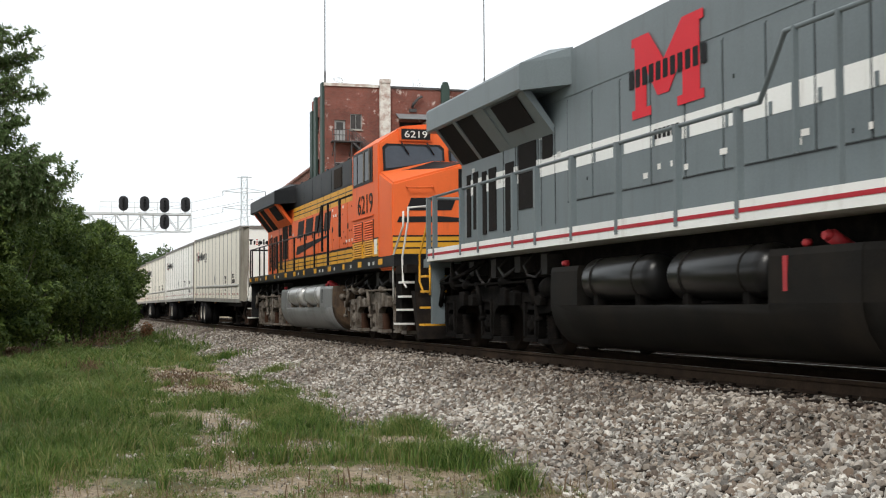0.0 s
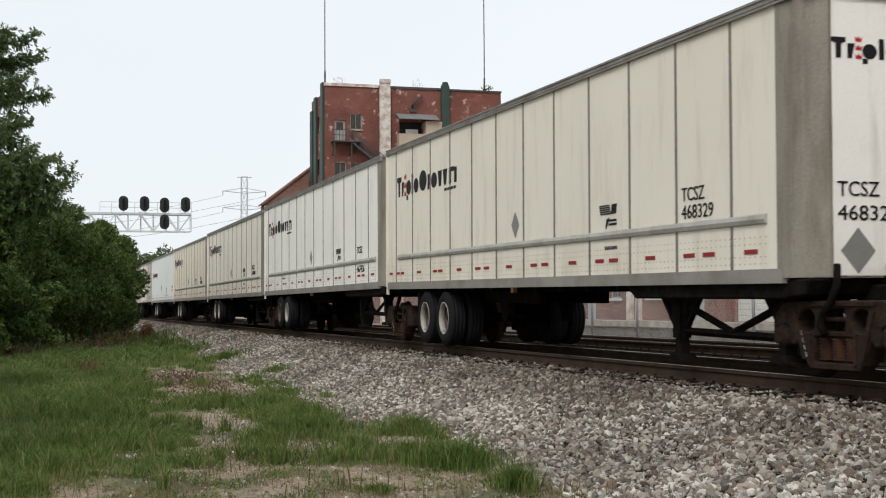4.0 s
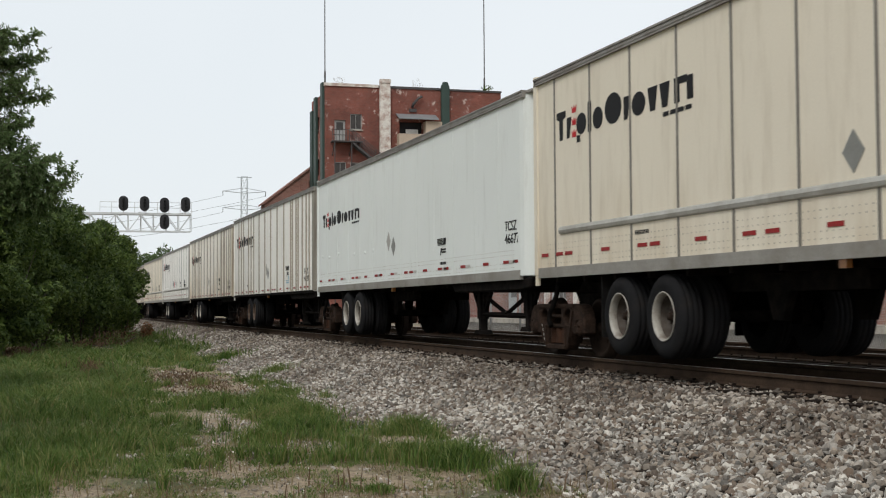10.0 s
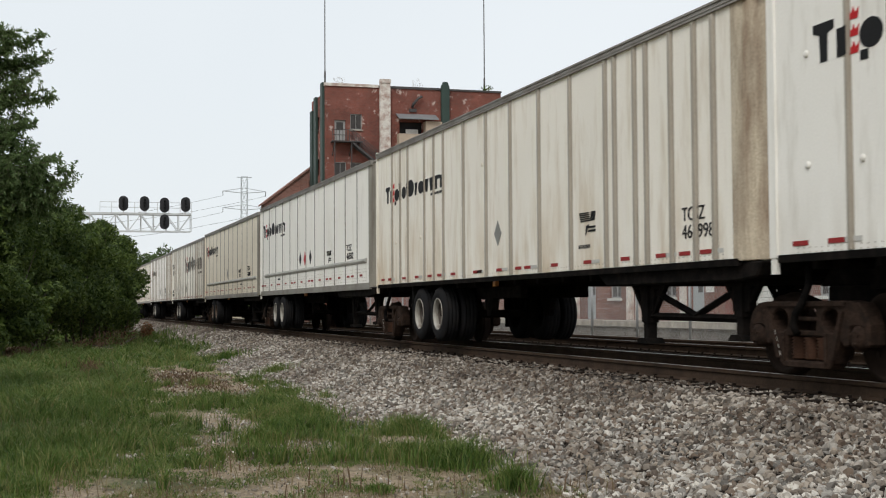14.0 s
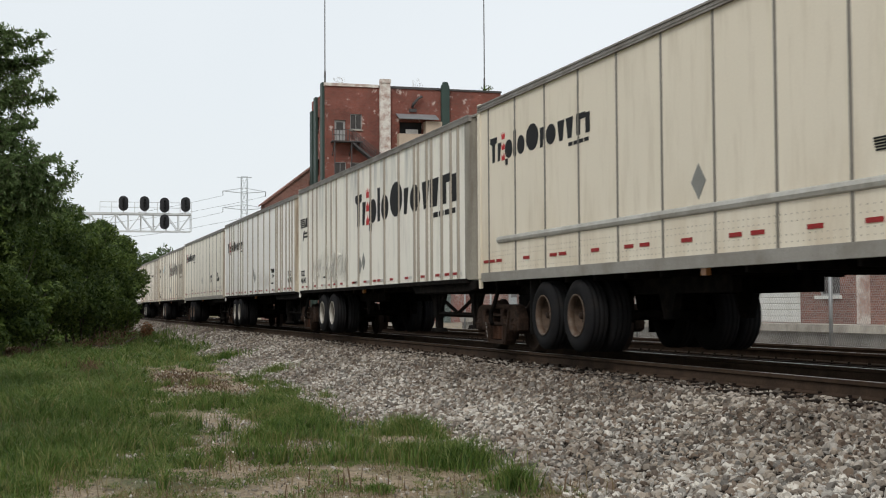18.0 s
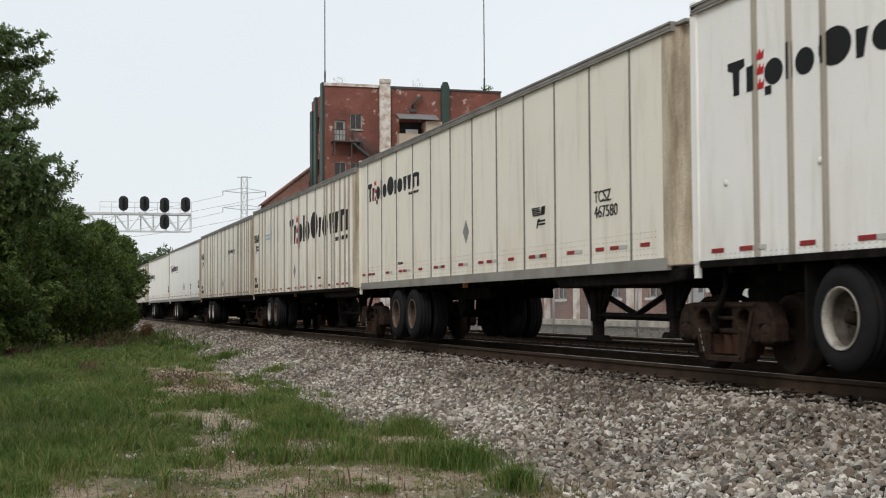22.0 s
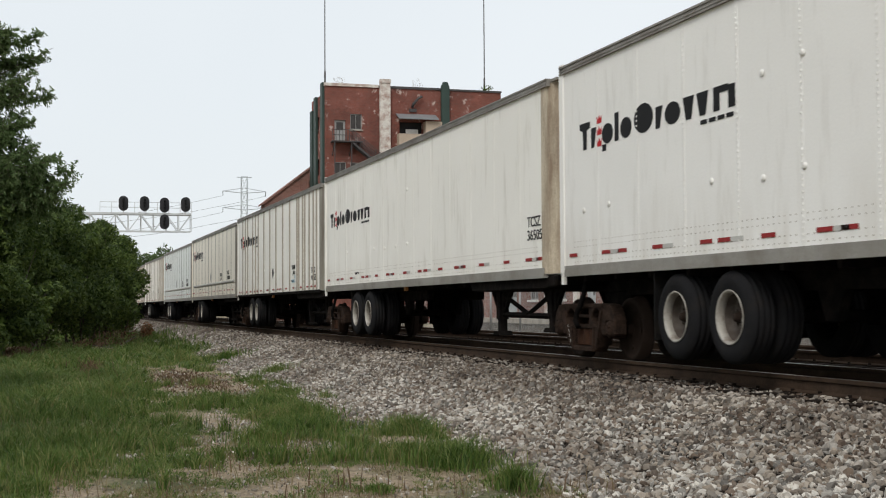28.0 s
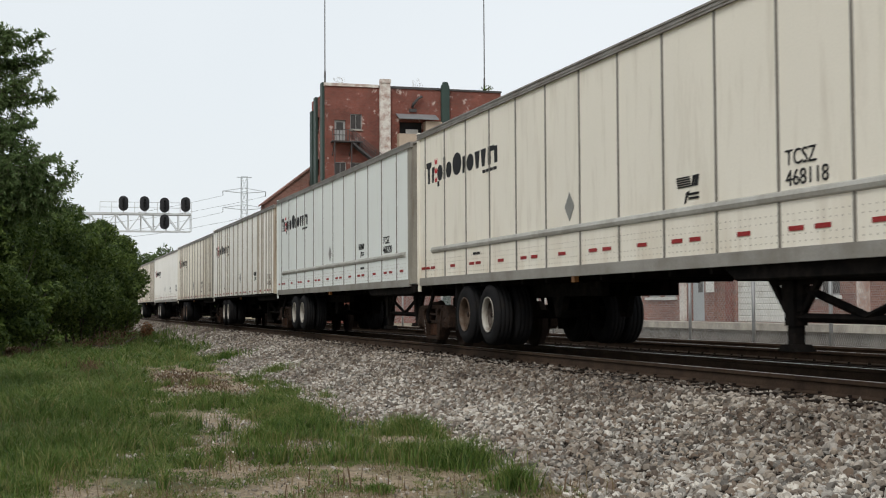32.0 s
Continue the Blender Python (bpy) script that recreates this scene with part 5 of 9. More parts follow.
for y, z in ((6.12, 10.38), (7.86, 10.38), (9.53, 10.28), (11.3, 10.36), (9.53, 8.85)):
    bm = B()
    prism(bm, [(y + 0.40 * math.cos(a), z + (0.24 if math.sin(a) > 0 else -0.24) + 0.40 * math.sin(a)) for a in [2 * math.pi * (i + 0.5) / 20 for i in range(20)]], "x", SX + 0.60, SX + 0.66)
    head = part("signal_head", bm, BLACK_STEEL, bridge, "black oval signal head")
    for dz in (-0.28, 0.0, 0.28):
        bm = B()
        turned(bm, [(0.66, 0.12), (0.9, 0.13), (0.9, 0.11), (0.68, 0.10)], (SX, y, z + dz), axis="x", seg=12)
        part("hood", bm, BLACK_STEEL, head)
    bm = B()
    rod(bm, (SX + 0.5, y, z - 0.85 if z > 9 else z), (SX + 0.5, y, z), 0.05, seg=6)
    box(bm, SX + 0.45, SX + 0.62, y - 0.05, y + 0.05, z - 0.05, z + 0.05)
    part("bracket", bm, ALU_PAINT, head)

# ---- power line ----
def pylon_mesh(bm, h):
    def half(z):
        return 3.2 - 2.3 * min(1, z / (h * 0.72))
    levels = [h * f for f in (0, 0.14, 0.28, 0.41, 0.53, 0.64, 0.73, 0.81, 0.89, 1.0)]
    for z0, z1 in zip(levels, levels[1:]):
        a, b = half(z0), half(z1)
        ring0 = [(a, a), (-a, a), (-a, -a), (a, -a)]
        ring1 = [(b, b), (-b, b), (-b, -b), (b, -b)]
        for i in range(4):
            j = (i + 1) % 4
            rod(bm, (*ring0[i], z0), (*ring1[i], z1), 0.085, seg=4)
            rod(bm, (*ring0[i], z0), (*ring1[j], z1), 0.042, seg=4)
            rod(bm, (*ring0[j], z0), (*ring1[i], z1), 0.042, seg=4)
            rod(bm, (*ring1[i], z1), (*ring1[j], z1), 0.042, seg=4)
    return bm


ARMS = (36.6, 31.6)
pylons = []
for px, py in ((-396.0, 56.5), (-450.0, -92.0)):
    top = thing("power_pylon", "distant grey lattice power pylon with two cross-arms", "pylon", "pylons", at=(px, py, 0))
    part("mast", pylon_mesh(B(), 41), PYLON, top)
    for z in ARMS + (40.8,):
        bm = B()
        w = 6.4 if z < 40 else 2.2
        for d in (-1, 1):
            rod(bm, (0, 0, z + (1.0 if z < 40 else 0)), (0, d * w, z), 0.09, seg=4)
            rod(bm, (0, 0, z - (0.6 if z < 40 else 0)), (0, d * w, z), 0.11, seg=4)
        part("cross_arm", bm, PYLON, top)
        if z < 40:
            for d in (-1, 1):
                bm = B()
                rod(bm, (0, d * w, z), (0, d * w, z - 1.4), 0.10, seg=5)
                part("insulator", bm, RUST_IRON, top)
    pylons.append((px, py))
for z in ARMS:
    for d in (-6.4, 6.4):
        bm = B()
        (ax, ay), (bx, by) = pylons
        pts = []
        for i in range(15):
            f = i / 14
            pts.append((ax + (bx - ax) * f, ay + d + (by - ay) * f, z - 1.4 - 9.0 * 4 * f * (1 - f)))
        pipe(bm, pts, 0.05, 4)
        tagged(part("power_line", bm, RUST_IRON), "thin dark overhead power line between pylons", "power line", "power lines")


# ---- shared pieces ----
MESHES = {}


def shared(key, build, material):
    if key not in MESHES:
        MESHES[key] = mesh_of(key.split(":")[0], build(), material)
    return MESHES[key]


def piece(name, key, build, material, parent, m=None, label=""):
    ob = new(name, shared(key, build, material))
    ob.parent = parent
    if m is not None:
        ob.matrix_basis = m
    return tagged(ob, label)


# ---- lettering ----
def written(words, width, high):
    """Flat words of that width and height in the x-z plane, read from -y, from the origin upwards."""
    cu = bpy.data.curves.new("words", "FONT")
    cu.body, cu.resolution_u, cu.extrude = words, 3, 0.004
    ob = new("words", cu)
    me = bpy.data.meshes.new_from_object(ob.evaluated_get(bpy.context.evaluated_depsgraph_get()))
    bpy.data.objects.remove(ob)
    co = np.empty(len(me.vertices) * 3)
    me.vertices.foreach_get("co", co)
    co = co.reshape(-1, 3)
    lo, hi = co.min(0), co.max(0)
    x = (co[:, 0] - lo[0]) / (hi[0] - lo[0]) * width
    z = (co[:, 1] - lo[1]) / (hi[1] - lo[1]) * high
    me.vertices.foreach_set("co", np.stack([x, -co[:, 2], z], 1).ravel())
    me.update()
    return me


def words_part(words, x, y, z, width, high, material, parent, turn=0):
    me = written(words, width, high)
    me.materials.append(material)
    ob = new("lettering", me)
    ob.parent = parent
    ob.matrix_basis = pose(x, y, z, 0, 0, turn)
    return ob


def slab(wide, high, foot=0.0, lean=0.0, corner=0.12):
    """A plain upright slab with cut corners."""
    def build():
        bm = B()
        c = min(wide, high) * corner
        pts = [(c, foot), (wide - c, foot), (wide, foot + c), (wide, high - c), (wide - c, high), (c, high), (0, high - c), (0, foot + c)]
        prism(bm, [(x + lean * z, z) for x, z in pts], "y", 0, 0.004)
        return bm
    return build


# start, end, foot and head of each shape, in shares of the mark's width and height
MARK = [(0.004, 0.084, 0, 1.0, "peg"), (0.094, 0.136, 0, 0.72, "flag"), (0.178, 0.206, -0.24, 0.0, "bar"), (0.176, 0.258, 0.0, 0.73, "oval"), (0.270, 0.298, 0, 1.0, "bar"), (0.310, 0.388, 0, 0.73, "oval"),
        (0.404, 0.528, 0, 1.0, "oval"), (0.544, 0.590, 0, 0.72, "flag"), (0.600, 0.692, 0, 0.73, "oval"), (0.700, 0.778, 0, 0.72, "wedge"), (0.776, 0.856, 0, 0.72, "wedge"), (0.874, 0.906, 0, 0.73, "bar"),
        (0.906, 0.950, 0.52, 0.73, "bar"), (0.950, 0.985, 0, 0.68, "bar")]
OUTLINE = {"peg": [(0, 1), (0, 0.78), (0.30, 0.70), (0.33, 0), (0.67, 0), (0.70, 0.70), (1, 0.78), (1, 1)],
           "flag": [(0, 0), (0.55, 0), (0.95, 1), (0, 1)],
           "bar": [(0, 0), (1, 0), (1, 1), (0, 1)],
           "wedge": [(0.10, 1), (0.30, 0), (0.70, 0), (0.90, 1)]}


def mark_shape(kind, wide, foot, head):
    """One plain shape of a mark: a peg, a flag, a bar, a wedge or an oval."""
    def build():
        bm = B()
        if kind != "oval":
            return prism(bm, [(u * wide, foot + w * (head - foot)) for u, w in OUTLINE[kind]], "y", 0, 0.004)
        return prism(bm, [(wide * (0.5 + 0.5 * math.cos(2 * math.pi * (i + 0.5) / 16)), (foot + head) / 2 + (head - foot) * 0.5 * math.sin(2 * math.pi * (i + 0.5) / 16)) for i in range(16)], "y", 0, 0.004)
    return build


def brand_shapes(parent, x, z, width, high, y=-1.306, turn=0, ribs=()):
    """The line's mark as a row of plain black shapes and three small red crowns, with short bars below."""
    mark = None
    for a, b, lo, hi, kind in MARK:
        m = pose((a - MARK[0][0]) * width, 0, 0)
        key = f"mark_shape:{width:.2f}:{high:.2f}:{a}"
        if mark is None:
            mark = piece("brand_mark", key, mark_shape(kind, (b - a) * width, lo * high, hi * high), INK, parent,
                         pose(x, y, z, 0, 0, turn) @ pose(a * width, 0, 0), "row of plain black shapes")
        else:
            piece("mark_shape", key, mark_shape(kind, (b - a) * width, lo * high, hi * high), INK, mark, m)
    # where a raised rib crosses a shape, the paint runs on over the rib
    for rib in ribs:
        half = 0.022 if rib < 6 else 0.031
        for a, b, lo, hi, kind in MARK:
            p, q = max(rib - half, x + a * width), min(rib + half, x + b * width)
            if q - p < 0.008:
                continue
            f, g = lo, hi
            if kind == "oval":
                u = abs((p + q) / 2 - x - (a + b) / 2 * width) / ((b - a) / 2 * width)
                k = math.sqrt(max(0.0, 1 - u * u)) * (hi - lo) / 2
                f, g = (lo + hi) / 2 - k, (lo + hi) / 2 + k
            bm = B()
            box(bm, p, q, -1.3315, -1.3275, z + f * high, z + g * high)
            part("mark_shape", bm, INK, parent)
    for i in range(4):
        piece("mark_bar", f"mark_bar:{width:.2f}:{high:.2f}", slab(0.036 * width, 0.13 * high), INK, mark, pose((0.80 + 0.045 * i) * width, 0, -0.28 * high))
    for lo in (-0.02, 0.40, 0.82):
        def crown():
            bm, c = B(), 0.0155 * width
            prism(bm, [(-c, 0), (c, 0), (c * 1.3, c * 1.5), (c * 0.5, c * 0.8), (0, c * 1.7), (-c * 0.5, c * 0.8), (-c * 1.3, c * 1.5)], "y", 0, 0.004)
            return bm
        piece("crown_mark", f"crown_mark:{width:.2f}", crown, RED_INK, mark, pose(0.152 * width, 0, lo * high), "small red crown shape")
    return mark


def placard(parent, x, z, half, material, y=-1.307, turn=0):
    bm = B()
    prism(bm, [(-half * 0.86, 0), (0, -half), (half * 0.86, 0), (0, half)], "y", 0, 0.006)
    ob = part("placard", bm, material, parent, "diamond-shaped placard")
    ob.matrix_basis = pose(x, y, z, 0, 0, turn)
    return ob


def flat(shape):
    """A thin flat shape in the x-z plane."""
    return lambda: prism(B(), shape, "y", -0.002, 0.004)


def railway_mark(parent, x, z, size, blue=False):
    """The owner's mark as stacked stripes with two slanting blocks, a small wedge and two short bars under it."""
    def scaled(shape):
        return flat([(u * size, w * size) for u, w in shape])
    shapes = [[(-0.02 * i, 0.06 * i), (0.75 - 0.02 * i, 0.06 * i), (0.75 - 0.02 * i, 0.06 * i + 0.036), (-0.02 * i, 0.06 * i + 0.036)] for i in range(5)]
    shapes += [[(0.76, 0), (0.86, 0), (0.96, 0.28), (0.84, 0.28)], [(0.90, 0), (1.1, 0), (1.18, 0.28), (0.99, 0.28)], [(0.36, -0.42), (0.42, -0.42), (0.66, -0.10), (0.46, -0.14)]]
    shapes += [[(0.6, -0.22 - 0.11 * i), (1.15, -0.22 - 0.11 * i), (1.15, -0.16 - 0.11 * i), (0.6, -0.16 - 0.11 * i)] for i in (0, 1)]
    mark = None
    for i, shape in enumerate(shapes):
        if mark is None:
            mark = piece("owner_mark", f"owner_mark:{size}:{i}", scaled(shape), INK, parent, pose(x, -1.306, z), "black striped mark")
        else:
            piece("mark_stripe", f"mark_stripe:{size}:{i}", scaled(shape), INK, mark)
    if blue:
        for i, shape in enumerate(([(0, -0.75), (1.2, -0.75), (1.2, -0.68), (0, -0.68)], [(0, -0.88), (1.2, -0.88), (1.2, -0.81), (0, -0.81)], [(0.95, -0.62), (1.25, -0.62), (1.2, -0.4), (1.08, -0.36)])):
            piece("mark_stripe", f"blue_stripe:{size}:{i}", scaled(shape), BLUE_INK, mark, None, "faded blue stripe")


# ---- the trailers ----
def roof_at(x):
    return 4.075 - 0.065 * x / BOX


SILL = 1.17
def trailer_body():
    """A wedge-shaped box van with rounded nose corners."""
    bm = B()
    plan = [(0.10, -1.3)] + [(x, -1.3) for x in (11.5, 12.5, 13.5, 14.5, 15.2)] + [(15.72, -1.3)]
    plan += [(15.72 + 0.42 * math.sin(a), -0.88 - 0.42 * math.cos(a)) for a in (0.4, 0.8, 1.2, math.pi / 2)]
    plan += [(x, -y) for x, y in reversed(plan)]
    lo = [bm.verts.new((x, y, SILL + 0.02)) for x, y in plan]
    hi = [bm.verts.new((x, y, roof_at(x) - 0.03)) for x, y in plan]
    n = len(plan)
    fs = [bm.faces.new(lo[::-1])] + [bm.faces.new((hi[i], hi[i + 1], hi[n - 2 - i], hi[n - 1 - i])) for i in range(n // 2 - 1)]
    fs += [bm.faces.new((lo[i], lo[(i + 1) % n], hi[(i + 1) % n], hi[i])) for i in range(n)]
    bmesh.ops.recalc_face_normals(bm, faces=fs)
    return bm


def roof_line(x0, x1, low, high):
    """The outline of a strip under the roof's own line, from x0 to x1."""
    xs = [x0 + (x1 - x0) * i / 12 for i in range(13)]
    return [(x, roof_at(x) - low) for x in xs] + [(x, roof_at(x) - high) for x in reversed(xs)]


def roof_sheet():
    return prism(B(), roof_line(0.02, 16.16, 0.05, 0.012), "y", -1.27, 1.27)


def top_rail(side):
    y0, y1 = (-1.325, -1.25) if side < 0 else (1.25, 1.325)
    bm = prism(B(), roof_line(0.0, 15.9, 0.11, 0.0), "y", y0, y1)
    e0, e1 = (y0 - 0.014, y0) if side < 0 else (y1, y1 + 0.014)
    prism(bm, roof_line(0.0, 15.9, 0.026, 0.0), "y", e0, e1)
    prism(bm, roof_line(0.0, 15.9, 0.075, 0.055), "y", e0 + 0.006 if side < 0 else e0, e1 if side < 0 else e1 - 0.006)
    return prism(bm, roof_line(0.0, 15.9, 0.112, 0.094), "y", e0, e1)


def nose_rail():
    bm = B()
    box(bm, 16.10, 16.20, -1.0, 1.0, roof_at(16) - 0.12, roof_at(16) + 0.0)
    return bevelled(bm, 0.015, 1)


def sill_rail(side, low):
    bm = B()
    y0, y1 = (-1.322, -1.24) if side < 0 else (1.24, 1.322)
    box(bm, 0.12, 15.72, y0, y1, SILL - 0.03, SILL + low)
    y = y0 - 0.003 if side < 0 else y1 + 0.003
    if low > 0.08:
        for i in range(150):
            x = 0.3 + i * 0.103
            for z in (SILL + 0.015, SILL + 0.075):
                box(bm, x, x + 0.018, min(y, y0), max(y, y0), z, z + 0.018)
    return bm


def nose_corner(side):
    bm = B()
    def arc(r):
        return [(15.62, -0.88 - r)] + [(15.72 + r * math.sin(a), -0.88 - r * math.cos(a)) for a in (0, 0.3, 0.6, 0.9, 1.2, math.pi / 2)]
    out, inn = arc(0.432), arc(0.40)
    plan = out + inn[::-1]
    if side > 0:
        plan = [(x, -y) for x, y in plan]
    lo = [bm.verts.new((x, y, SILL + 0.03)) for x, y in plan]
    hi = [bm.verts.new((x, y, roof_at(x) - 0.06)) for x, y in plan]
    n = len(plan)
    fs = [bm.faces.new((lo[i], lo[(i + 1) % n], hi[(i + 1) % n], hi[i])) for i in range(n)]
    k = len(out)
    for v in (lo, hi):
        fs += [bm.faces.new((v[i], v[i + 1], v[n - 2 - i], v[n - 1 - i])) for i in range(k - 1)]
    bmesh.ops.recalc_face_normals(bm, faces=fs)
    return bm


def tail_post(side):
    bm = B()
    y0, y1 = (-1.325, -1.17) if side < 0 else (1.17, 1.325)
    box(bm, -0.03, 0.10, y0, y1, SILL + 0.02, roof_at(0) + 0.03)
    box(bm, -0.02, 0.08, *((-1.315, -1.275) if side < 0 else (1.275, 1.315)), SILL - 0.14, SILL + 0.02)
    return bevelled(bm, 0.010, 1)


def tail_header():
    bm = B()
    box(bm, -0.03, 0.11, -1.17, 1.17, roof_at(0) - 0.18, roof_at(0))
    return bm


def rear_door(side):
    bm = B()
    box(bm, 0.0, 0.06, *((-1.165, -0.01) if side < 0 else (0.01, 1.165)), SILL + 0.02, roof_at(0) - 0.19)
    for y in (0.35, 0.8):
        rod(bm, (-0.015, side * y, SILL + 0.05), (-0.015, side * y, roof_at(0) - 0.2), 0.014, seg=6)
    return bm


def thin_post(x):
    """A narrow cover strip over a joint between two side sheets."""
    bm = B()
    top = roof_at(x) - 0.11
    prism(bm, [(-0.026, 0), (-0.018, -0.010), (0.018, -0.010), (0.026, 0)], "z", SILL + 0.10, top)
    return bm


def rib_post(x, wide=0.055):
    """A raised hat-shaped post with two rows of rivets."""
    bm = B()
    top = roof_at(x) - 0.11
    prism(bm, [(-wide * 1.25, 0), (-wide * 1.2, -0.006), (-wide * 0.75, -0.008), (-wide * 0.6, -0.028), (wide * 0.6, -0.028), (wide * 0.75, -0.008),
               (wide * 1.2, -0.006), (wide * 1.25, 0)], "z", SILL + 0.05, top)
    n = 26
    for i in range(n):
        z = SILL + 0.12 + (top - SILL - 0.2) * i / n
        for u in (-wide * 0.98, wide * 0.98):
            box(bm, u - 0.008, u + 0.008, -0.012, -0.004, z, z + 0.016)
    return bm


def rivet_seam(x):
    """A lapped sheet edge with a row of rivets."""
    bm = B()
    top = roof_at(x) - 0.11
    prism(bm, [(-0.04, 0), (-0.038, -0.003), (0.038, -0.003), (0.04, 0)], "z", SILL + 0.11, top)
    n = 44
    for i in range(n):
        z = SILL + 0.16 + (top - SILL - 0.2) * i / n
        box(bm, -0.011, 0.011, -0.011, -0.003, z, z + 0.022)
    return bm


def belt_rail(side):
    bm = B()
    d = -1 if side < 0 else 1
    prism(bm, [(0, 1.735), (d * 0.028, 1.75), (d * 0.04, 1.79), (d * 0.028, 1.83), (0, 1.845)], "x", 0.95, 15.42)
    for v in bm.verts:
        v.co.y += d * 1.3
    return bm


def rivet_rows(z0, steps=(0, 0.07, 0.20, 0.27)):
    bm = B()
    for i in range(146):
        x = 0.45 + i * 0.103
        for z in [z0 + d for d in steps]:
            box(bm, x - 0.007, x + 0.007, -1.303, -1.298, z - 0.007, z + 0.007)
    return bm


def tape(wide):
    def build():
        bm = B()
        box(bm, -wide / 2, wide / 2, -0.004, 0.0, -0.024, 0.024)
        return bm
    return build


def knob():
    bm = B()
    turned(bm, [(0.0, 0.038), (-0.012, 0.036), (-0.016, 0.012)], (0, 0, 0), seg=8)
    return bm


def tyre_mesh():
    bm = B()
    turned(bm, [(0.0, 0.287), (-0.005, 0.305), (-0.022, 0.36), (-0.020, 0.42), (0.006, 0.465), (0.03, 0.495), (0.06, 0.497), (0.065, 0.488), (0.075, 0.488), (0.08, 0.5),
                (0.13, 0.5), (0.135, 0.489), (0.145, 0.489), (0.15, 0.5), (0.20, 0.497), (0.205, 0.488), (0.215, 0.488), (0.22, 0.497), (0.25, 0.493),
                (0.268, 0.47), (0.29, 0.42), (0.275, 0.31), (0.27, 0.287), (0.0, 0.287)], (0, 0, 0), seg=32, caps=False)
    return bm


def rim_mesh():
    """The rolled lip of a steel wheel."""
    bm = B()
    turned(bm, [(0.27, 0.28), (0.0, 0.284), (-0.014, 0.296), (-0.018, 0.286), (-0.006, 0.272), (0.02, 0.266), (0.075, 0.258), (0.078, 0.262)], (0, 0, 0), seg=28, caps=False)
    return bm


def disc_mesh():
    """The deep well and the dished wheel plate with a ring of nuts."""
    bm = B()
    turned(bm, [(0.07, 0.262), (0.12, 0.253), (0.165, 0.247), (0.185, 0.235), (0.178, 0.170), (0.160, 0.135), (0.15, 0.105), (0.15, 0.0)], (0, 0, 0), seg=28, caps=False)
    for i in range(10):
        a = 2 * math.pi * i / 10
        rod(bm, (0.125 * math.cos(a), 0.16, 0.125 * math.sin(a)), (0.125 * math.cos(a), 0.125, 0.125 * math.sin(a)), 0.016, seg=6)
    return bm


def hub_mesh():
    """The hub with its cap, standing out of the wheel plate."""
    bm = B()
    turned(bm, [(0.16, 0.070), (0.10, 0.062), (0.08, 0.048), (0.055, 0.046), (0.045, 0.03), (0.045, 0.0)], (0, 0, 0), seg=14)
    return bm


def chassis_beam(side):
    bm = B()
    y = side * 0.55
    box(bm, 0.6, 7.2, y - 0.06, y + 0.06, 0.88, 1.14)
    for x in (2.4, 3.9, 5.5):
        prism(bm, [(x - 0.25, 0.9), (x + 0.25, 0.9), (x + 0.1, 0.56), (x - 0.1, 0.56)], "y", y - 0.05, y + 0.05)
    return bm


def cross_member():
    bm = B()
    box(bm, 0, 0.07, -1.24, 1.24, SILL - 0.10, SILL + 0.01)
    return bm


def nose_frame():
    """The black coupling frame under the nose."""
    bm = B()
    prism(bm, [(11.9, SILL - 0.03), (12.2, 0.98), (15.6, 0.98), (16.0, 1.02), (16.1, SILL + 0.01), (11.9, SILL + 0.01)], "y", -1.26, 1.26)
    return bevelled(bm, 0.02, 1)


def gear_plate(x0, x1, foot, side):
    """A bracket plate that narrows downwards, with two lightening holes left open between its bars."""
    def build():
        bm = B()
        y = side * 0.98
        mid = (x0 + x1) / 2
        prism(bm, [(x0, 1.02), (x1, 1.02), (x1 - 0.10, 0.93), (x0 + 0.10, 0.93)], "y", y - 0.03, y + 0.03)
        prism(bm, [(mid - 0.20, 0.93), (mid + 0.20, 0.93), (mid + 0.17, 0.66), (mid - 0.17, 0.66)], "y", y - 0.045, y + 0.045)
        for d in (-1, 1):
            a = x0 if d < 0 else x1
            prism(bm, [(a, 1.02), (a - d * 0.10, 1.02), (mid + d * 0.08, foot + 0.34), (mid + d * 0.13, foot + 0.34)], "y", y - 0.03, y + 0.03)
        return bm
    return build


def gear_leg(x, foot, side):
    def build():
        bm = B()
        y = side * 0.98
        box(bm, x - 0.085, x + 0.085, y - 0.08, y + 0.08, foot + 0.26, 1.0)
        box(bm, x - 0.065, x + 0.065, y - 0.06, y + 0.06, foot + 0.02, foot + 0.28)
        return bevelled(bm, 0.012, 1)
    return build


def gear_foot(x, foot, side):
    def build():
        bm = B()
        y = side * 0.98
        prism(bm, [(x - 0.17, foot), (x + 0.17, foot), (x + 0.09, foot + 0.07), (x - 0.09, foot + 0.07)], "y", y - 0.12, y + 0.12)
        return bm
    return build


def bar_between(p, q, r=0.035):
    def build():
        bm = B()
        rod(bm, p, q, r * 1.3, seg=4)
        return bm
    return build


PLATE = [0.76 + 1.268 * i for i in range(12)]
RIBS = [1.33, 1.98, 2.57, 3.78, 4.42, 5.04, 6.25, 7.48, 8.67, 9.92, 11.13, 12.33, 12.62, 13.22, 13.54, 14.2, 14.78, 15.22]
LAPS = [1.25 + 1.221 * i for i in range(12)]

WIDE_MARK = (7.1, 2.60, 8.15, 0.73)
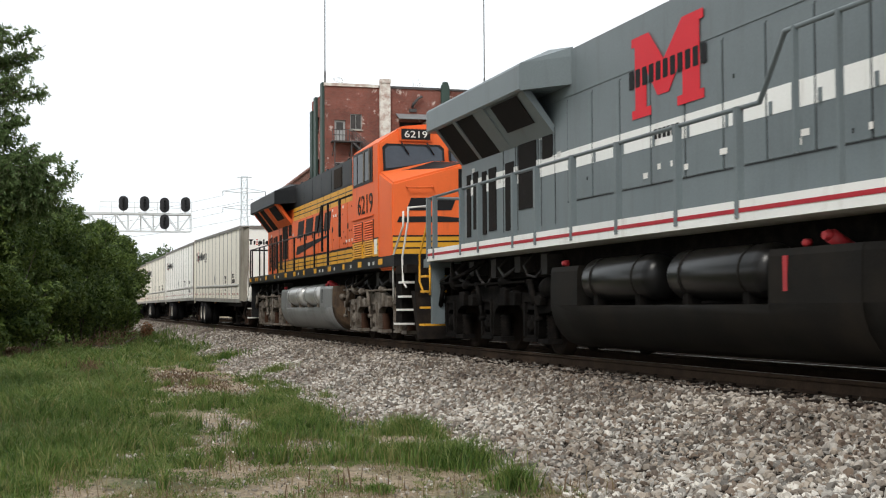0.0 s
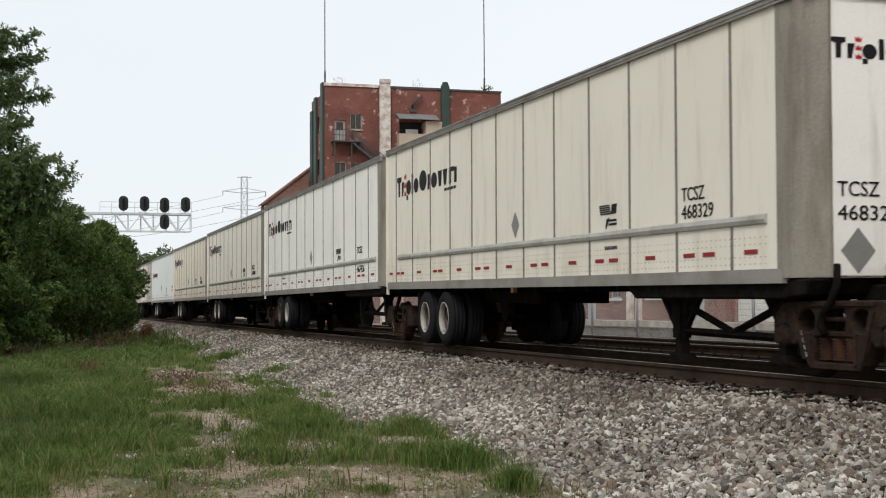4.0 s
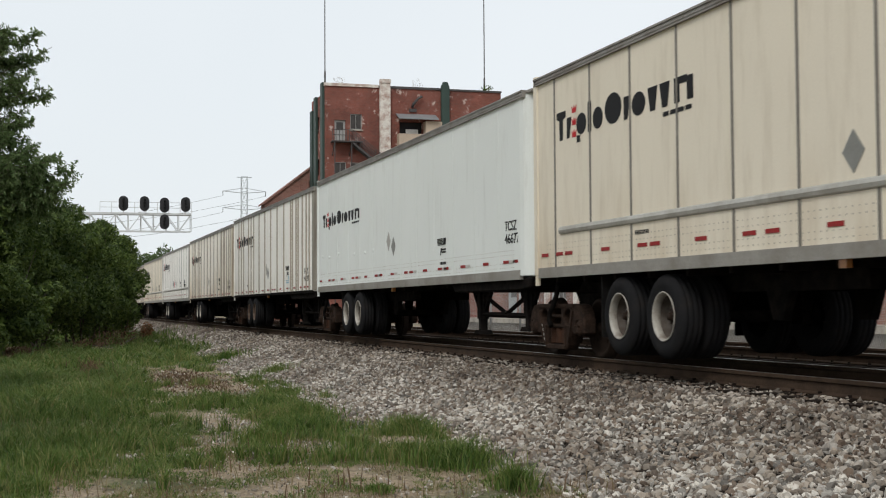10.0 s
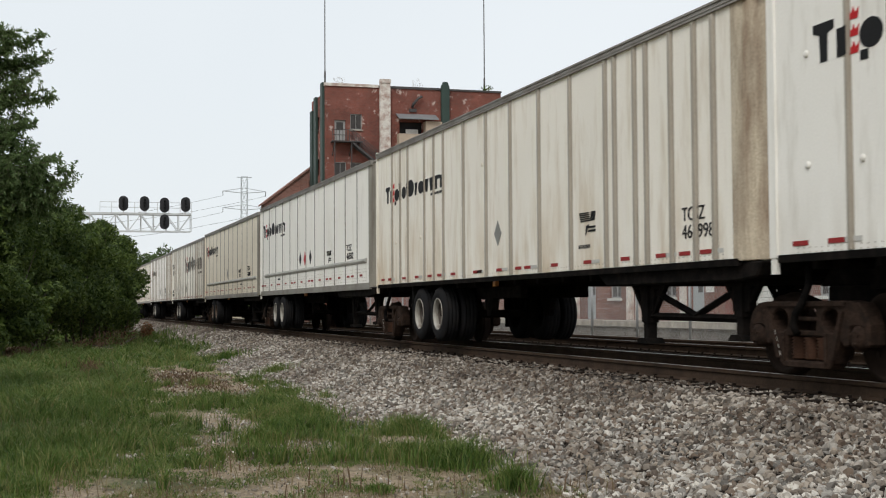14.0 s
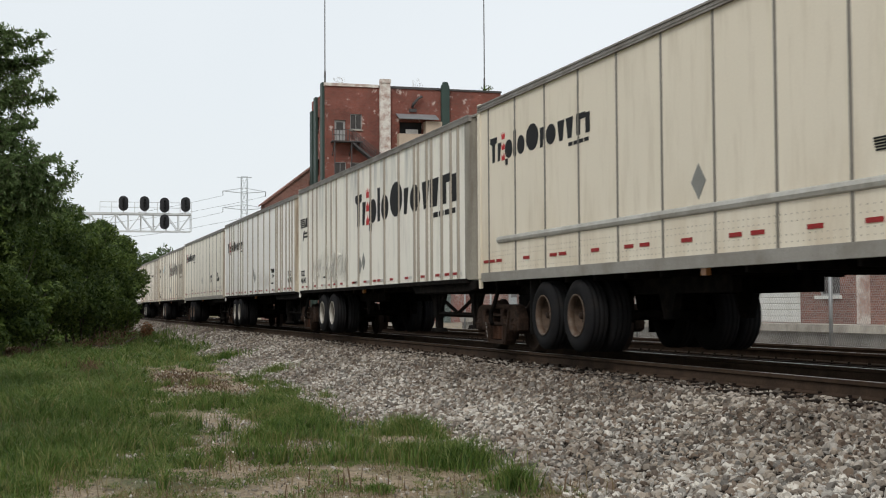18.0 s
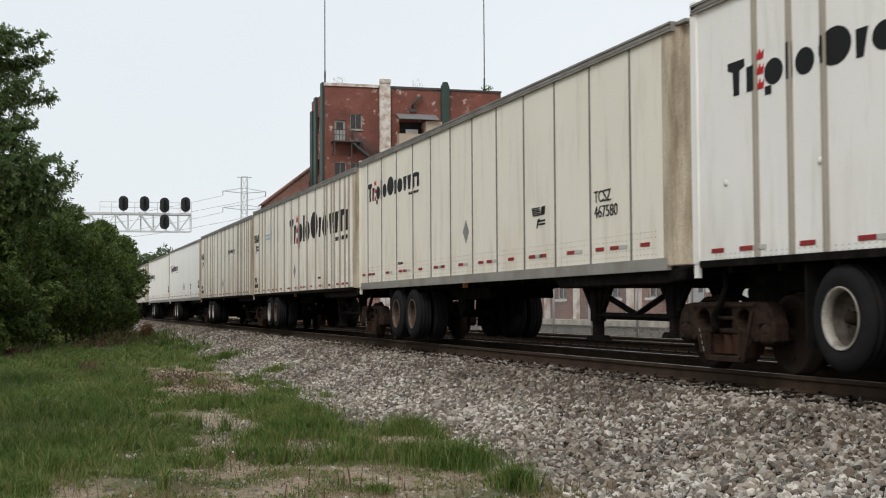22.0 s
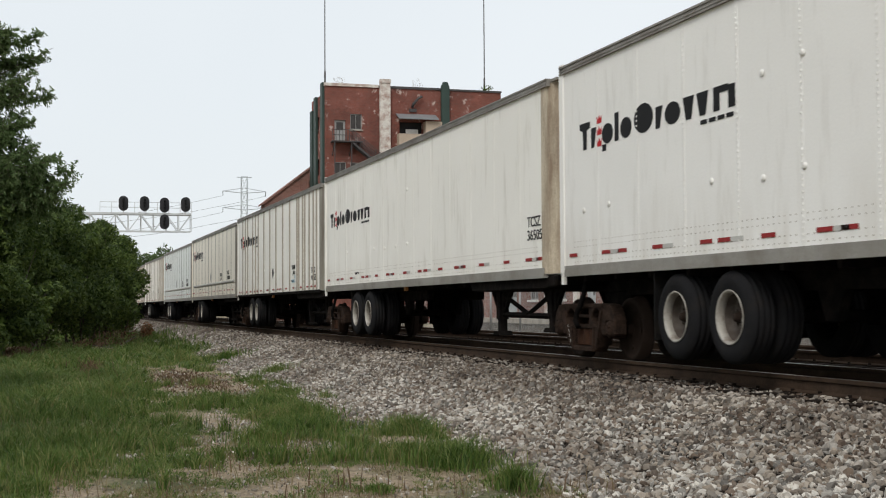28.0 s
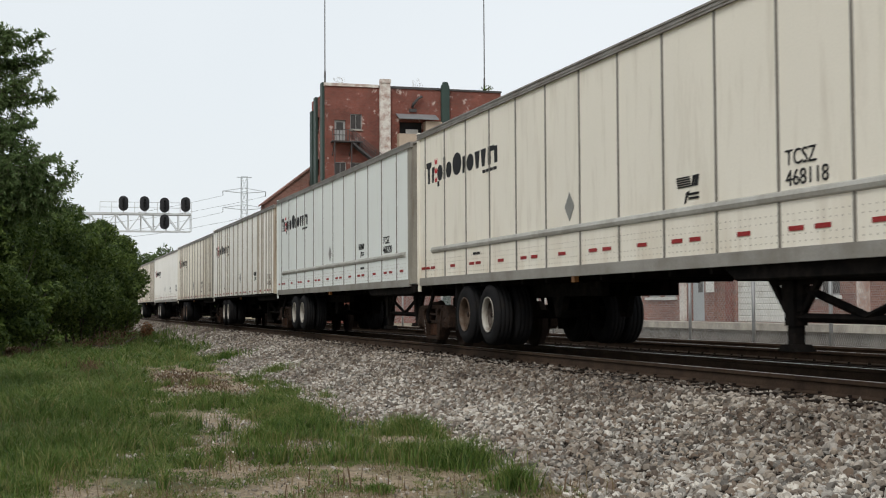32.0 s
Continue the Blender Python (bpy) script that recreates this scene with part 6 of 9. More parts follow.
# side, paint, number, nose, mark (x, z, width, height), placards, extra
TRAILERS = [
    ("plate", "cream", "468329", "grey", (0.83, 3.02, 4.2, 0.40), [(8.0, 2.10, GREY_INK)], {"belt": 1}),
    ("plate", "white", "467426", "grey", (0.83, 3.05, 4.2, 0.40), [(8.0, 2.10, GREY_INK)], {"belt": 1, "low": 1}),
    ("plate", "cream", "468448", "grey", (0.83, 3.05, 4.2, 0.40), [(8.0, 2.10, GREY_INK)], {"belt": 1}),
    ("plate", "beige", "468393", "grey", (0.83, 3.05, 4.2, 0.40), [(8.0, 2.10, GREY_INK)], {"belt": 1}),
    ("lap", "cool", "466771", "self", (0.65, 2.80, 4.3, 0.33), [(8.0, 2.0, GREY_INK), (7.6, 2.12, PALE_BAR)], {}),
    ("rib", "white", "464244", "grey", (0.76, 2.98, 4.28, 0.37), [(8.1, 1.86, GREY_INK), (7.8, 1.98, PALE_BAR)], {"blue": 1, "axle": 3.85}),
    ("rib", "stained", "464998", "rust", (0.76, 2.92, 4.28, 0.34), [(8.05, 1.90, GREY_INK)], {}),
    ("plate", "white", "468502", "grey", (0.83, 3.05, 4.2, 0.40), [(8.2, 2.10, RED_INK), (7.5, 2.12, INK), (9.0, 2.12, INK)], {"belt": 1, "shift": -0.27}),
    ("plate", "beige", "468467", "grey", (0.83, 3.05, 4.2, 0.40), [(8.0, 2.10, GREY_INK)], {"belt": 1, "shift": -0.27}),
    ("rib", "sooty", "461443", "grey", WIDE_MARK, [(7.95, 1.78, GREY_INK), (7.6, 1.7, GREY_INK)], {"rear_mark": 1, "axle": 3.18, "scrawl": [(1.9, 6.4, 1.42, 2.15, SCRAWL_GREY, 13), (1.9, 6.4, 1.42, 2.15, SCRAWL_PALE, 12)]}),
    ("rib", "pale", "464718", "rust", (0.76, 2.92, 4.28, 0.36), [(7.9, 1.78, GREY_INK), (7.55, 1.95, GREY_INK)], {"axle": 2.75, "scrawl": [(8.4, 11.3, 1.4, 1.95, SCRAWL_PALE, 9)]}),
    ("plate", "cream", "467580", "rust", (0.79, 3.08, 4.3, 0.40), [(8.0, 2.02, GREY_INK)], {"axle": 3.18}),
    ("rib", "stained", "461405", "rust", WIDE_MARK, [(7.95, 1.80, GREY_INK)], {"rear_mark": 1, "blue": 1}),
    ("rib", "stained", "461855", "rust", (9.46, 2.88, 2.1, 0.17), [(8.0, 1.75, GREY_INK)], {"rear_mark": 1}),
    ("lap", "pale", "466330", "rust", (0.65, 2.82, 4.3, 0.36), [(8.0, 1.90, GREY_INK), (8.6, 1.86, PALE_BAR)], {}),
    ("lap", "white", "365054", "rust", (0.62, 2.75, 4.3, 0.34), [], {"plain": 1}),
    ("rib", "white", "464525", "grey", (0.76, 2.94, 4.28, 0.36), [(8.05, 1.86, INK)], {"blue": 1}),
    ("plate", "cream", "468118", "grey", (0.83, 3.05, 4.2, 0.40), [(8.0, 2.10, GREY_INK)], {"belt": 1, "shift": -0.27}),
    ("plate", "cool", "468220", "grey", (0.83, 3.05, 4.2, 0.40), [(8.0, 2.10, GREY_INK)], {"belt": 1}),
    ("rib", "white", "464611", "rust", (0.76, 2.94, 4.28, 0.36), [(8.05, 1.86, GREY_INK)], {}),
    ("rib", "cream", "464307", "grey", (0.76, 2.94, 4.28, 0.36), [(8.05, 1.86, GREY_INK)], {}),
    ("lap", "white", "466125", "self", (0.65, 2.82, 4.3, 0.36), [(8.0, 1.90, GREY_INK)], {}),
    ("rib", "cream", "464820", "grey", (0.76, 2.94, 4.28, 0.36), [(8.05, 1.86, GREY_INK)], {}),
]
# vans with rusty wheels, axle by axle
RUSTED = {1: (1, 0), 5: (1, 1), 8: (1, 1), 11: (1, 1), 12: (0, 1), 17: (1, 0), 20: (1, 1)}
LABELS = {"plate": "{} box trailer with flat sheets, thin joint strips",
          "rib": "{} box trailer with raised riveted ribs on rail bogies",
          "lap": "{} box trailer with smooth riveted sides on rail bogies"}
TONE = {"pale": "chalky white", "stained": "rust-stained cream", "sooty": "soot-streaked white", "white": "dirty white", "cool": "cool white", "cream": "cream-coloured", "beige": "stained beige", "grey": "greyish cream"}


def build_trailer(k, style, tone, number, nose, mark, signs, extra):
    label = LABELS[style].format(TONE[tone]) + (", belt rail" if extra.get("belt") else "")
    top = thing("freight_trailer", label, "trailer", "trailers of the train")
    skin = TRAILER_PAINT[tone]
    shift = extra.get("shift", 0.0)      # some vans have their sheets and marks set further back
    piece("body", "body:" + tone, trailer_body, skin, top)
    piece("roof", "roof", roof_sheet, ALLOY, top)
    piece("nose_rail", "nose_rail", nose_rail, ALLOY, top)
    nose_skin = {"grey": GREY_NOSE, "rust": RUSTY_NOSE, "self": skin}[nose]
    for side in (-1, 1):
        piece("top_rail", f"top_rail:{side}", lambda: top_rail(side), ALLOY, top, label="grey aluminium top rail")
        low = 0.045 if style == "rib" else 0.115
        piece("sill_rail", f"sill_rail:{side}:{low}", lambda: sill_rail(side, low), UNDER if style == "rib" else SILL_ALLOY, top)
        piece("nose_corner", f"nose_corner:{side}:{nose}:{tone if nose == 'self' else ''}", lambda: nose_corner(side), nose_skin, top)
        worn = RUSTY_NOSE if (extra.get("rear_mark") and nose == "rust") else skin
        piece("tail_post", f"tail_post:{side}:{worn.name}", lambda: tail_post(side), worn, top)
        piece("rear_door", f"rear_door:{side}:{tone}", lambda: rear_door(side), skin, top)
        for x in {"plate": PLATE, "rib": RIBS, "lap": LAPS}[style]:
            name, form, m = {"plate": ("joint_strip", thin_post, ALLOY_DARK), "rib": ("side_rib", rib_post, RIB_GREY),
                             "lap": ("riveted_lap", rivet_seam, skin)}[style]
            if style == "rib" and x < 6:
                key, fm = f"{name}:{x:.2f}:n", (lambda: rib_post(x, 0.04))
            else:
                key, fm = f"{name}:{x:.2f}:{tone if style == 'lap' else ''}", (lambda: form(x))
            piece(name, key, fm, m, top, pose(x + shift, side * 1.3, 0, 0, 0, 0 if side < 0 else 180))
        if extra.get("belt"):
            piece("belt_rail", f"belt_rail:{side}", lambda: belt_rail(side), BELT, top, label="rounded belt rail")
        piece("chassis_beam", f"chassis_beam:{side}", lambda: chassis_beam(side), UNDER, top)
    piece("tail_header", "tail_header", tail_header, ALLOY, top)
    for i in range(12):
        piece("cross_member", "cross_member", cross_member, UNDER, top, pose(0.6 + 1.0 * i, 0, 0))
    piece("nose_frame", "nose_frame", nose_frame, UNDER, top)
    # reflective tape along the sill
    z = {"plate": 1.465, "rib": 1.315, "lap": 1.425}[style]
    rng = random.Random(40 + k)
    spots = {"plate": [0.35, 0.9, 1.25, 2.5, 3.6, 3.95, 5.1, 6.15, 6.6, 7.7, 8.8, 9.25, 10.3, 11.23, 11.67, 12.74, 13.74, 14.2, 15.1],
             "rib": [0.5, 1.1, 2.25, 3.2, 4.1, 4.75, 5.6, 6.9, 7.1, 8.1, 9.0, 9.4, 10.5, 11.7, 12.9, 13.9, 14.5, 15.0],
             "lap": [0.4, 1.5, 2.0, 3.0, 4.2, 4.6, 5.5, 6.5, 6.9, 7.9, 9.0, 9.4, 10.4, 11.4, 11.8, 12.8, 14.05, 15.05, 15.5]}[style]
    for i, x in enumerate(spots):
        piece("reflector", "reflector_red", tape(0.27), RED_TAPE, top, pose(x + (shift if x > 0.5 else 0), -1.303, z), "red reflective tape")
        if style != "plate" or extra.get("belt") is None:
            if i % 2:
                piece("reflector", "reflector_pale", tape(0.26), PALE_TAPE, top, pose(x + 0.27, -1.303, z), "pale reflective tape")
    if style != "plate":
        for i in range(9):
            x = 0.7 + 0.93 * i + rng.uniform(-0.1, 0.1)
            for zz in (2.05 + rng.uniform(-0.05, 0.05), 3.15 + rng.uniform(-0.05, 0.05)):
                over_mark = mark[0] - 0.1 < x < mark[0] + mark[2] + 0.1 and abs(zz - mark[1] - 0.2) < 0.5
                if rng.random() < 0.5 and not over_mark:
                    piece("vent_cap", "vent_cap:" + tone, knob, skin, top, pose(x, -1.302, zz - 0.06 * i / 9))
    if style == "rib":
        tagged(piece("rivet_strip", "rivet_strip:rib", lambda: rivet_rows(1.225, (0.0, 0.045)), RIB_GREY, top), "rows of small rivet heads", kind="stuff")
    if style != "rib":
        tagged(piece("rivet_strip", f"rivet_strip:{style}", lambda: rivet_rows(1.34 if style == "plate" else 1.33), RIB_GREY, top), "rows of small rivet heads", kind="stuff")
    # marks and numbers
    x, zz, w, h = mark
    brand_shapes(top, x + shift, zz, w, h, ribs=RIBS if style == "rib" else ())
    nx = 14.45 if style == "rib" else (13.57 + shift if style == "plate" else 15.0)
    nz = {"plate": 2.02, "rib": 1.62, "lap": 1.85}[style]
    if extra.get("rear_mark"):
        nx, nz = 0.25, 1.56
        railway_mark(top, 0.20, 2.98, 0.90)
    elif not extra.get("plain"):
        railway_mark(top, 11.27 + shift if style != "rib" else 11.47, 2.06 if style == "plate" else 1.86, 0.44, extra.get("blue"))
    if extra.get("low"):
        words_part("TCSZ", nx, -1.304, 1.98, 0.54, 0.155, INK, top)
        words_part(number, nx, -1.304, 1.545, 0.74, 0.155, INK, top)
    else:
        words_part("TCSZ", nx, -1.304, nz + 0.06, 0.54, 0.155, INK, top)
        words_part(number, nx, -1.304, nz - 0.14, 0.74, 0.155, INK, top)
    if extra.get("blue") and extra.get("rear_mark"):
        # two blue stripes that end in a hooked arc
        logo = piece("second_mark", "second_mark", flat([(0, 0), (0.95, 0), (0.95, 0.06), (0, 0.06)]), BLUE_INK, top, pose(2.75, -1.306, 2.96), "faded blue striped mark")
        piece("mark_stripe", "second_stripe", flat([(0, 0.11), (0.95, 0.11), (0.95, 0.17), (0, 0.17)]), BLUE_INK, logo)
        arc = [(0.97 + 0.22 * math.cos(q), 0.17 + 0.26 * math.sin(q)) for q in [0.3 * i - 0.2 for i in range(9)]]
        arc += [(0.97 + 0.14 * math.cos(q), 0.17 + 0.17 * math.sin(q)) for q in [0.3 * i - 0.2 for i in reversed(range(9))]]
        piece("mark_stripe", "second_arc", flat(arc), BLUE_INK, logo)
    bm = B()
    for i in range(8):
        box(bm, i * 0.05, i * 0.05 + 0.032, 0, 0.004, 0, 0.05)
    part("small_stencil", bm, INK, top, at=(3.4 if k % 2 else 11.4, -1.304, 1.60 if style == "plate" else 1.50))
    for sx, sz, m in signs:
        placard(top, sx + shift, sz, 0.20, m)
    for j, (x0, x1, z0, z1, m, n) in enumerate(extra.get("scrawl", ())):
        tagged(part("scrawl", scrawl(x0, x1, z0, z1, n, 70 + k + 9 * j, 0.010 * j), m, top), "faint painted-over scrawl", kind="stuff")
    # running gear
    for i, (x, foot) in enumerate(((12.92, 0.26), (15.25, 0.34))):
        half = 0.52 if i == 0 else 0.44
        for side in (-1, 1):
            gear = piece("landing_gear", f"gear_plate:{i}:{side}", gear_plate(x - half, x + half, foot, side), UNDER, top)
            piece("leg", f"gear_leg:{i}:{side}", gear_leg(x, foot, side), UNDER, gear)
            piece("foot", f"gear_foot:{i}:{side}", gear_foot(x, foot, side), UNDER, gear)
    for side in (-1, 1):
        y = side * 0.98
        for j, (p, q) in enumerate((((13.0, y, 0.60), (15.2, y, 0.58)), ((13.15, y, 0.88), (14.15, y, 0.61)), ((14.15, y, 0.61), (15.05, y, 0.88)))):
            piece("brace", f"gear_brace:{side}:{j}", bar_between(p, q), UNDER, top)
    first = extra.get("axle", {"plate": 2.88, "rib": 3.35, "lap": 3.42}[style])
    for n_axle, x in enumerate((first, first + 1.25)):
        rim_skin = RIM_RUST if RUSTED.get(k, (0, 0))[n_axle] else RIM
        for side in (-1, 1):
            for j, depth in enumerate((1.285, 0.95)):
                wheel = piece("wheel", "tyre_core", axle_stub, UNDER, top, pose(x, side * depth, 0.60, 0, 0, 0 if side < 0 else 180))
                piece("tyre", "tyre", tyre_mesh, RUBBER, wheel)
                if not j:
                    piece("rim", "rim:" + rim_skin.name, rim_mesh, rim_skin, wheel)
                    piece("disc", "wheel_disc:" + rim_skin.name, disc_mesh, DISC_RUST if rim_skin is RIM_RUST else DISC, wheel)
                    piece("hub", "wheel_hub", hub_mesh, WHEEL_STEEL, wheel)
        piece("axle", "axle", axle_tube, UNDER, top, pose(x, 0, 0.60))
    for side in (-1, 1):
        piece("mudguard", f"mudguard:{side}", lambda: mud_flap(side), FLAP, top, pose(first - 3.07, 0, 0))
    piece("marker_lamp", "marker_lamp", lamp_block, AMBER, top, pose(7.75, -1.24, SILL - 0.06), "amber side marker lamp")
    return top


def scrawl(x0, x1, z0, z1, n, seed, lift=0.0):
    """Faint looping strokes of a rubbed-out scrawl, a hair above the side sheet."""
    rr = random.Random(seed)
    bm = B()
    for i in range(n):
        cx, cz = x0 + (x1 - x0) * (i + rr.random()) / n, rr.uniform(z0 + 0.15, z1 - 0.15)
        a, w, h = rr.uniform(0, 6), rr.uniform(0.12, 0.34), rr.uniform(0.12, (z1 - z0) / 2)
        pts = []
        for j in range(14):
            u = a + j * 0.42
            pts.append((cx + w * math.cos(u) + 0.02 * j * w, cz + h * math.sin(u * 1.3)))
        wide = rr.uniform(0.010, 0.022)
        rows = []
        for j, (px, pz) in enumerate(pts):
            (ax, az), (bx, bz) = pts[max(0, j - 1)], pts[min(len(pts) - 1, j + 1)]
            dx, dz = bx - ax, bz - az
            q = math.hypot(dx, dz) or 1
            ox, oz = -dz / q * wide, dx / q * wide
            y = -1.303 - lift - 0.0006 * i - 0.0002 * j
            rows.append((bm.verts.new((px + ox, y, pz + oz)), bm.verts.new((px - ox, y, pz - oz))))
        for u, w in zip(rows, rows[1:]):
            bm.faces.new((u[0], w[0], w[1], u[1]))
    bmesh.ops.recalc_face_normals(bm, faces=bm.faces)
    return bm


def axle_stub():
    bm = B()
    rod(bm, (0, 0.20, 0), (0, 0.30, 0), 0.13, seg=12)
    return bm


def axle_tube():
    bm = B()
    rod(bm, (0, -0.95, 0), (0, 0.95, 0), 0.075, seg=10)
    box(bm, -0.12, 0.12, -0.62, -0.48, -0.1, 0.35)
    box(bm, -0.12, 0.12, 0.48, 0.62, -0.1, 0.35)
    return bm


def mud_flap(side):
    bm = B()
    y0, y1 = (-1.26, -0.68) if side < 0 else (0.68, 1.26)
    box(bm, 2.44, 2.47, y0, y1, 0.32, 1.12)
    return bm


def lamp_block():
    bm = B()
    box(bm, -0.06, 0.06, -0.03, 0.03, -0.05, 0.05)
    return bevelled(bm, 0.01, 1)


# ---- the rail bogies under the joints ----
def side_frame(side):
    """A one-piece cast truck side: flat top, jaws over the bearings, round openings and a spring window."""
    y0, y1 = (side * 1.0 - 0.09, side * 1.0 + 0.09)
    half = [(0.72, 0.765), (0.90, 0.745), (1.00, 0.66), (1.06, 0.54), (1.06, 0.35), (0.985, 0.33), (0.97, 0.52), (0.80, 0.53), (0.75, 0.50), (0.73, 0.34), (0.66, 0.33), (0.60, 0.40), (0.47, 0.17), (0.40, 0.11)]
    outline = half + [(-x, z) for x, z in reversed(half)]
    holes = []
    for d in (-1, 1):
        holes.append([(d * (0.45 + 0.15 * math.cos(2 * math.pi * i / 14)), 0.575 + 0.115 * math.sin(2 * math.pi * i / 14)) for i in range(14)])
    holes += [[(-0.35, 0.18), (0.35, 0.18), (0.32, 0.42), (-0.32, 0.42)], [(-0.19, 0.475), (0.19, 0.475), (0.20, 0.565), (-0.20, 0.565)], [(-0.20, 0.61), (0.20, 0.61), (0.18, 0.69), (-0.18, 0.69)]]
    bm = B()
    edges = []
    for loop in [outline] + holes:
        vs = [bm.verts.new((x, y0, z)) for x, z in loop]
        edges += [bm.edges.new((vs[i], vs[(i + 1) % len(vs)])) for i in range(len(vs))]
    bmesh.ops.triangle_fill(bm, use_beauty=True, edges=edges)
    got = bmesh.ops.extrude_face_region(bm, geom=list(bm.faces))
    for v in got["geom"]:
        if isinstance(v, bmesh.types.BMVert):
            v.co.y = y1
    bmesh.ops.recalc_face_normals(bm, faces=bm.faces)
    bmesh.ops.dissolve_limit(bm, angle_limit=0.02, verts=bm.verts, edges=bm.edges)
    bmesh.ops.bevel(bm, geom=[e for e in bm.edges if e.calc_face_angle(0) > 0.6], offset=0.014, segments=1, affect="EDGES")
    # raised rims and ribs on both faces
    for e0, e1 in ((y0 - 0.022, y0), (y1, y1 + 0.022)):
        box(bm, -0.70, 0.70, e0, e1, 0.715, 0.75)
        box(bm, -0.36, 0.36, e0, e1, 0.12, 0.165)
        for d in (-1, 1):
            box(bm, d * 0.375 - 0.02, d * 0.375 + 0.02, e0, e1, 0.17, 0.45)
            prism(bm, [(d * 0.62, 0.66), (d * 0.68, 0.66), (d * 0.50, 0.20), (d * 0.44, 0.20)][::d], "y", e0, e1)
    return bm


def coil(x, side):
    def build():
        bm = B()
        rows = []
        for i in range(15):
            rows.append((0.19 + 0.225 * i / 14, 0.098 if i % 2 else 0.072))
        turned(bm, rows, (x, side * 0.99, 0), axis="z", seg=12)
        return bm
    return build


def bearing(x, side):
    def build():
        bm = B()
        a, b = side * 0.88, side * 1.13
        turned(bm, [(a, 0.12), (b - side * 0.04, 0.115), (b - side * 0.02, 0.08), (b, 0.06)], (x, 0, 0.42), axis="y", seg=14)
        for i in range(3):
            an = 2.1 * i + 0.5
            rod(bm, (x + 0.06 * math.cos(an), b - side * 0.03, 0.42 + 0.06 * math.sin(an)), (x + 0.06 * math.cos(an), b + side * 0.015, 0.42 + 0.06 * math.sin(an)), 0.014, seg=6)
        return bm
    return build


def bolster():
    bm = B()
    prism(bm, [(-0.92, 0.46), (0.92, 0.46), (0.86, 0.58), (0.4, 0.72), (-0.4, 0.72), (-0.86, 0.58)], "x", -0.24, 0.24)
    return bevelled(bm, 0.02, 1)


def saddle():
    """The adapter that carries both trailers' ends, with its slanting struts."""
    bm = B()
    box(bm, -0.42, 0.42, -0.55, 0.55, 0.72, 0.92)
    prism(bm, [(-0.75, 0.92), (0.85, 0.92), (0.6, 1.13), (-0.5, 1.13)], "y", -0.45, 0.45)
    return bevelled(bm, 0.02, 1)


def air_hose(side):
    bm = B()
    y = side * 1.06
    pipe(bm, [(0.05, y, 1.10), (0.14, y * 1.06, 0.92), (0.08, y * 1.09, 0.76), (-0.06, y * 1.09, 0.64), (-0.10, y * 1.09, 0.52), (-0.04, y * 1.08, 0.44)], 0.035)
    return bm


def stencil(side, d):
    bm = B()
    y = side * 1.095
    for i in range(4):
        x0, z0 = 0.44 + 0.03 * i, 0.22 + 0.07 * i
        prism(bm, [(d * (x0 + u), z0 + w) for u, w in ((0, 0), (0.055, 0.006), (0.072, 0.052), (0.016, 0.046))][::d], "y", y - 0.003, y + 0.003)
    return bm


def rail_wheel(side):
    def build():
        bm = B()
        y = side * 0.68
        d = side
        turned(bm, [(y + d * 0.09, 0.10), (y + d * 0.075, 0.14), (y + d * 0.05, 0.33), (y + d * 0.10, 0.36), (y + d * 0.105, 0.415), (y, 0.42), (y - d * 0.01, 0.445),
                    (y - d * 0.04, 0.445), (y - d * 0.045, 0.36), (y - d * 0.01, 0.33), (y - d * 0.01, 0.14), (y - d * 0.05, 0.10)], (0, 0, 0), seg=30)
        for i in range(4):
            a = i * math.pi / 2 + 0.3
            rod(bm, (0.24 * math.cos(a), y + d * 0.06, 0.24 * math.sin(a)), (0.24 * math.cos(a), y + d * 0.075, 0.24 * math.sin(a)), 0.03, seg=8)
        return bm
    return build


def axle_bar():
    bm = B()
    rod(bm, (0, -1.05, 0), (0, 1.05, 0), 0.075, seg=12)
    return bm


def build_bogie(label):
    top = thing("rail_bogie", label, "bogie", "rail bogies of the train")
    for side in (-1, 1):
        piece("side_frame", f"side_frame:{side}", lambda: side_frame(side), CAST, top)
        for x in (-0.22, 0.0, 0.22):
            piece("spring", f"spring:{side}:{x}", coil(x, side), SPRING, top)
        for x in (-0.89, 0.89):
            piece("bearing_cap", f"bearing_cap:{side}:{x}", bearing(x, side), CAST, top)
        piece("air_hose", f"air_hose:{side}", lambda: air_hose(side), UNDER, top)
        for d in (-1, 1):
            piece("stencil", f"stencil:{side}:{d}", lambda: stencil(side, d), PALE_BAR, top, label="white stencilled bar")
    piece("bolster", "bolster", bolster, CAST, top)
    piece("saddle", "saddle", saddle, UNDER, top)
    spinners = []
    for x in (-0.89, 0.89):
        axle = piece("wheelset", "wheelset", axle_bar, WHEEL_STEEL, top, pose(x, 0, 0.42))
        for side in (-1, 1):
            piece("rail_wheel", f"rail_wheel:{side}", rail_wheel(side), WHEEL_STEEL, axle)
        spinners.append(axle)
    return top, spinners


CARRIED, SPUN = [], []
for k, spec in enumerate(TRAILERS):
    CARRIED.append((build_trailer(k, *spec), -k * PITCH))
for k in range(-1, len(TRAILERS)):
    bogie, spinners = build_bogie("rusty cast-steel two-axle rail bogie under a trailer joint")
    off = -k * PITCH + 0.2 if k >= 0 else BOX + 0.08
    CARRIED.append((bogie, off))
    SPUN += [(w, x, off, 0.42) for w, x in zip(spinners, (-0.89, 0.89))]

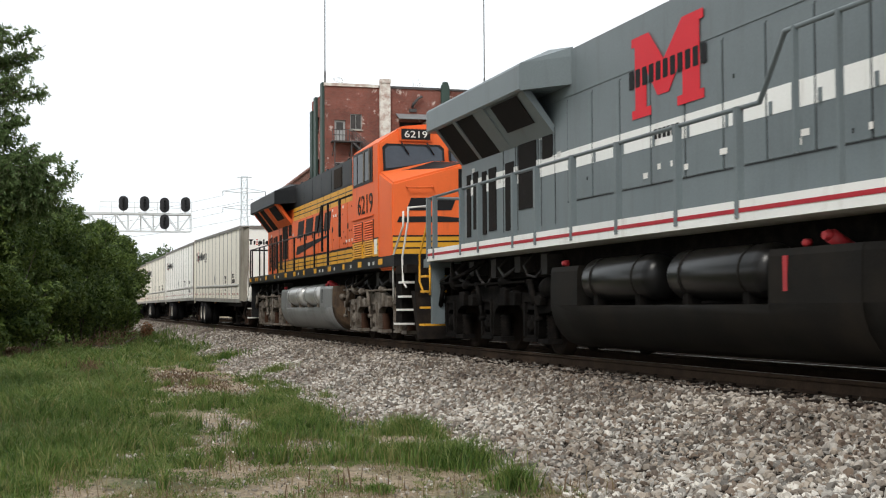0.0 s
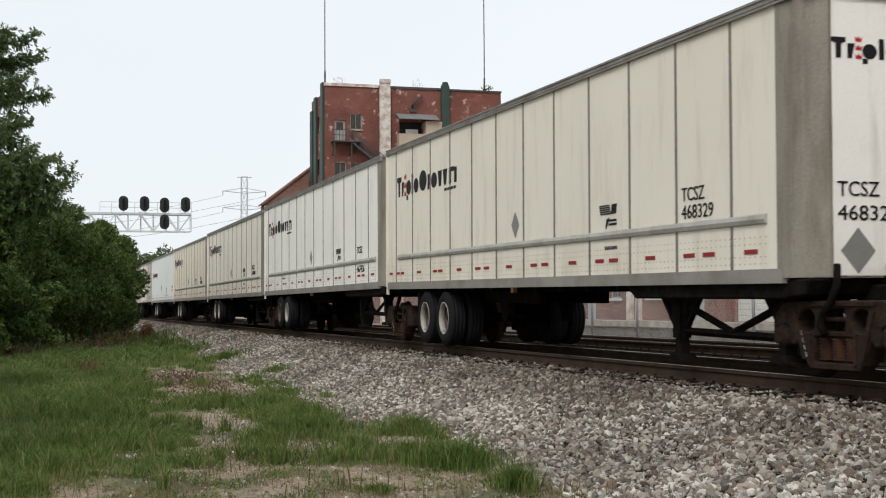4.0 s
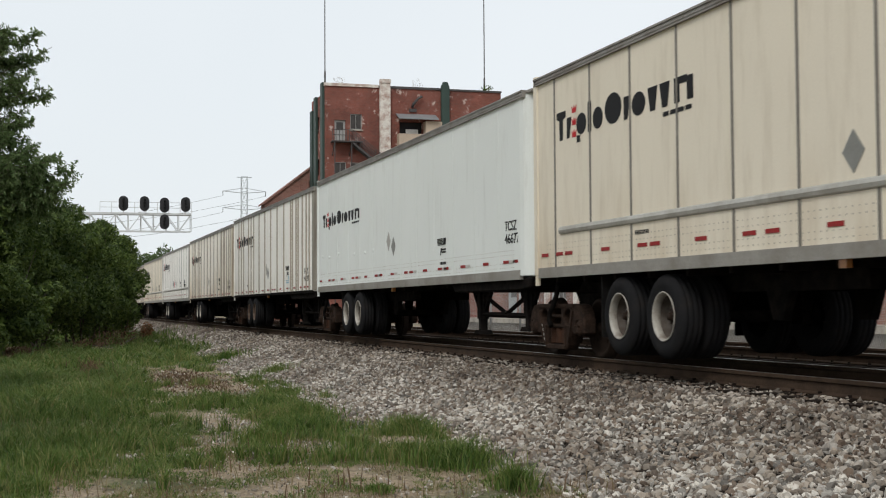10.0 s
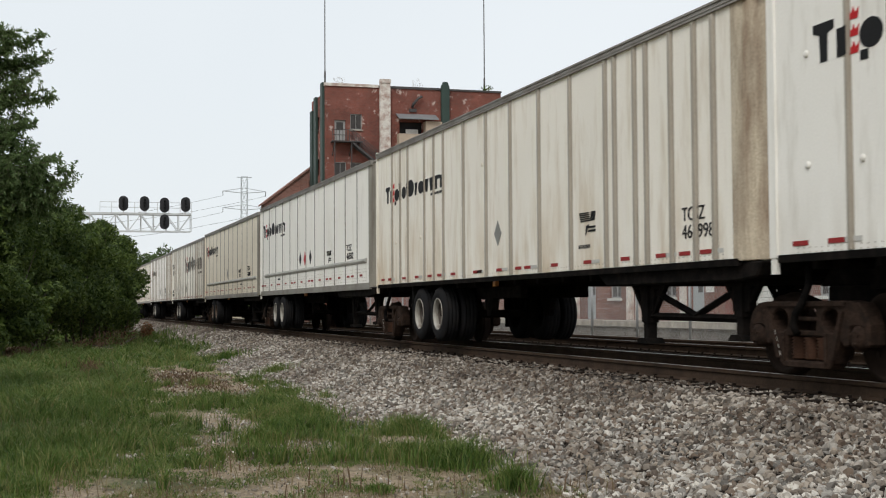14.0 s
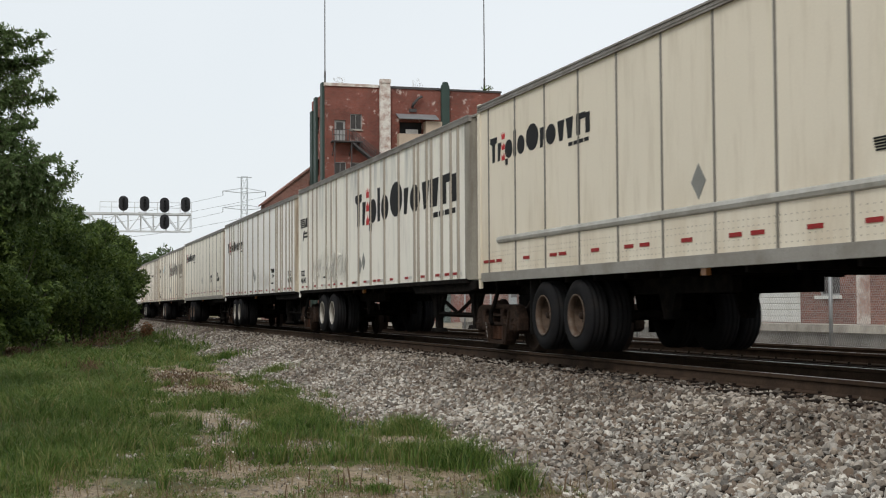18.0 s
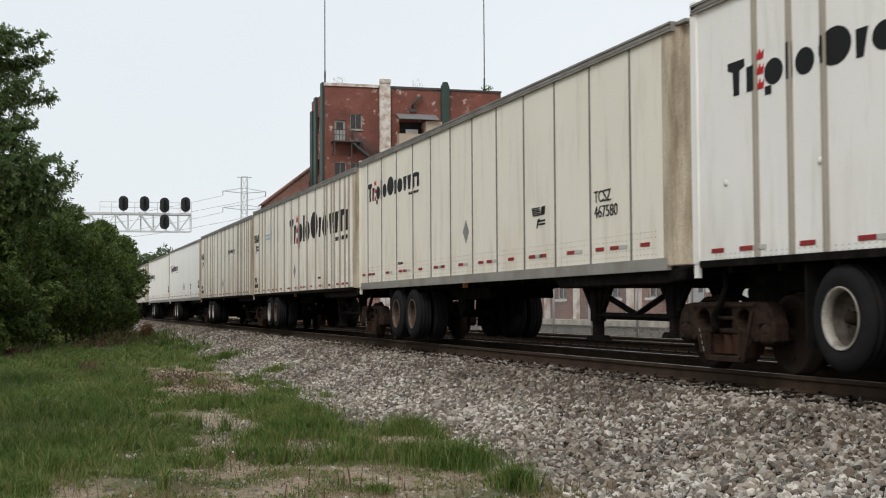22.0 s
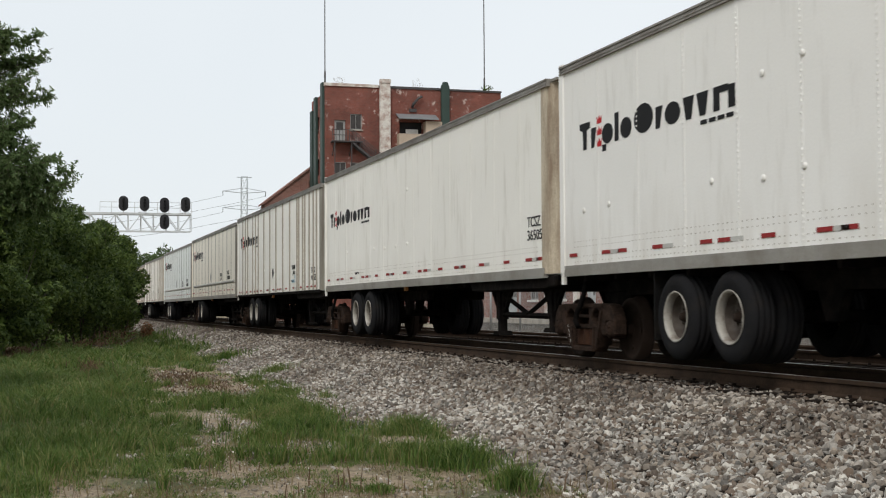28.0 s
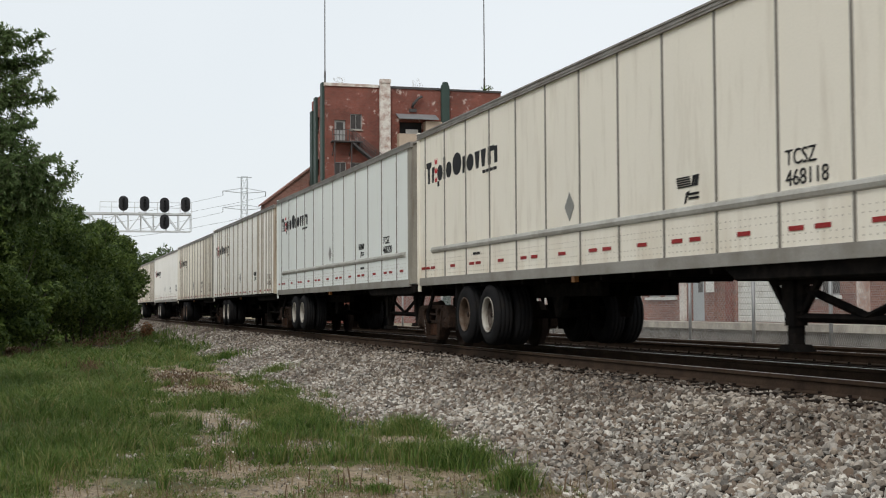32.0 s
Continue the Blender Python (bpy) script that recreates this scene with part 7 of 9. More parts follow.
# the leading trailer's white nose, seen past the engine
lead = CARRIED[0][0]
bm = B()
box(bm, 16.15, 16.165, -1.02, 1.02, SILL + 0.04, roof_at(16) - 0.13)
part("nose_panel", bm, TRAILER_PAINT["white"], lead, "white nose panel with riveted seams")
brand_shapes(lead, 16.17, 3.30, 2.0, 0.20, y=-1.04, turn=90)
words_part("TCSZ", 16.17, -0.98, 1.97, 0.46, 0.145, INK, lead, 90)
words_part("468329", 16.17, -0.98, 1.74, 0.68, 0.145, INK, lead, 90)
placard(lead, 16.172, 1.45, 0.22, GREY_INK, y=-0.76, turn=90)


# ---- the two engines ----
ORANGE = paint("orange_engine_paint", (0.70, 0.125, 0.028), 0.5, spec=0.22, var=0.08, scale=0.8, dirt=(0.30, 0.08, 0.035), dirt_at=0.68, streak=0.5)
YELLOW = paint("golden_yellow_paint", (0.62, 0.31, 0.025), 0.5, spec=0.2, var=0.1, scale=1.0, dirt=(0.25, 0.13, 0.04), dirt_at=0.66)
ENGINE_BLACK = paint("black_engine_paint", (0.0065, 0.007, 0.008), 0.5, var=0.3, scale=1.0, dirt=(0.024, 0.021, 0.019), dirt_at=0.6, spec=0.2)
GRIME_BLACK = paint("grimy_black_steel", (0.011, 0.009, 0.008), 0.8, var=0.4, scale=2.0, dirt=(0.026, 0.019, 0.014), dirt_at=0.55, spec=0.06)
SEAM_DARK = paint("dark_panel_gap", (0.07, 0.02, 0.011), 0.9, var=0.3, scale=3)
SEAM_GREY = paint("dark_grey_panel_gap", (0.03, 0.033, 0.036), 0.9, var=0.3, scale=3)
PIPE_GRIME = paint("greasy_pipework", (0.012, 0.010, 0.009), 0.75, 0.0, var=0.4, scale=3, dirt=(0.04, 0.032, 0.026), dirt_at=0.62)
ENGINE_GREY = paint("slate_grey_engine_paint", (0.125, 0.150, 0.158), 0.4, spec=0.35, var=0.12, scale=0.8, dirt=(0.075, 0.08, 0.082), dirt_at=0.64, streak=0.45)
ENGINE_WHITE = paint("white_stripe_paint", (0.74, 0.74, 0.71), 0.45, var=0.06, scale=1.0, dirt=(0.42, 0.38, 0.33), dirt_at=0.66, streak=0.5)
STRIPE_RED = paint("red_stripe_paint", (0.36, 0.02, 0.03), 0.5, spec=0.2, var=0.1, scale=2.0)
MARK_RED = paint("bright_red_mark", (0.60, 0.022, 0.035), 0.5, spec=0.15, var=0.06, scale=1.0)
GRILLE = paint("dark_radiator_screen", (0.012, 0.010, 0.009), 0.8, var=0.3, scale=8, grain=90, bump=0.3, spec=0.1)
SCREEN_BROWN = paint("brown_intake_screen", (0.030, 0.022, 0.017), 0.85, var=0.25, scale=5, grain=90, bump=0.3, spec=0.1)
TRUCK_GREY = paint("dusty_silver_castings", (0.19, 0.165, 0.138), 0.7, 0.05, var=0.35, scale=2.5, dirt=(0.045, 0.031, 0.021), dirt_at=0.5, bump=0.4, spec=0.2)
TRUCK_BLACK = paint("grimy_black_castings", (0.007, 0.0064, 0.006), 0.8, var=0.4, scale=2.5, dirt=(0.018, 0.015, 0.013), dirt_at=0.6, bump=0.3, spec=0.03)
TANK_GREY = paint("silver_grey_tank", (0.21, 0.213, 0.212), 0.42, 0.3, var=0.25, scale=1.0, dirt=(0.10, 0.075, 0.055), dirt_at=0.58, streak=0.4)
TANK_GRIME = paint("brown_tank_grime", (0.085, 0.055, 0.034), 0.8, 0.0, var=0.4, scale=2.0, dirt=(0.03, 0.02, 0.014), dirt_at=0.5, spec=0.15)
TANK_BLACK = paint("grimy_black_tank", (0.010, 0.009, 0.008), 0.6, var=0.35, scale=1.0, dirt=(0.017, 0.014, 0.011), dirt_at=0.56, spec=0.06)
AIR_SILVER = paint("silver_reservoir_paint", (0.46, 0.455, 0.44), 0.32, 0.55, var=0.12, scale=1.5, dirt=(0.20, 0.17, 0.14), dirt_at=0.62, streak=0.4)
AIR_BLACK = paint("glossy_black_reservoir", (0.007, 0.007, 0.007), 0.28, var=0.2, scale=1.5, dirt=(0.014, 0.012, 0.011), dirt_at=0.6, spec=0.25)
GLASS_CAB = paint("cab_glass", (0.035, 0.045, 0.06), 0.05, var=0.2, scale=1.2)
GLASS_DARK = paint("dark_cab_glass", (0.012, 0.013, 0.015), 0.12, var=0.2, scale=1.2, spec=0.06)
LAMP_GLASS = paint("headlamp_glass", (0.75, 0.76, 0.76), 0.1, 0.4, var=0.05)
GRAB_WHITE = paint("white_handrail_paint", (0.70, 0.68, 0.64), 0.5, var=0.1, scale=3)
RED_CAP = paint("red_filler_cap", (0.34, 0.025, 0.03), 0.5, spec=0.3, var=0.2, scale=4)

SCHEMES = {
    "orange": dict(body=ORANGE, top=ENGINE_BLACK, wing=ENGINE_BLACK, sill=ENGINE_BLACK, truck=TRUCK_GREY, tank=TANK_GREY, rail=ENGINE_BLACK, grab=GRAB_WHITE,
                   label="orange, yellow and black diesel locomotive hauling trailers"),
    "grey": dict(body=ENGINE_GREY, top=ENGINE_GREY, wing=ENGINE_GREY, sill=ENGINE_WHITE, truck=TRUCK_BLACK, tank=TANK_BLACK, rail=ENGINE_GREY, grab=YELLOW,
                 label="slate-grey diesel locomotive with white and red stripes"),
}
AXLES = (0.85, 2.9, 4.95, 15.15, 17.2, 19.25)


def blk(x0, x1, y0, y1, z0, z1, bevel=0.0):
    bm = B()
    box(bm, x0, x1, y0, y1, z0, z1)
    return bevelled(bm, bevel, 1) if bevel else bm


def plate_with_holes(outline, holes, y0, y1, bevel=0.015):
    """A flat casting in the x-z plane between y0 and y1, with openings through it."""
    bm = B()
    edges = []
    for loop in [outline] + list(holes):
        vs = [bm.verts.new((x, y0, z)) for x, z in loop]
        edges += [bm.edges.new((vs[i], vs[(i + 1) % len(vs)])) for i in range(len(vs))]
    bmesh.ops.triangle_fill(bm, use_beauty=True, edges=edges)
    got = bmesh.ops.extrude_face_region(bm, geom=list(bm.faces))
    for v in got["geom"]:
        if isinstance(v, bmesh.types.BMVert):
            v.co.y = y1
    bmesh.ops.recalc_face_normals(bm, faces=bm.faces)
    bmesh.ops.dissolve_limit(bm, angle_limit=0.02, verts=bm.verts, edges=bm.edges)
    return bm


def ring_of(x, z, rx, rz, n=12):
    return [(x + rx * math.cos(2 * math.pi * i / n), z + rz * math.sin(2 * math.pi * i / n)) for i in range(n)]


def truck_frame(xa, side):
    """One cast side of a three-axle truck: a deep arched beam with a pedestal over each axle, pierced by openings."""
    ax = [xa, xa + 2.05, xa + 4.1]
    low = []
    for i, a in enumerate(ax):
        low += [(a - 0.44, 0.66), (a - 0.36, 0.27), (a - 0.30, 0.20), (a + 0.16, 0.20), (a + 0.21, 0.27), (a + 0.27, 0.62)]
        if i < 2:
            low += [(a + 0.36, 0.70), (a + 0.52, 0.74), (a + 1.0, 0.74), (a + 1.3, 0.74), (a + 1.5, 0.71)]
    top = [(ax[2] + 0.70, 0.64), (ax[2] + 0.80, 0.68), (ax[2] + 0.82, 0.82), (ax[2] + 0.40, 0.93), (ax[1] + 1.3, 0.95), (ax[1] + 0.8, 0.98), (ax[1] + 0.40, 1.07), (ax[1] - 0.40, 1.07), (ax[1] - 0.8, 0.98),
           (ax[1] - 1.3, 0.95), (ax[0] - 0.40, 0.93), (ax[0] - 0.82, 0.82), (ax[0] - 0.80, 0.68), (ax[0] - 0.70, 0.64)]
    holes = [[(a - 0.24, 0.30), (a + 0.10, 0.30), (a + 0.12, 0.62), (a + 0.04, 0.68), (a - 0.18, 0.68), (a - 0.26, 0.62)] for a in ax]
    holes += [ring_of(ax[1] + d, 0.85, 0.05, 0.06) for d in (-0.72, 0.72, -1.25, 1.25)]
    y0, y1 = (-1.20, -1.04) if side < 0 else (1.04, 1.20)
    bm = plate_with_holes(low + top, holes, y0, y1)
    e0, e1 = (-1.235, -1.20) if side < 0 else (1.20, 1.235)
    for i, a in enumerate(ax):
        box(bm, a - 0.34, a - 0.27, e0, e1, 0.28, 0.80), box(bm, a + 0.13, a + 0.20, e0, e1, 0.28, 0.80)
        box(bm, a - 0.34, a + 0.20, e0, e1, 0.20, 0.245)
        box(bm, a - 0.30, a + 0.16, e0, e1, 0.80, 0.85)
        if i < 2:
            box(bm, a + 0.45, a + 1.5, e0, e1, 0.755, 0.785)
    return bm


def truck_bracket(x, side, tall=0.22):
    bm = B()
    y0, y1 = (-1.32, -1.20) if side < 0 else (1.20, 1.32)
    prism(bm, [(x - 0.10, 0.74), (x + 0.10, 0.74), (x + 0.14, 0.74 + tall), (x + 0.05, 0.78 + tall), (x - 0.14, 0.76 + tall)], "y", y0, y1)
    return bevelled(bm, 0.012, 1)


def damper(x, z, run, side):
    """A slanting shock absorber with its sleeve."""
    bm = B()
    y = side * 1.30
    rod(bm, (x, y, z), (x + run * 0.6, y, z - 0.34), 0.045, seg=10)
    rod(bm, (x + run * 0.55, y, z - 0.31), (x + run, y, z - 0.56), 0.026, seg=8)
    for a, b in ((x, z), (x + run, z - 0.56)):
        rod(bm, (a, y - 0.05, b), (a, y + 0.05, b), 0.042, seg=10)
    return bm


def brake_can(x, z, side):
    bm = B()
    turned(bm, [(0.0, 0.05), (0.01, 0.12), (0.05, 0.15), (0.22, 0.155), (0.26, 0.13), (0.28, 0.05), (0.42, 0.04)], (x, side * 1.22, z), axis="x", seg=16)
    return bm


def journal(x, side):
    """The square axle box in its opening with a round bolted cap."""
    bm = B()
    d = side
    y0, y1 = (-1.18, -0.98) if d < 0 else (0.98, 1.18)
    box(bm, x - 0.21, x + 0.07, y0, y1, 0.34, 0.60)
    turned(bm, [(d * 1.17, 0.125), (d * 1.21, 0.12), (d * 1.22, 0.09), (d * 1.24, 0.07), (d * 1.24, 0.02)], (x - 0.07, 0, 0.47), axis="y", seg=14)
    for i in range(5):
        a = 1.26 * i + 0.3
        rod(bm, (x - 0.07 + 0.10 * math.cos(a), d * 1.2, 0.47 + 0.10 * math.sin(a)), (x - 0.07 + 0.10 * math.cos(a), d * 1.235, 0.47 + 0.10 * math.sin(a)), 0.014, seg=6)
    return bm


def engine_coil(x, side):
    bm = B()
    rows = [(0.24 + 0.36 * i / 14, 0.112 if i % 2 else 0.08) for i in range(15)]
    turned(bm, rows, (x, side * 1.06, 0), axis="z", seg=12)
    return bm


def brake_pot(x, z, side, length=0.34):
    bm = B()
    y = side * 1.28
    turned(bm, [(0.0, 0.05), (0.01, 0.075), (length * 0.7, 0.075), (length * 0.75, 0.045), (length * 1.4, 0.03)], (x, y, z), axis="x", seg=14)
    return bm


TANK_SIDE = [(-1.42, 1.27), (-1.44, 1.20), (-1.45, 0.98), (-1.45, 0.745), (-1.43, 0.62), (-1.38, 0.48), (-1.29, 0.34), (-1.17, 0.23), (-1.02, 0.17)]
TANK_SHELF = [(-0.95, 1.27), (-0.95, 1.0), (-0.96, 0.75), (-1.445, 0.735), (-1.43, 0.62), (-1.38, 0.48), (-1.29, 0.34), (-1.17, 0.23), (-1.02, 0.17)]


def tank_rings(rows):
    bm = B()
    rings = []
    for x, side, k in rows:
        sec = [(y * k, z) for y, z in side]
        sec += [(-y, z) for y, z in reversed(sec)]
        rings.append([bm.verts.new((x, y, z)) for y, z in sec])
    n = len(rings[0])
    fs = [bm.faces.new(rings[0]), bm.faces.new(rings[-1][::-1])]
    for u, w in zip(rings, rings[1:]):
        for i in range(n):
            f = bm.faces.new((u[i], w[i], w[(i + 1) % n], u[(i + 1) % n]))
            f.smooth = 3 <= i <= 7 or n - 9 <= i <= n - 5
            fs.append(f)
    bmesh.ops.recalc_face_normals(bm, faces=fs)
    return bm


def tank_shell():
    """The fuel tank: rounded lower flanks, and a shelf cut for the air reservoirs on each side."""
    return tank_rings([(6.2, TANK_SIDE, 0.93), (6.32, TANK_SIDE, 1.0), (7.28, TANK_SIDE, 1.0), (7.285, TANK_SHELF, 1.0), (12.145, TANK_SHELF, 1.0), (12.15, TANK_SIDE, 1.0), (13.7, TANK_SIDE, 1.0)])


def tank_end():
    """The tank's rounded, grimy end."""
    return tank_rings([(13.7, TANK_SIDE, 0.995), (13.95, TANK_SIDE, 0.955), (14.15, TANK_SIDE, 0.87), (14.28, TANK_SIDE, 0.74), (14.32, TANK_SIDE, 0.60)])


def reservoir(x0, x1, side):
    bm = B()
    n = 0.07
    turned(bm, [(x0, 0.06), (x0 + 0.03, 0.17), (x0 + n, 0.25), (x0 + 0.16, 0.285), (x1 - 0.16, 0.285), (x1 - n, 0.25), (x1 - 0.03, 0.17), (x1, 0.06)], (0, side * 1.22, 1.07), axis="x", seg=24)
    return bm


def wing_shell():
    """The radiator's overhanging roof: a wide flat lid with cut ends."""
    bm = B()
    prism(bm, [(-1.47, 3.95), (-1.47, 4.36), (-1.0, 4.58), (1.0, 4.58), (1.47, 4.36), (1.47, 3.95)], "x", 0.1, 5.2)
    return bevelled(bm, 0.03, 1)


def wing_cheek(side):
    """The slanting rear end where the lid runs back into the hood."""
    bm = B()
    d = side
    a = [(5.2, d * 1.47, 3.95), (5.2, d * 1.47, 4.36), (5.2, d * 1.0, 4.58), (5.2, d * 0.9, 3.95)]
    b = [(5.9, d * 0.93, 3.95), (5.9, d * 0.93, 4.36), (5.9, d * 0.9, 4.5), (5.9, d * 0.88, 3.95)]
    va, vb = [bm.verts.new(p) for p in a], [bm.verts.new(p) for p in b]
    fs = [bm.faces.new(va), bm.faces.new(vb[::-1])] + [bm.faces.new((va[i], vb[i], vb[(i + 1) % 4], va[(i + 1) % 4])) for i in range(4)]
    bmesh.ops.recalc_face_normals(bm, faces=fs)
    return bm


def slanted(x0, x1, side, y_low=0.93, z_low=3.32, y_high=1.40, z_high=3.95, thick=0.05):
    """A panel that leans outwards from the hood up to the lid."""
    bm = B()
    d = side
    pts = [(d * y_low, z_low), (d * y_high, z_high), (d * (y_high - 0.12), z_high + 0.02), (d * (y_low - 0.1), z_low)]
    prism(bm, pts, "x", x0, x1)
    return bm


def cab_shell():
    bm = B()
    prism(bm, [(-1.5, 1.78), (-1.5, 4.23), (-0.95, 4.60), (-0.4, 4.66), (0.4, 4.66), (0.95, 4.60), (1.5, 4.23), (1.5, 1.78)], "x", 16.2, 18.8)
    for v in bm.verts:
        if v.co.x > 18 and v.co.z > 4:
            v.co.x -= 0.12
    return bevelled(bm, 0.04, 2)


NOSE_REAR = [(-1.49, 3.60), (-0.34, 3.86), (0.34, 3.86), (1.49, 3.60)]
NOSE_FRONT = [(19.76, -1.47, 3.27), (20.19, -0.12, 3.64), (20.19, 0.12, 3.64), (19.76, 1.47, 3.27)]


def nose_shell():
    """The wide gull-winged nose: peaked in the middle, falling to its corners."""
    bm = B()
    va = [bm.verts.new((18.7, y, z)) for y, z in [(-1.49, 1.5)] + NOSE_REAR + [(1.49, 1.5)]]
    vb = [bm.verts.new(q) for q in [(19.76, -1.47, 1.5)] + NOSE_FRONT + [(19.76, 1.47, 1.5)]]
    mid = [bm.verts.new((20.19, -0.12, 1.5)), bm.verts.new((20.19, 0.12, 1.5))]
    fs = [bm.faces.new(va[::-1])]
    fs += [bm.faces.new((va[i], va[i + 1], vb[i + 1], vb[i])) for i in range(5)]
    fs += [bm.faces.new((vb[0], vb[1], vb[2], mid[0])), bm.faces.new((mid[0], vb[2], vb[3], mid[1])), bm.faces.new((mid[1], vb[3], vb[4], vb[5]))]
    fs.append(bm.faces.new((va[0], vb[0], mid[0], mid[1], vb[5], va[5])))
    bmesh.ops.recalc_face_normals(bm, faces=fs)
    return bevelled(bm, 0.04, 2)


def glare_panel():
    """The dull black top of the nose."""
    bm = B()
    lo, hi = 0.004, 0.012
    rows = []
    for k in (lo, hi):
        a = [bm.verts.new((18.8, y * 0.96, z + k - 0.03)) for y, z in NOSE_REAR]
        b = [bm.verts.new((x - 0.08, y * 0.94, z + k + 0.02)) for x, y, z in NOSE_FRONT]
        rows.append(a + b[::-1])
    n = 8
    fs = [bm.faces.new((rows[0][i], rows[0][(i + 1) % n], rows[1][(i + 1) % n], rows[1][i])) for i in range(n)]
    for r in rows:
        fs += [bm.faces.new((r[i], r[i + 1], r[6 - i], r[7 - i])) for i in range(3)]
    bmesh.ops.recalc_face_normals(bm, faces=fs)
    return bm


def leaning_pane(y0, y1, low0, low1, high, thick, grow):
    """A windscreen on the leaning cab front; its lower edge may slope from low0 to low1."""
    def xat(z):
        return 18.8 - 0.12 * max(0.0, (z - 3.6)) / 0.7
    bm = B()
    g = grow
    c = 0.08
    pts = [(y0 - g, low0 - g), (y1 + g, low1 - g), (y1 + g, high + g - c), (y1 + g - c, high + g), (y0 - g + c, high + g), (y0 - g, high + g - c)]
    a = [bm.verts.new((xat(z) + 0.004, y, z)) for y, z in pts]
    b = [bm.verts.new((xat(z) + thick, y, z)) for y, z in pts]
    n = len(pts)
    fs = [bm.faces.new(a), bm.faces.new(b[::-1])] + [bm.faces.new((a[i], b[i], b[(i + 1) % n], a[(i + 1) % n])) for i in range(n)]
    bmesh.ops.recalc_face_normals(bm, faces=fs)
    return bm


def plow():
    bm = B()
    prism(bm, [(20.75, 1.05), (21.0, 1.05), (21.35, 0.12), (21.2, 0.10)], "y", -1.35, 1.35)
    for v in bm.verts:
        v.co.x += 0.35 * (1 - abs(v.co.y) / 1.35)
    return bm


def coupler(x, d):
    bm = B()
    box(bm, min(x, x + d * 0.55), max(x, x + d * 0.55), -0.10, 0.10, 0.72, 0.98)
    prism(bm, [(x + d * 0.45, -0.2), (x + d * 0.75, -0.2), (x + d * 0.85, 0.05), (x + d * 0.6, 0.16), (x + d * 0.45, 0.2)][::d], "z", 0.68, 1.02)
    return bevelled(bm, 0.02, 1)


def louvres(x0, x1, z0, z1, n, y):
    bm = B()
    for i in range(n):
        z = z0 + (z1 - z0) * i / n
        prism(bm, [(y, z), (y - 0.03, z + 0.005), (y, z + (z1 - z0) / n * 0.82)], "x", x0, x1)
    return bm


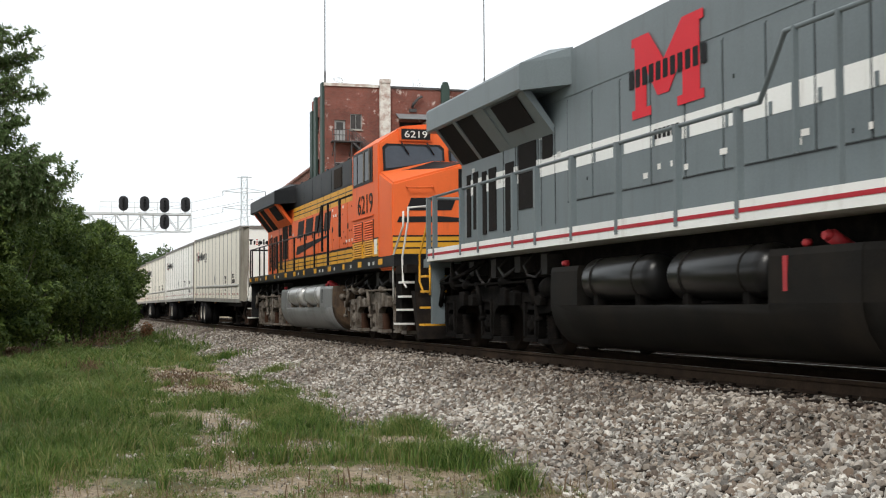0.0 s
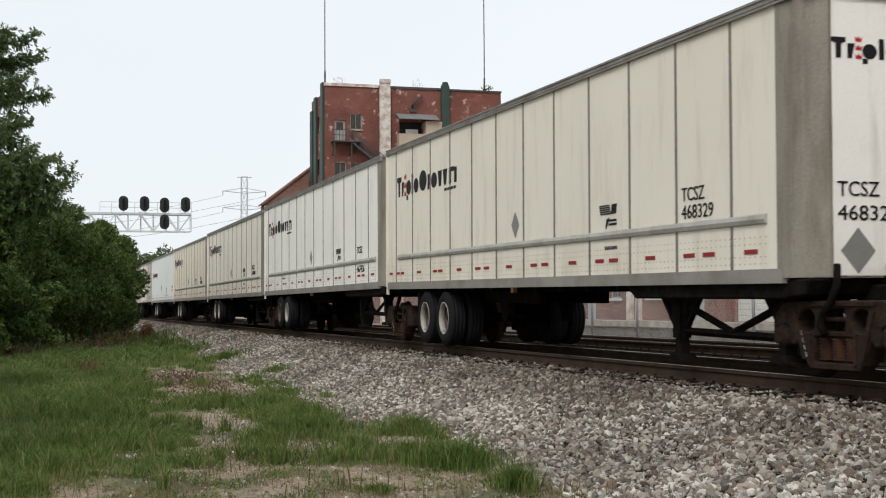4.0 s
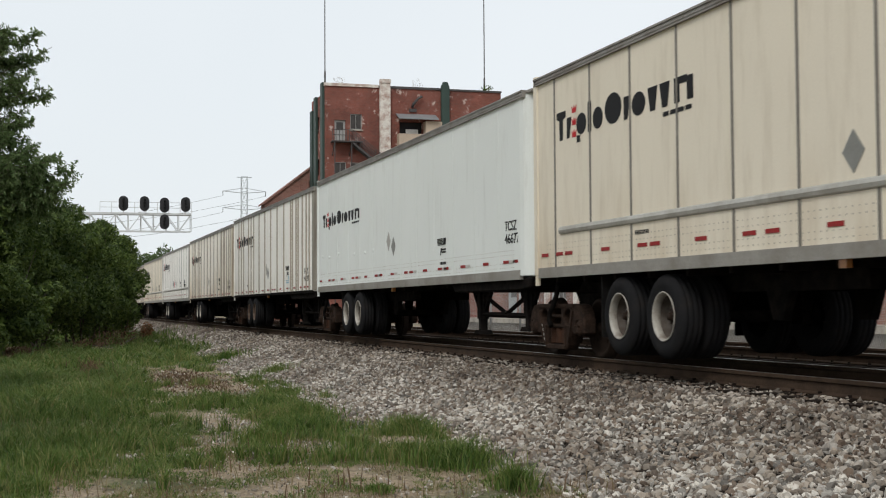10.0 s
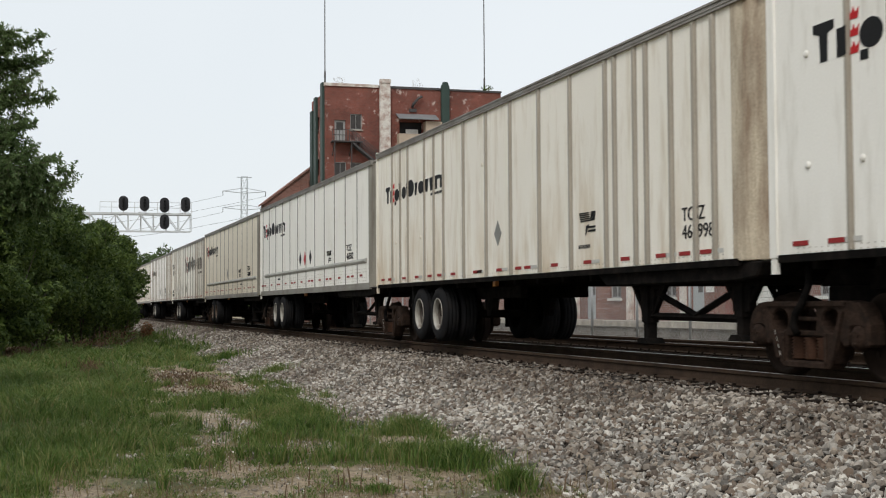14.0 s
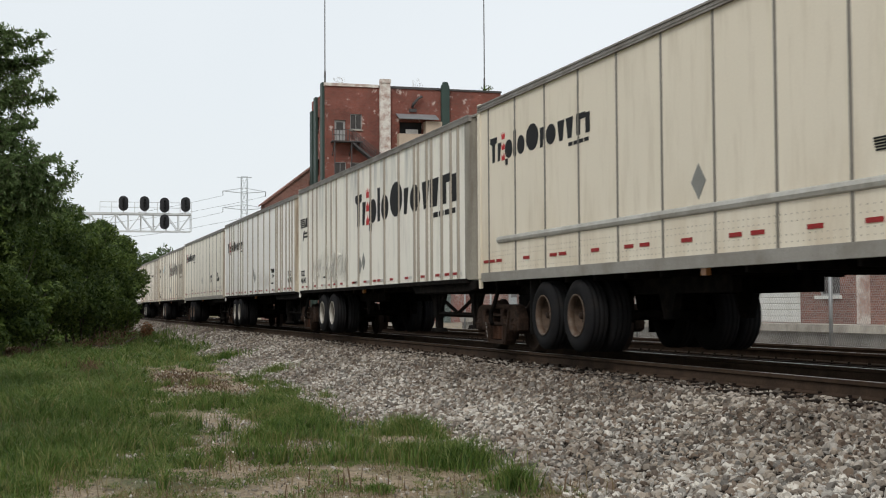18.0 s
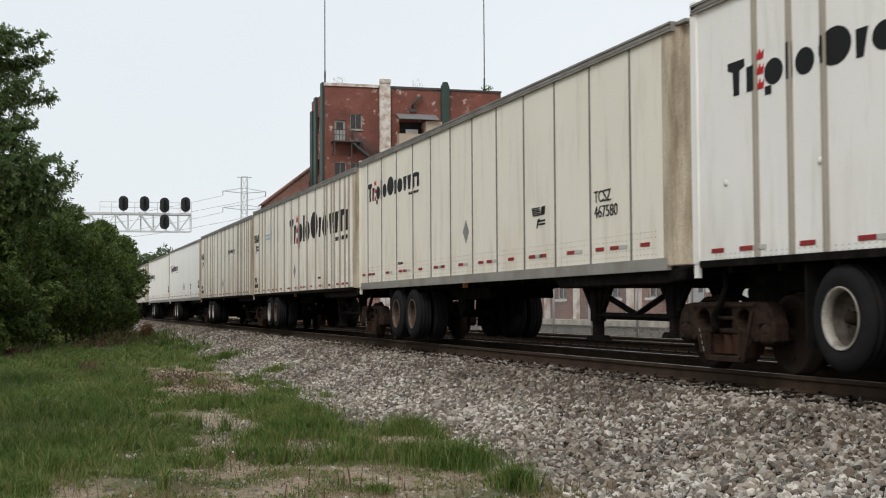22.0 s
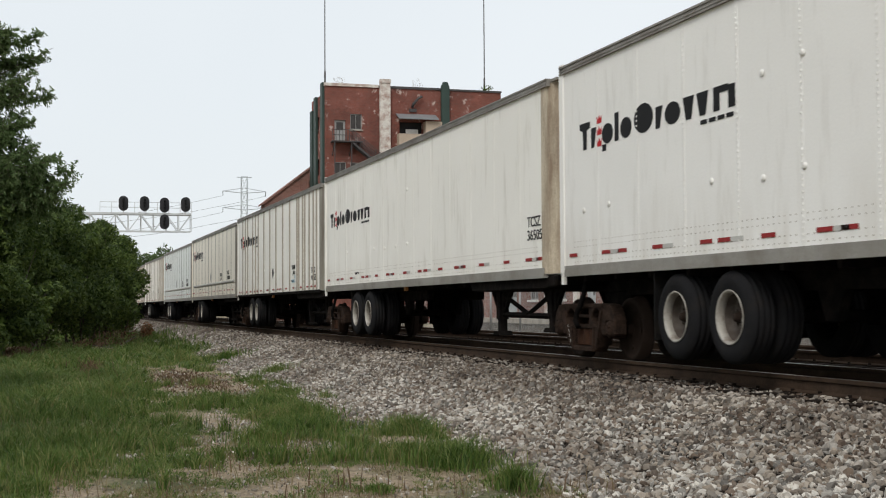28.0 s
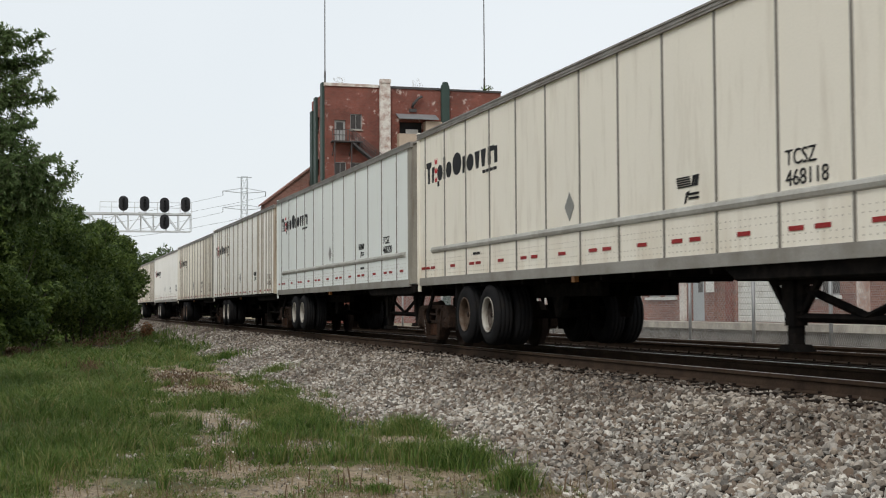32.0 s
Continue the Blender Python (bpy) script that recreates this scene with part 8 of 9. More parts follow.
def build_engine(kind, number):
    c = SCHEMES[kind]
    top = thing("diesel_locomotive", c["label"], "locomotive", "engines of the train")
    orange = kind == "orange"
    # frame and hood
    part("underframe", blk(0.6, 20.4, -0.95, 0.95, 1.18, 1.56, 0.02), UNDER, top)
    part("sill", blk(0.40, 20.2, -1.55, 1.55, 1.56, 1.78, 0.012), c["sill"], top)
    part("hood", blk(0.55, 16.2, -0.92, 0.92, 1.78, 3.80, 0.02), c["body"], top)
    part("hood_roof", blk(0.60, 16.2, -0.93, 0.93, 3.79, 4.46, 0.06), c["top"], top)
    for x0, x1, w, z1 in ((6.3, 8.2, 0.55, 4.60), (8.9, 10.0, 0.45, 4.62), (10.7, 12.1, 0.6, 4.56), (13.0, 14.6, 0.75, 4.55)):
        part("roof_hatch", blk(x0, x1, -w, w, 4.46, z1, 0.03), c["top"], top)
    bm = B()
    turned(bm, [(4.46, 0.30), (4.70, 0.28), (4.72, 0.22), (4.60, 0.20)], (10.35, 0, 0), axis="z", seg=18)
    part("exhaust_stack", bm, ENGINE_BLACK, top)
    for side in (-1, 1):
        s = side
        ys = (lambda a, b: (-b, -a) if side < 0 else (a, b))
        # stripes
        if orange:
            for x0, x1, z0, z1 in ((2.6, 16.18, 1.86, 2.20), (5.5, 16.18, 3.40, 3.79)):
                bm = B()
                for i in range(int((x1 - x0) / 0.93)):
                    box(bm, x0 + 0.93 * (i + 1) - 0.008, x0 + 0.93 * (i + 1) + 0.008, *ys(0.921, 0.931), z0 + 0.01, z1 - 0.01)
                part("panel_joint", bm, ENGINE_BLACK, top)
                part("stripe", blk(x0, x1, *ys(0.918, 0.926), z0, z1), YELLOW, top, "golden yellow stripe band")
                for i in (1, 2):
                    z = z0 + (z1 - z0) * i / 3
                    part("stripe_line", blk(x0, x1, *ys(0.922, 0.930), z - 0.013, z + 0.013), ENGINE_BLACK, top)
            part("stripe_line", blk(2.6, 16.18, *ys(0.918, 0.930), 2.20, 2.235), ENGINE_BLACK, top)
        else:
            part("stripe", blk(0.85, 16.18, *ys(0.918, 0.926), 2.72, 3.0), ENGINE_WHITE, top, "broad white stripe")
            part("sill_stripe", blk(0.40, 20.2, *ys(1.548, 1.556), 1.655, 1.70), STRIPE_RED, top, "thin red stripe")
        # doors along the hood
        for i in range(11):
            x0 = 5.75 + i * 0.93
            d = part("hood_door", blk(x0, x0 + 0.88, *ys(0.915, 0.938), 2.26, 3.36 if orange else 3.72, 0.006), c["body"], top)
            part("latch", blk(x0 + 0.05, x0 + 0.10, *ys(0.938, 0.958), 2.72, 2.86), c["rail"], d)
            if not orange:
                part("stripe", blk(x0, x0 + 0.88, *ys(0.936, 0.942), 2.72, 3.0), ENGINE_WHITE, d, "broad white stripe")
        bm = B()
        for i in range(12):
            x0 = 5.75 + i * 0.93 - 0.034
            box(bm, x0, x0 + 0.016, *ys(0.917, 0.929), 2.24, 3.38 if orange else 3.74)
        box(bm, 5.7, 16.18, *ys(0.917, 0.928), 2.238, 2.252)
        for x0, x1 in ((3.55, 4.5), (4.62, 5.2), (2.86, 3.46)):
            for x in (x0, x1):
                box(bm, x, x + 0.012, *ys(0.917, 0.929), 1.96, 3.42)
        part("door_seam", bm, SEAM_DARK if orange else SEAM_GREY, top)
        rr = random.Random(61 if orange else 62)
        for i in range(18 if orange else 12):
            x, z = rr.uniform(11.4 if orange else 5.8, 16.0), rr.choice((2.34, 2.5, 2.64, 3.1, 3.24))
            part("latch", blk(x, x + 0.022, *ys(0.936, 0.950), z, z + 0.045), SEAM_DARK if orange else SEAM_GREY, top)
        for i in range(9):
            x, z = rr.uniform(11.2 if orange else 5.8, 15.8), rr.choice((2.38, 2.55, 3.12, 3.28) if orange else (2.34, 2.42))
            w = rr.uniform(0.06, 0.16)
            part("label_plate", blk(x, x + w, *ys(0.938, 0.945), z, z + 0.07), GRAB_WHITE, top)
        for i, (x0, x1) in enumerate(() if not orange else ((6.1, 7.3), (7.33, 8.6), (8.63, 9.9), (9.93, 11.2), (11.23, 12.6), (12.63, 14.2), (14.23, 16.0))):
            part("roof_panel", blk(x0, x1, *ys(0.925, 0.936 + 0.003 * (i % 2)), 3.82, 4.40, 0.006), c["top"], top)
            bm = B()
            rod(bm, (x0 + 0.1, s * 0.8, 4.44), (x0 + 0.1, s * 0.8, 4.54), 0.03, seg=6)
            rod(bm, (x0 + 0.02, s * 0.8, 4.54), (x0 + 0.18, s * 0.8, 4.54), 0.025, seg=6)
            part("lifting_eye", bm, c["top"], top)
        if orange:
            for x0, x1, z0, z1 in ((11.62, 12.50, 3.86, 4.36), (13.75, 14.25, 3.95, 4.38)):
                part("intake_screen", blk(x0, x1, *ys(0.936, 0.958), z0, z1, 0.006), SCREEN_BROWN, top, "brown intake screen")
        for x0, x1, z0, z1 in ((0.88, 1.10, 1.98, 3.10), (1.26, 1.52, 2.1, 3.12), (1.75, 1.98, 1.98, 3.08), (2.12, 2.50, 2.02, 3.10), (2.98, 3.38, 1.98, 3.10), (3.62, 4.42, 2.28, 3.36), (4.70, 5.12, 2.98, 3.45)):
            part("screen", blk(x0, x1, *ys(0.915, 0.935), z0, z1, 0.005), GRILLE, top, "dark ventilation screen")
        for x0, z0 in ((1.18, 2.92), (2.62, 2.6), (3.48, 2.7), (4.55, 3.1), (5.3, 2.75)):
            part("label_plate", blk(x0, x0 + 0.14, *ys(0.92, 0.926), z0 + 0.2, z0 + 0.28), PALE_TAPE, top)
        # radiator lid
        for x0, x1 in ((0.66, 1.62), (1.78, 2.74)):
            part("radiator_screen", slanted(x0, x1, side), GRILLE, top, "dark leaning radiator screen")
        part("radiator_screen", slanted(3.60, 4.80, side, 1.105, 3.53, 1.40, 3.925), GRILLE, top, "dark leaning radiator screen")
        for x0, x1 in ((0.55, 0.66), (1.62, 1.78), (2.74, 3.3), (4.95, 5.2)):
            part("radiator_strut", slanted(x0, x1, side, y_high=1.43), c["body"], top)
        part("radiator_panel", slanted(3.3, 4.95, side, y_high=1.39), c["body"], top)
        part("lid_cheek", wing_cheek(side), c["wing"], top)
        # tanks and reservoirs
        for x0, x1 in ((7.42, 9.52), (9.92, 12.08)):
            rv = part("air_reservoir", reservoir(x0, x1, side), AIR_SILVER if orange else AIR_BLACK, top, "round-ended air reservoir")
            for x in (x0 + 0.42, x1 - 0.42):
                bm = B()
                turned(bm, [(-0.02, 0.286), (-0.018, 0.294), (0.018, 0.294), (0.02, 0.286)], (x, side * 1.22, 1.07), axis="x", seg=24, caps=False)
                part("strap", bm, c["tank"], rv)
                part("clamp", blk(x - 0.06, x + 0.06, *ys(1.26, 1.42), 0.74, 0.90, 0.01), c["truck"], rv)
        bm = B()
        turned(bm, [(0, 0.055), (s * 0.06, 0.055), (s * 0.08, 0.04), (s * 0.10, 0.04)], (13.1, s * 1.33, 1.36), axis="y", seg=14)
        rod(bm, (13.1, s * 1.36, 1.36), (13.1, s * 1.15, 1.24), 0.07, seg=10)
        part("filler_cap", bm, RED_CAP, top, "red fuel filler cap")
        bm = B()
        turned(bm, [(0, 0.04), (s * 0.06, 0.04), (s * 0.08, 0.02)], (12.72, s * 1.33, 1.31), axis="y", seg=12)
        part("drain_cap", bm, RED_CAP, top, "small red cap")
        bm = B()
        turned(bm, [(0, 0.045), (s * 0.05, 0.045), (s * 0.07, 0.03), (s * 0.09, 0.03)], (6.7, s * 1.33, 1.32), axis="y", seg=14)
        part("filler_cap", bm, RED_CAP, top, "red fuel filler cap")
        part("sight_gauge", blk(12.42, 12.50, *ys(1.43, 1.452), 0.86, 1.2), TRUCK_BLACK if orange else RED_CAP, top)
        # trucks
        for xa in (AXLES[0], AXLES[3]):
            fr = part("truck_frame", truck_frame(xa, side), c["truck"], top, "cast three-axle truck side frame")
            for x in (xa, xa + 2.05, xa + 4.1):
                part("journal_box", journal(x, side), c["truck"], fr)
                # dark material on the coils carries the shade of the frame opening
                part("coil_spring", engine_coil(x + 0.47, side), SPRING if orange else UNDER, fr)
                part("spring_seat", blk(x + 0.26, x + 0.68, *ys(1.0, 1.22), 0.18, 0.25, 0.01), c["truck"], fr)
            for x, z in ((xa - 1.05, 1.0), (xa + 2.9, 1.12), (xa + 1.0, 1.10)):
                part("brake_cylinder", brake_pot(x, z, side, 0.26), c["truck"], fr)
            part("brake_can", brake_can(xa + 4.75, 1.0, side), c["truck"], fr)
            part("brake_can", brake_can(xa + 0.25, 1.18, side), c["truck"], fr)
            for x, run in ((xa + 4.25, 0.34), (xa - 0.25, -0.3), (xa + 1.75, 0.22)):
                part("damper", damper(x, 1.10, run, side), c["truck"], fr)
            for x, tall in ((xa + 0.9, 0.22), (xa + 1.4, 0.16), (xa + 3.5, 0.2), (xa + 3.05, 0.26), (xa + 4.6, 0.12), (xa - 0.55, 0.12)):
                part("bracket", truck_bracket(x, side, tall), c["truck"], fr)
            for i in range(5):
                bm = B()
                x = xa - 0.7 + 1.15 * i
                pipe(bm, [(x, s * 1.1, 1.52), (x + 0.05, s * 1.28, 1.34), (x + 0.25 + 0.1 * (i % 2), s * 1.3, 1.2), (x + 0.5, s * 1.26, 1.26 - 0.1 * (i % 3)), (x + 0.62, s * 1.1, 1.4)], 0.02 + 0.008 * (i % 2), 6)
                part("hose", bm, PIPE_GRIME, top)
                part("valve_box", blk(x + 0.55, x + 0.8, *ys(0.95, 1.2), 1.2 + 0.06 * (i % 2), 1.5, 0.015), PIPE_GRIME, top)
            bm = B()
            pipe(bm, [(xa - 0.8, s * 1.30, 1.16), (xa + 0.2, s * 1.30, 1.16), (xa + 0.35, s * 1.30, 1.10), (xa + 4.0, s * 1.30, 1.10)], 0.022, 6)
            part("sand_pipe", bm, c["truck"], fr)
            bm = B()
            pipe(bm, [(xa + 0.2, s * 1.26, 1.5), (xa + 0.5, s * 1.34, 1.22), (xa + 1.2, s * 1.34, 1.3), (xa + 1.9, s * 1.2, 1.5)], 0.035, 8)
            part("cable", bm, UNDER, top)
        # handrails
        y = s * 1.50
        bm = B()
        pipe(bm, [(0.43, y, 2.72), (12.13, y, 2.72), (12.62, y, 3.33), (16.2, y, 3.33)], 0.019 if orange else 0.026, 8)
        part("handrail", bm, c["rail"], top)
        for x in (0.43, 0.84, 2.45, 3.4, 5.05, 6.0, 7.35, 8.80, 10.40, 11.75):
            w = 0.017 if orange else 0.036
            st = part("stanchion", blk(x - w, x + w, *ys(1.485, 1.53 if orange else 1.565), 1.60, 2.73, 0.006), c["rail"], top)
        for x, z0 in ((12.80, 2.15), (13.52, 1.62), (14.90, 2.42)):
            part("stanchion", blk(x - 0.024, x + 0.024, *ys(1.485, 1.54), z0, 3.34, 0.006), c["rail"], top)
        # cab side
        if orange:
            part("cab_stripe", blk(16.25, 18.7, *ys(1.498, 1.506), 1.80, 2.20), YELLOW, top, "golden yellow stripe band")
            for i in (0, 1, 2, 3):
                z = 1.80 + 0.40 * i / 3
                part("stripe_line", blk(16.25, 18.7, *ys(1.502, 1.510), z - 0.016, z + 0.016), ENGINE_BLACK, top)
            for x0, x1 in ((16.45, 17.30), (17.50, 18.32)):
                where = pose(0, s * 1.51, 0) if side < 0 else pose(x0 + x1, s * 1.51, 0, 0, 0, 180)
                back = part("louvre_backing", blk(x0, x1, *ys(1.502, 1.512), 1.84, 2.62), SEAM_DARK, top)
                for z0, z1, n, m in ((1.84, 2.20, 7, YELLOW), (2.20, 2.62, 8, ORANGE)):
                    part("louvre", louvres(x0 + 0.05, x1 - 0.05, z0, z1, n, 0), m, top, "louvred panel").matrix_basis = where
                for x in (x0 - 0.02, x1 - 0.07):
                    pad = part("jacking_pad", blk(x, x + 0.09, *ys(1.505, 1.53), 1.82, 2.12, 0.006), YELLOW, top)
            part("label_plate", blk(18.36, 18.62, *ys(1.508, 1.514), 1.86, 2.18), GRAB_WHITE, top)
            part("ledge", blk(16.30, 18.30, *ys(1.50, 1.535), 2.70, 2.725), ORANGE, top)
        fr = part("cab_window_frame", blk(16.38, 18.22, *ys(1.498, 1.515), 3.44, 4.20, 0.01), ENGINE_BLACK, top)
        for x0, x1 in ((16.46, 16.78), (16.90, 17.45), (17.52, 17.98)):
            part("pane", blk(x0, x1, *ys(1.515, 1.522), 3.50, 4.14), GLASS_DARK, fr)
        for x in (17.48, 18.02):
            part("window_bar", blk(x - 0.02, x + 0.02, *ys(1.52, 1.54), 3.48, 4.16), TRUCK_GREY, fr)
        if side < 0:
            words_part(number, 16.82, -1.508, 2.79, 1.40, 0.42, INK, top) if number else None
        # steps and grab irons at both ends
        part("step_well", blk(20.0, 20.45, *ys(0.9, 1.46), 0.42, 1.56, 0.01), UNDER, top)
        for x, z in ((20.35, 0.40), (20.55, 0.68), (20.68, 0.94), (20.72, 1.22)):
            part("step", blk(x - 0.30, x + 0.10, *ys(1.20, 1.52), z - 0.02, z + 0.02), c["grab"], top)
        bm = B()
        pipe(bm, [(19.95, y, 0.85), (19.95, y, 1.78), (20.55, y, 2.2), (20.75, y, 2.35), (20.75, y, 2.62)], 0.019, 7)
        part("grab_rail", bm, c["grab"], top)
        bm = B()
        pipe(bm, [(20.95, y, 1.12), (20.72, y, 1.22), (20.65, y, 1.7), (21.1, y, 2.4), (21.12, y, 2.66), (21.12, y * 0.7, 2.7)], 0.019, 7)
        part("grab_rail", bm, c["grab"], top)
        part("step_well", blk(0.34, 0.42, *ys(1.22, 1.46), 0.42, 1.56, 0.01), c["rail"], top)
        part("step_well", blk(-0.1, 0.34, *ys(0.86, 0.92), 0.42, 1.46, 0.01), UNDER, top)
        for x, z in ((0.0, 0.40), (0.05, 0.72), (0.1, 1.02), (0.12, 1.3)):
            part("step", blk(x - 0.26, x + 0.12, *ys(1.12, 1.52), z - 0.02, z + 0.02), c["grab"], top)
        bm = B()
        pipe(bm, [(0.42, y, 0.95), (0.42, y, 1.5)], 0.019, 7)
        pipe(bm, [(-0.02, y, 1.0), (-0.28, y, 1.2), (-0.28, y, 1.7), (0.18, y, 2.2), (0.40, y, 2.55)], 0.019, 7)
        part("grab_rail", bm, c["grab"], top)
        if orange:
            for i, x in enumerate((0.55, 1.75, 2.05, 3.9, 5.6, 7.5, 8.9, 10.4, 11.9, 13.7, 15.4, 17.0, 18.9)):
                part("sill_reflector", blk(x, x + (0.20 if i % 3 == 1 else 0.34), *ys(1.548, 1.556), 1.62, 1.74), YELLOW, top, "yellow reflective plate")
            for x in (2.9, 6.3, 9.6, 12.6, 13.0, 14.4, 16.2, 18.0, 18.4):
                part("sill_plate", blk(x, x + 0.14, *ys(1.548, 1.556), 1.63, 1.70), PALE_TAPE, top)
    part("radiator_lid", wing_shell(), c["wing"], top, "overhanging radiator roof")
    tank = part("fuel_tank", tank_shell(), c["tank"], top)
    part("tank_end", tank_end(), TANK_GRIME if orange else c["tank"], tank, "brown grimy tank end" if orange else "")
    # cab front
    part("cab", cab_shell(), c["body"], top)
    nose = part("nose", nose_shell(), c["body"], top)
    part("glare_panel", glare_panel(), ENGINE_BLACK if orange else c["body"], nose, "dull black nose top")
    for y0, y1 in ((-1.36, -0.10), (0.10, 1.36)):
        low = (3.66, 3.86) if y0 < 0 else (3.86, 3.66)
        scr = part("windscreen_frame", leaning_pane(y0, y1, *low, 4.16, 0.02, 0.05), ENGINE_BLACK, top)
        part("windscreen", leaning_pane(y0, y1, *low, 4.16, 0.03, 0.0), GLASS_CAB, scr)
        m = (y0 + y1) / 2
        for q in (-0.28, 0.28):
            bm = B()
            pipe(bm, [(18.78, m + q, 4.24), (18.80, m + q + 0.16, 3.98)], 0.016, 6)
            part("wiper", bm, ENGINE_BLACK, scr)
    for y in (-0.68, 0.68):
        part("number_board_frame", blk(18.50, 18.745, y - 0.36, y + 0.36, 4.275, 4.56, 0.03), c["body"], top)
        bd = part("number_board", blk(18.60, 18.76, y - 0.32, y + 0.32, 4.305, 4.53, 0.02), ENGINE_BLACK, top)
        if number:
            words_part(number, 18.766, y - 0.25, 4.345, 0.50, 0.145, GRAB_WHITE, top, 90)
    bm = blk(20.10, 20.21, -0.18, 0.18, 3.03, 3.54, 0.02)
    lampbox = part("headlamp_housing", bm, ENGINE_BLACK, nose)
    for z in (3.39, 3.17):
        bm = B()
        turned(bm, [(20.20, 0.105), (20.23, 0.105), (20.225, 0.09), (20.21, 0.02)], (0, 0, z), axis="x", seg=16)
        part("headlamp", bm, LAMP_GLASS, lampbox)
    part("nose_door", blk(20.11, 20.15, 0.26, 0.31, 1.8, 3.5), ENGINE_BLACK, nose)
    for y in (-0.95, 0.95):
        bm = B()
        pipe(bm, [(19.86, y - 0.25, 3.2), (19.98, y - 0.25, 3.16), (20.12, y + 0.25, 3.16), (20.02, y + 0.25, 3.2)], 0.014, 6)
        part("grab_iron", bm, c["body"], nose)
    part("front_deck", blk(20.1, 21.0, -1.5, 1.5, 1.40, 1.56, 0.02), GRIME_BLACK, top)
    part("rear_deck", blk(0.0, 0.45, -1.5, 1.5, 1.46, 1.62, 0.02), c["rail"], top)
    part("snow_plough", plow(), GRIME_BLACK, top)
    part("end_plate", blk(20.85, 21.05, -1.3, 1.3, 0.6, 1.4, 0.02), GRIME_BLACK, top)
    part("end_plate", blk(-0.1, 0.1, -1.3, 1.3, 0.6, 1.46, 0.02), GRIME_BLACK, top)
    part("coupler", coupler(21.0, 1), CAST, top)
    part("coupler", coupler(-0.1, -1), CAST, top)
    for d in (-1, 1):
        bm = B()
        pipe(bm, [(0.43, d * 1.5, 2.72), (0.43, d * 0.6, 2.72), (0.43, d * 0.55, 2.66), (0.43, d * 0.55, 1.6)], 0.028, 8)
        part("end_rail", bm, c["rail"], top)
    part("jumper_box", blk(0.30, 0.42, 0.62, 0.98, 1.8, 2.75, 0.01), YELLOW, top, "yellow end post cover")
    for y in (-0.5, 0.5):
        bm = B()
        pipe(bm, [(21.05, y, 1.25), (21.25, y, 1.0), (21.3, y, 0.6), (21.25, y * 0.9, 0.5)], 0.03, 8)
        part("air_hose", bm, UNDER, top)
    if not orange:
        part("rear_lamp", blk(0.48, 0.55, -0.2, 0.2, 3.0, 3.3, 0.02), LAMP_GLASS, top)
    spin = []
    for x in AXLES:
        def bar():
            bm = B()
            rod(bm, (0, -1.1, 0), (0, 1.1, 0), 0.10, seg=12)
            return bm
        ax = piece("wheelset", "engine_axle", bar, WHEEL_STEEL, top, pose(x, 0, 0.53))
        for side in (-1, 1):
            def disc():
                bm, y, d = B(), side * 0.68, side
                turned(bm, [(y + d * 0.09, 0.14), (y + d * 0.05, 0.42), (y + d * 0.10, 0.46), (y + d * 0.105, 0.525), (y, 0.53), (y - d * 0.01, 0.556), (y - d * 0.04, 0.556), (y - d * 0.045, 0.44),
                            (y - d * 0.01, 0.40), (y - d * 0.05, 0.14)], (0, 0, 0), seg=32)
                return bm
            piece("drive_wheel", f"drive_wheel:{side}", disc, WHEEL_STEEL, ax)
        spin.append(ax)
        # black box added at each axle to block light behind the trucks
        part("traction_motor", blk(x - 0.75, x + 0.75, -0.60, 0.60, 0.30, 1.2, 0.04), UNDER, top)
        for s in (-1, 1):
            part("brake_hanger", blk(x - 0.66, x - 0.54, s * 0.98 - 0.06, s * 0.98 + 0.06, 0.30, 1.15, 0.02), UNDER, top)
    return top, spin


def slant_block(wide, high, lean, cut=0.0):
    def build():
        bm = B()
        prism(bm, [(0, 0), (wide, 0), (wide + lean * high, high), (lean * high + cut, high)], "y", 0, 0.004)
        return bm
    return build


ENGINES = []
for kind, number, off in (("orange", "6219", BOX + 3.3), ("grey", "", BOX + 25.5)):
    eng, spin = build_engine(kind, number)
    CARRIED.append((eng, off))
    SPUN += [(w, x, off, 0.53) for w, x in zip(spin, AXLES)]
    ENGINES.append(eng)
orange_engine, grey_engine = ENGINES

# the orange engine's mark: four leaning black blocks over a long wedge, on the hood and on the nose
for i, (x, w) in enumerate(((6.2, 0.95), (7.45, 1.1), (8.85, 1.0), (10.15, 0.85))):
    piece("brand_mark", f"hood_mark:{i}", slant_block(w, 0.50, 0.45), INK, orange_engine, pose(x, -0.944, 2.82), "row of leaning black blocks")
bm = B()
prism(bm, [(6.0, 2.34), (6.45, 2.34), (10.9, 2.66), (10.9, 2.70), (6.2, 2.58)], "y", -0.946, -0.940)
part("brand_wedge", bm, INK, orange_engine, "long black wedge")
def nose_front_x(y):
    return 20.19 - max(0.0, abs(y) - 0.12) * 0.3185


def on_nose(name, y0, y1, z0, z1, lean=0.0):
    """A flat black shape laid on the nose between two places across it."""
    bm = B()
    rows = []
    for d in (0.002, 0.008):
        rows.append([bm.verts.new((nose_front_x(y) + d, y, z)) for y, z in ((y0, z0), (y1, z0), (y1 + lean, z1), (y0 + lean, z1))])
    fs = [bm.faces.new(rows[0]), bm.faces.new(rows[1][::-1])] + [bm.faces.new((rows[0][i], rows[1][i], rows[1][(i + 1) % 4], rows[0][(i + 1) % 4])) for i in range(4)]
    bmesh.ops.recalc_face_normals(bm, faces=fs)
    return part(name, bm, INK, orange_engine, "plain black nose mark")


